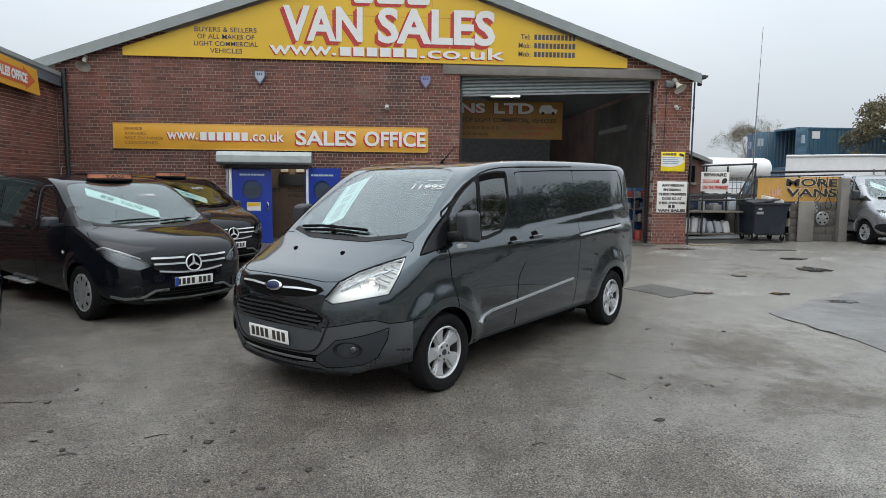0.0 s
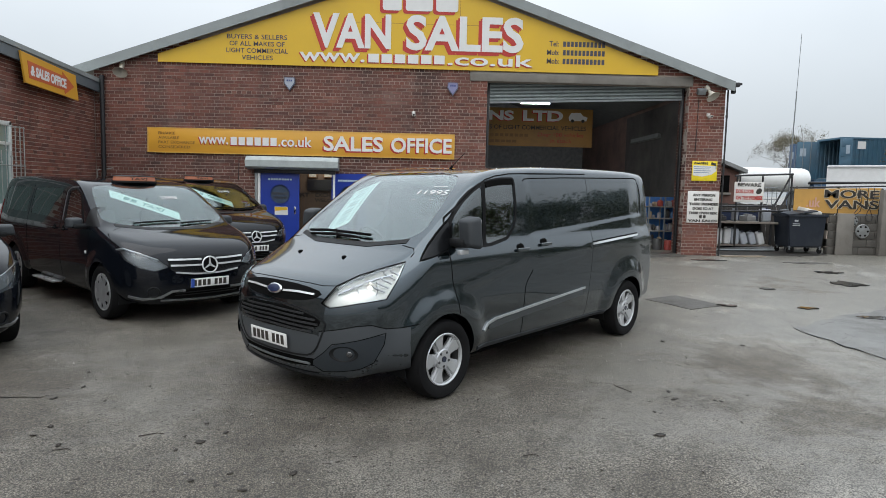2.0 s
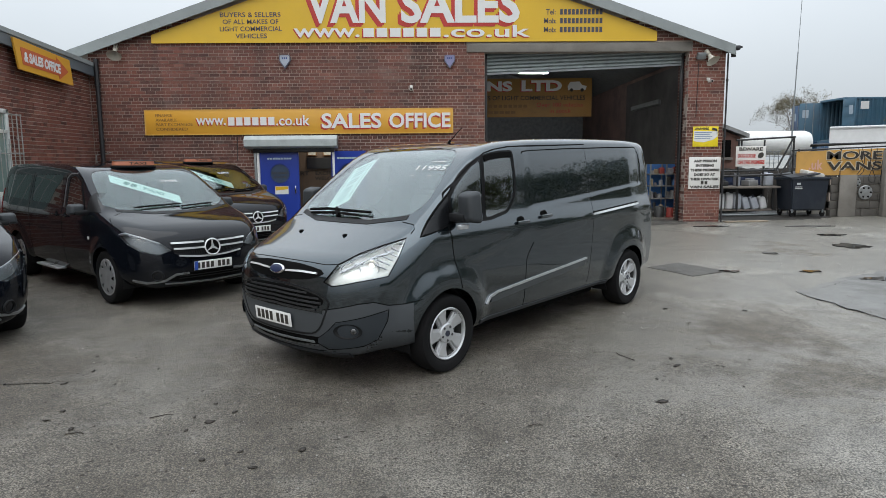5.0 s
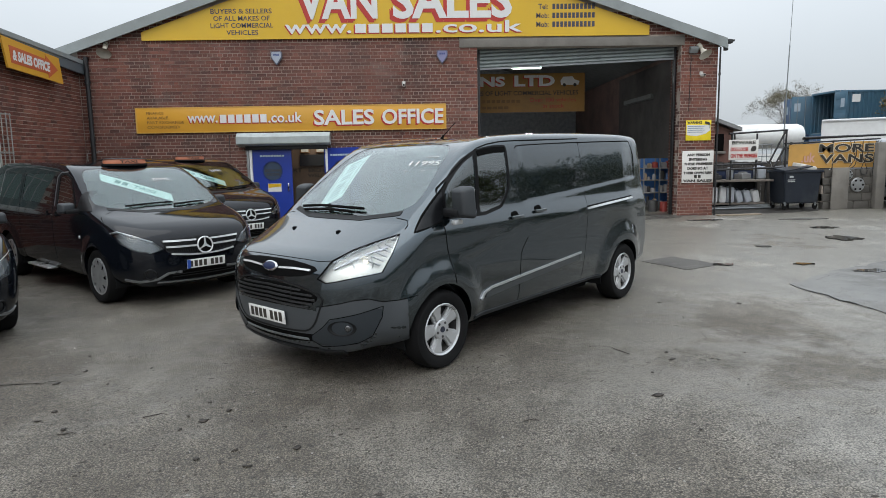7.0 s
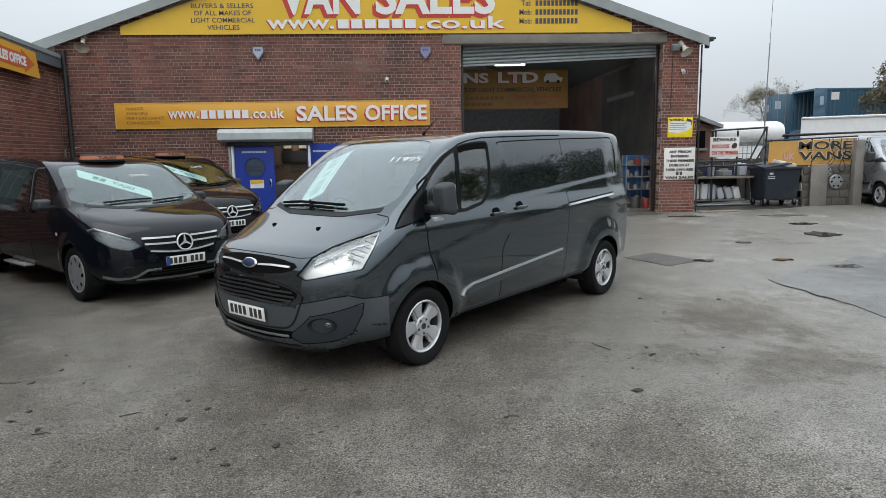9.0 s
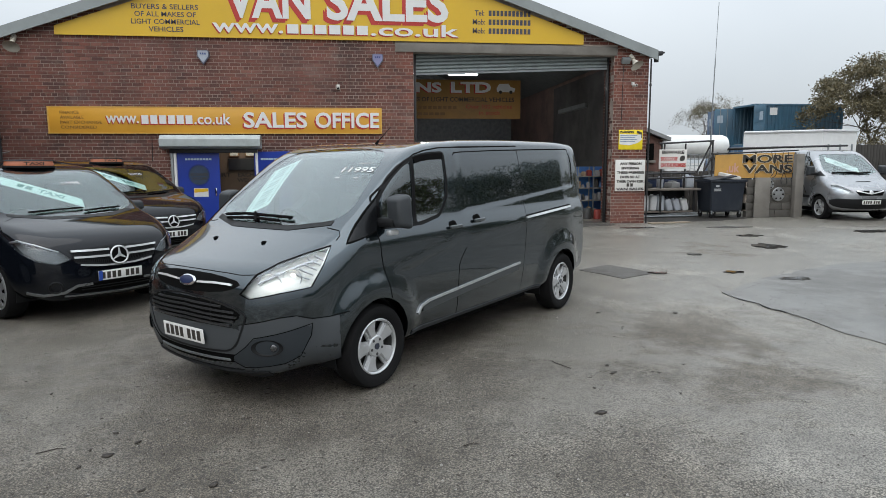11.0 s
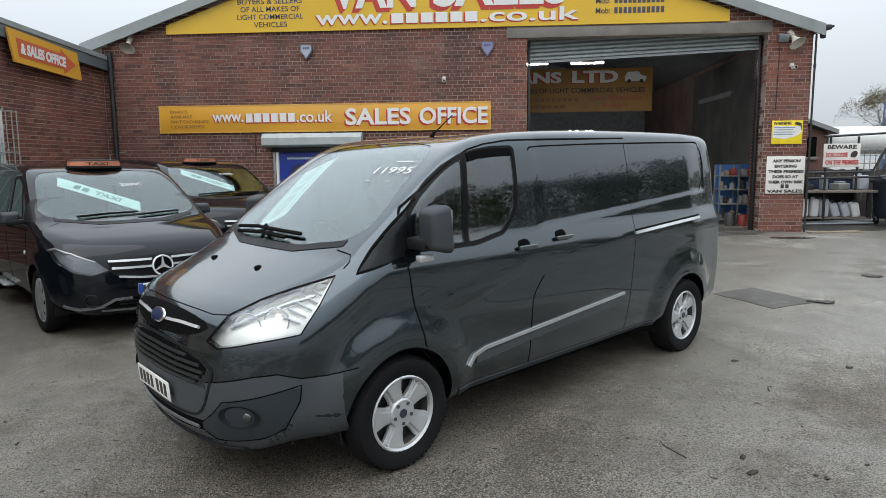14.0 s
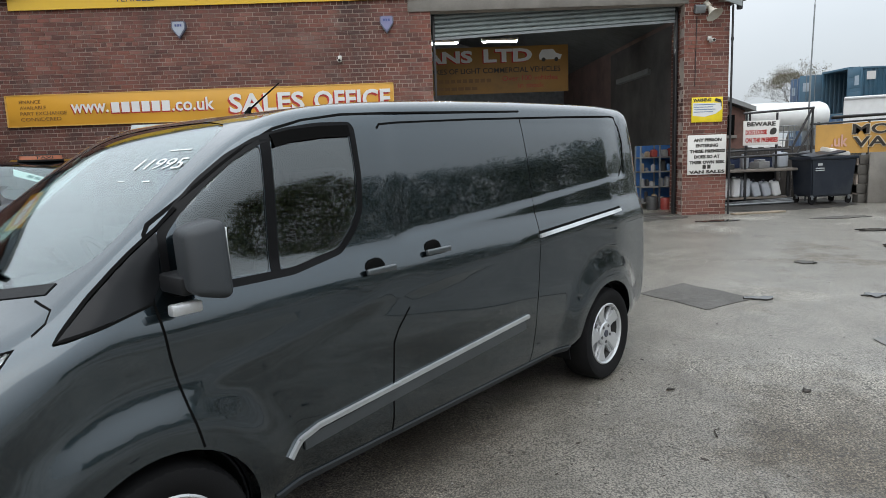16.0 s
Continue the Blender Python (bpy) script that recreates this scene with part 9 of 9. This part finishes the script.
for k, (x, y, s) in enumerate(SPOTS):
    rp = random.Random(60 + k)
    bm = bmesh.new()
    n = 9
    c = bm.verts.new((0, 0, 0.006))
    ringv = [bm.verts.new((s * rp.uniform(0.6, 1.3) * math.cos(2 * math.pi * i / n), s * 0.6 * rp.uniform(0.5, 1.3) * math.sin(2 * math.pi * i / n), 0.002 + rp.uniform(0, 0.008))) for i in range(n)]
    under = bm.verts.new((0, 0, 0.0))
    for i in range(n):
        bm.faces.new((c, ringv[i], ringv[(i + 1) % n]))
        bm.faces.new((under, ringv[(i + 1) % n], ringv[i]))
    thing_mesh("dead_leaf", bm, DEAD, pose(x, y, g(y), 0, 0, 37 * k), "curled dead leaf on wet asphalt", "leaf", "dead leaves")
for k, (x, y, L, a) in enumerate(((2.02, 4.51, 0.26, 115), (-1.67, 3.28, 0.16, 25), (-2.13, 3.0, 0.12, 10), (3.05, 5.6, 0.12, 70), (0.95, 3.0, 0.10, 15))):
    bm = bmesh.new()
    rod(bm, (-L / 2, 0, 0.006), (L / 4, 0.01, 0.008), 0.004, 6)
    rod(bm, (L / 4, 0.01, 0.008), (L / 2, -0.02, 0.006), 0.003, 6)
    thing_mesh("twig", bm, DEAD, pose(x, y, g(y), 0, 0, a), "thin dark twig on wet asphalt", "twig", "twigs")
# loose grit
rp = random.Random(77)
V, F = [], []
for k in range(5200):
    x, y = rp.uniform(-6, 7), rp.uniform(1.2, 11) ** 1.0
    s = rp.uniform(0.003, 0.010) * (1.4 if rp.random() < 0.05 else 1)
    n0 = len(V)
    z = g(y) + (0.012 if x > 5.2 and y < 7 else 0.0)
    a = rp.random() * 6.3
    for i in range(4):
        V.append((x + s * math.cos(a + i * 1.57) * rp.uniform(0.6, 1.2), y + s * math.sin(a + i * 1.57) * rp.uniform(0.6, 1.2), z))
    V.append((x, y, z + s * 0.9))
    F += [(n0, n0 + 1, n0 + 4), (n0 + 1, n0 + 2, n0 + 4), (n0 + 2, n0 + 3, n0 + 4), (n0 + 3, n0, n0 + 4)]
me = bpy.data.meshes.new("grit")
me.from_pydata(V, [], F)
gm = leaf_mat("grit", (0.05, 0.047, 0.04), (0.28, 0.27, 0.25))
me.materials.append(gm)
tagged(new("grit", me), "loose stone grit scattered on the asphalt", "grit", kind="stuff")

# dark flecks of mud and leaf mould trodden into the surface
rp = random.Random(78)
V, F = [], []
for k in range(3400):
    x, y = rp.gauss(0.1, 1.9), rp.uniform(1.2, 8.5)
    if x > 4.6:
        continue
    s = rp.uniform(0.003, 0.008) * (2.0 if rp.random() < 0.07 else 1)
    n0, m, a = len(V), 7, rp.random() * 6.3
    st = rp.uniform(1.0, 2.2)
    V.append((x, y, g(y) + 0.004))
    for i in range(m):
        b = 2 * math.pi * i / m
        u, v = s * st * math.cos(b) * rp.uniform(0.5, 1.2), s * math.sin(b) * rp.uniform(0.5, 1.2)
        V.append((x + u * math.cos(a) - v * math.sin(a), y + u * math.sin(a) + v * math.cos(a), g(y) + 0.0008))
    F += [(n0, n0 + 1 + i, n0 + 1 + (i + 1) % m) for i in range(m)]
me = bpy.data.meshes.new("mud_flecks")
me.from_pydata(V, [], F)
me.materials.append(DEAD)
tagged(new("mud_flecks", me), "dark flecks of mud on the asphalt", "mud", kind="stuff")

# ---------------------------------------------------------------- bricks, last
COURSE, STRETCH, JOINT = 0.083, 0.250, 0.0145


def brick_rows(u0, u1, z0, z1, ok, seed, cuts=()):
    """Places of bricks (u0, u1, z0, z1): three stretcher courses to one of headers."""
    rb = random.Random(seed)
    out = []
    row = 0
    z = z0
    while z < z1:
        L = STRETCH / 2 if row % 4 == 3 else STRETCH
        u = u0 - (L / 2 if row % 2 else 0)
        while u < u1:
            a, b = max(u0, u) + JOINT / 2, min(u1, u + L) - JOINT / 2
            for c0, c1, d0, d1 in cuts:
                if d0 < z + COURSE / 2 < d1:
                    if a < c0 < b:
                        b = c0
                    elif a < c1 < b:
                        a = c1
                    elif c0 <= a and b <= c1:
                        b = a
            if b - a > 0.03 and ok((a + b) / 2, z + COURSE / 2):
                out.append((a, b, z + JOINT / 2, z + COURSE - JOINT / 2, rb.uniform(-0.0025, 0.0025)))
            u += L
        z += COURSE
        row += 1
    return out


def lay(name, wall, rows, place, single=None, skins=(BRICK_ISLE, BRICK_ONE)):
    """All bricks of a wall: those that single() picks as objects of their own, the rest joined."""
    V, F, n_single = [], [], 0
    for a, b, z0, z1, j in rows:
        corners = [(a, z0), (b, z0), (b, z1), (a, z1)]
        if single and n_single < 300 and single((a + b) / 2, (z0 + z1) / 2):
            n_single += 1
            c = Vector(place((a + b) / 2, (z0 + z1) / 2, 0))
            key = "%s_brick_%d" % (wall.name, round((b - a) * 1000))
            me = bpy.data.meshes.get(key)
            if me is None:
                vs = [tuple(Vector(place((a + b) / 2 + u, (z0 + z1) / 2 + w, d)) - c) for d in (-0.03, 0.0) for u, w in ((a - (a + b) / 2, z0 - (z0 + z1) / 2), ((b - a) / 2, z0 - (z0 + z1) / 2), ((b - a) / 2, (z1 - z0) / 2), ((a - b) / 2, (z1 - z0) / 2))]
                me = bpy.data.meshes.new(key)
                me.from_pydata(vs, [], [(4, 5, 6, 7), (0, 1, 5, 4), (1, 2, 6, 5), (2, 3, 7, 6), (3, 0, 4, 7)])
                me.materials.append(skins[1])
            ob = new("brick", me)
            ob.parent = wall
            ob.location = place((a + b) / 2, (z0 + z1) / 2, j)
            continue
        n0 = len(V)
        for d in (-0.03, j):
            V += [tuple(place(u, w, d)) for u, w in corners]
        F += [tuple(n0 + i for i in q) for q in ((4, 5, 6, 7), (0, 1, 5, 4), (1, 2, 6, 5), (2, 3, 7, 6), (3, 0, 4, 7))]
    me = bpy.data.meshes.new(name)
    me.from_pydata(V, [], F)
    me.materials.append(skins[0])
    ob = new(name, me)
    ob.parent = wall
    tagged(ob, "dark red brick courses", kind="stuff")


def front_ok(x, z):
    return z < roof_z(x) - 0.06


lay("brick_courses", wall_front, brick_rows(LEFT_X, RIGHT_X, GZ + 0.08, 5.4, front_ok, 1, ((-4.17, -2.17, 0, 2.18), (1.715, 6.955, 0, 4.57), (1.26, 7.03, 4.56, 4.80))), lambda u, v, d: (u, FACE_Y - d, v), lambda x, z: -3.2 < x < 1.74 and 3.22 < z < 4.5)
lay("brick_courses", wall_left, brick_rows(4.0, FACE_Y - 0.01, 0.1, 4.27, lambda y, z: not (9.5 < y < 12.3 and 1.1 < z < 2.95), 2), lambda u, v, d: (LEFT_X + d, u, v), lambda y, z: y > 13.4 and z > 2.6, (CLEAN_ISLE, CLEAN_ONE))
# reveal of the workshop doorway and the inner side wall
bm = bmesh.new()
box(bm, 6.958, RIGHT_X, FACE_Y + 0.25, FACE_Y + 0.70, GZ, 4.56)
jamb = tagged(finish("wall_jamb", bm, MORTAR, smooth=0), "brick pier beside the workshop door", "wall", kind="structure")
lay("brick_courses", jamb, brick_rows(FACE_Y + 0.01, FACE_Y + 0.70, GZ + 0.08, 4.44, lambda y, z: True, 3), lambda u, v, d: (6.95 - d, u, v))
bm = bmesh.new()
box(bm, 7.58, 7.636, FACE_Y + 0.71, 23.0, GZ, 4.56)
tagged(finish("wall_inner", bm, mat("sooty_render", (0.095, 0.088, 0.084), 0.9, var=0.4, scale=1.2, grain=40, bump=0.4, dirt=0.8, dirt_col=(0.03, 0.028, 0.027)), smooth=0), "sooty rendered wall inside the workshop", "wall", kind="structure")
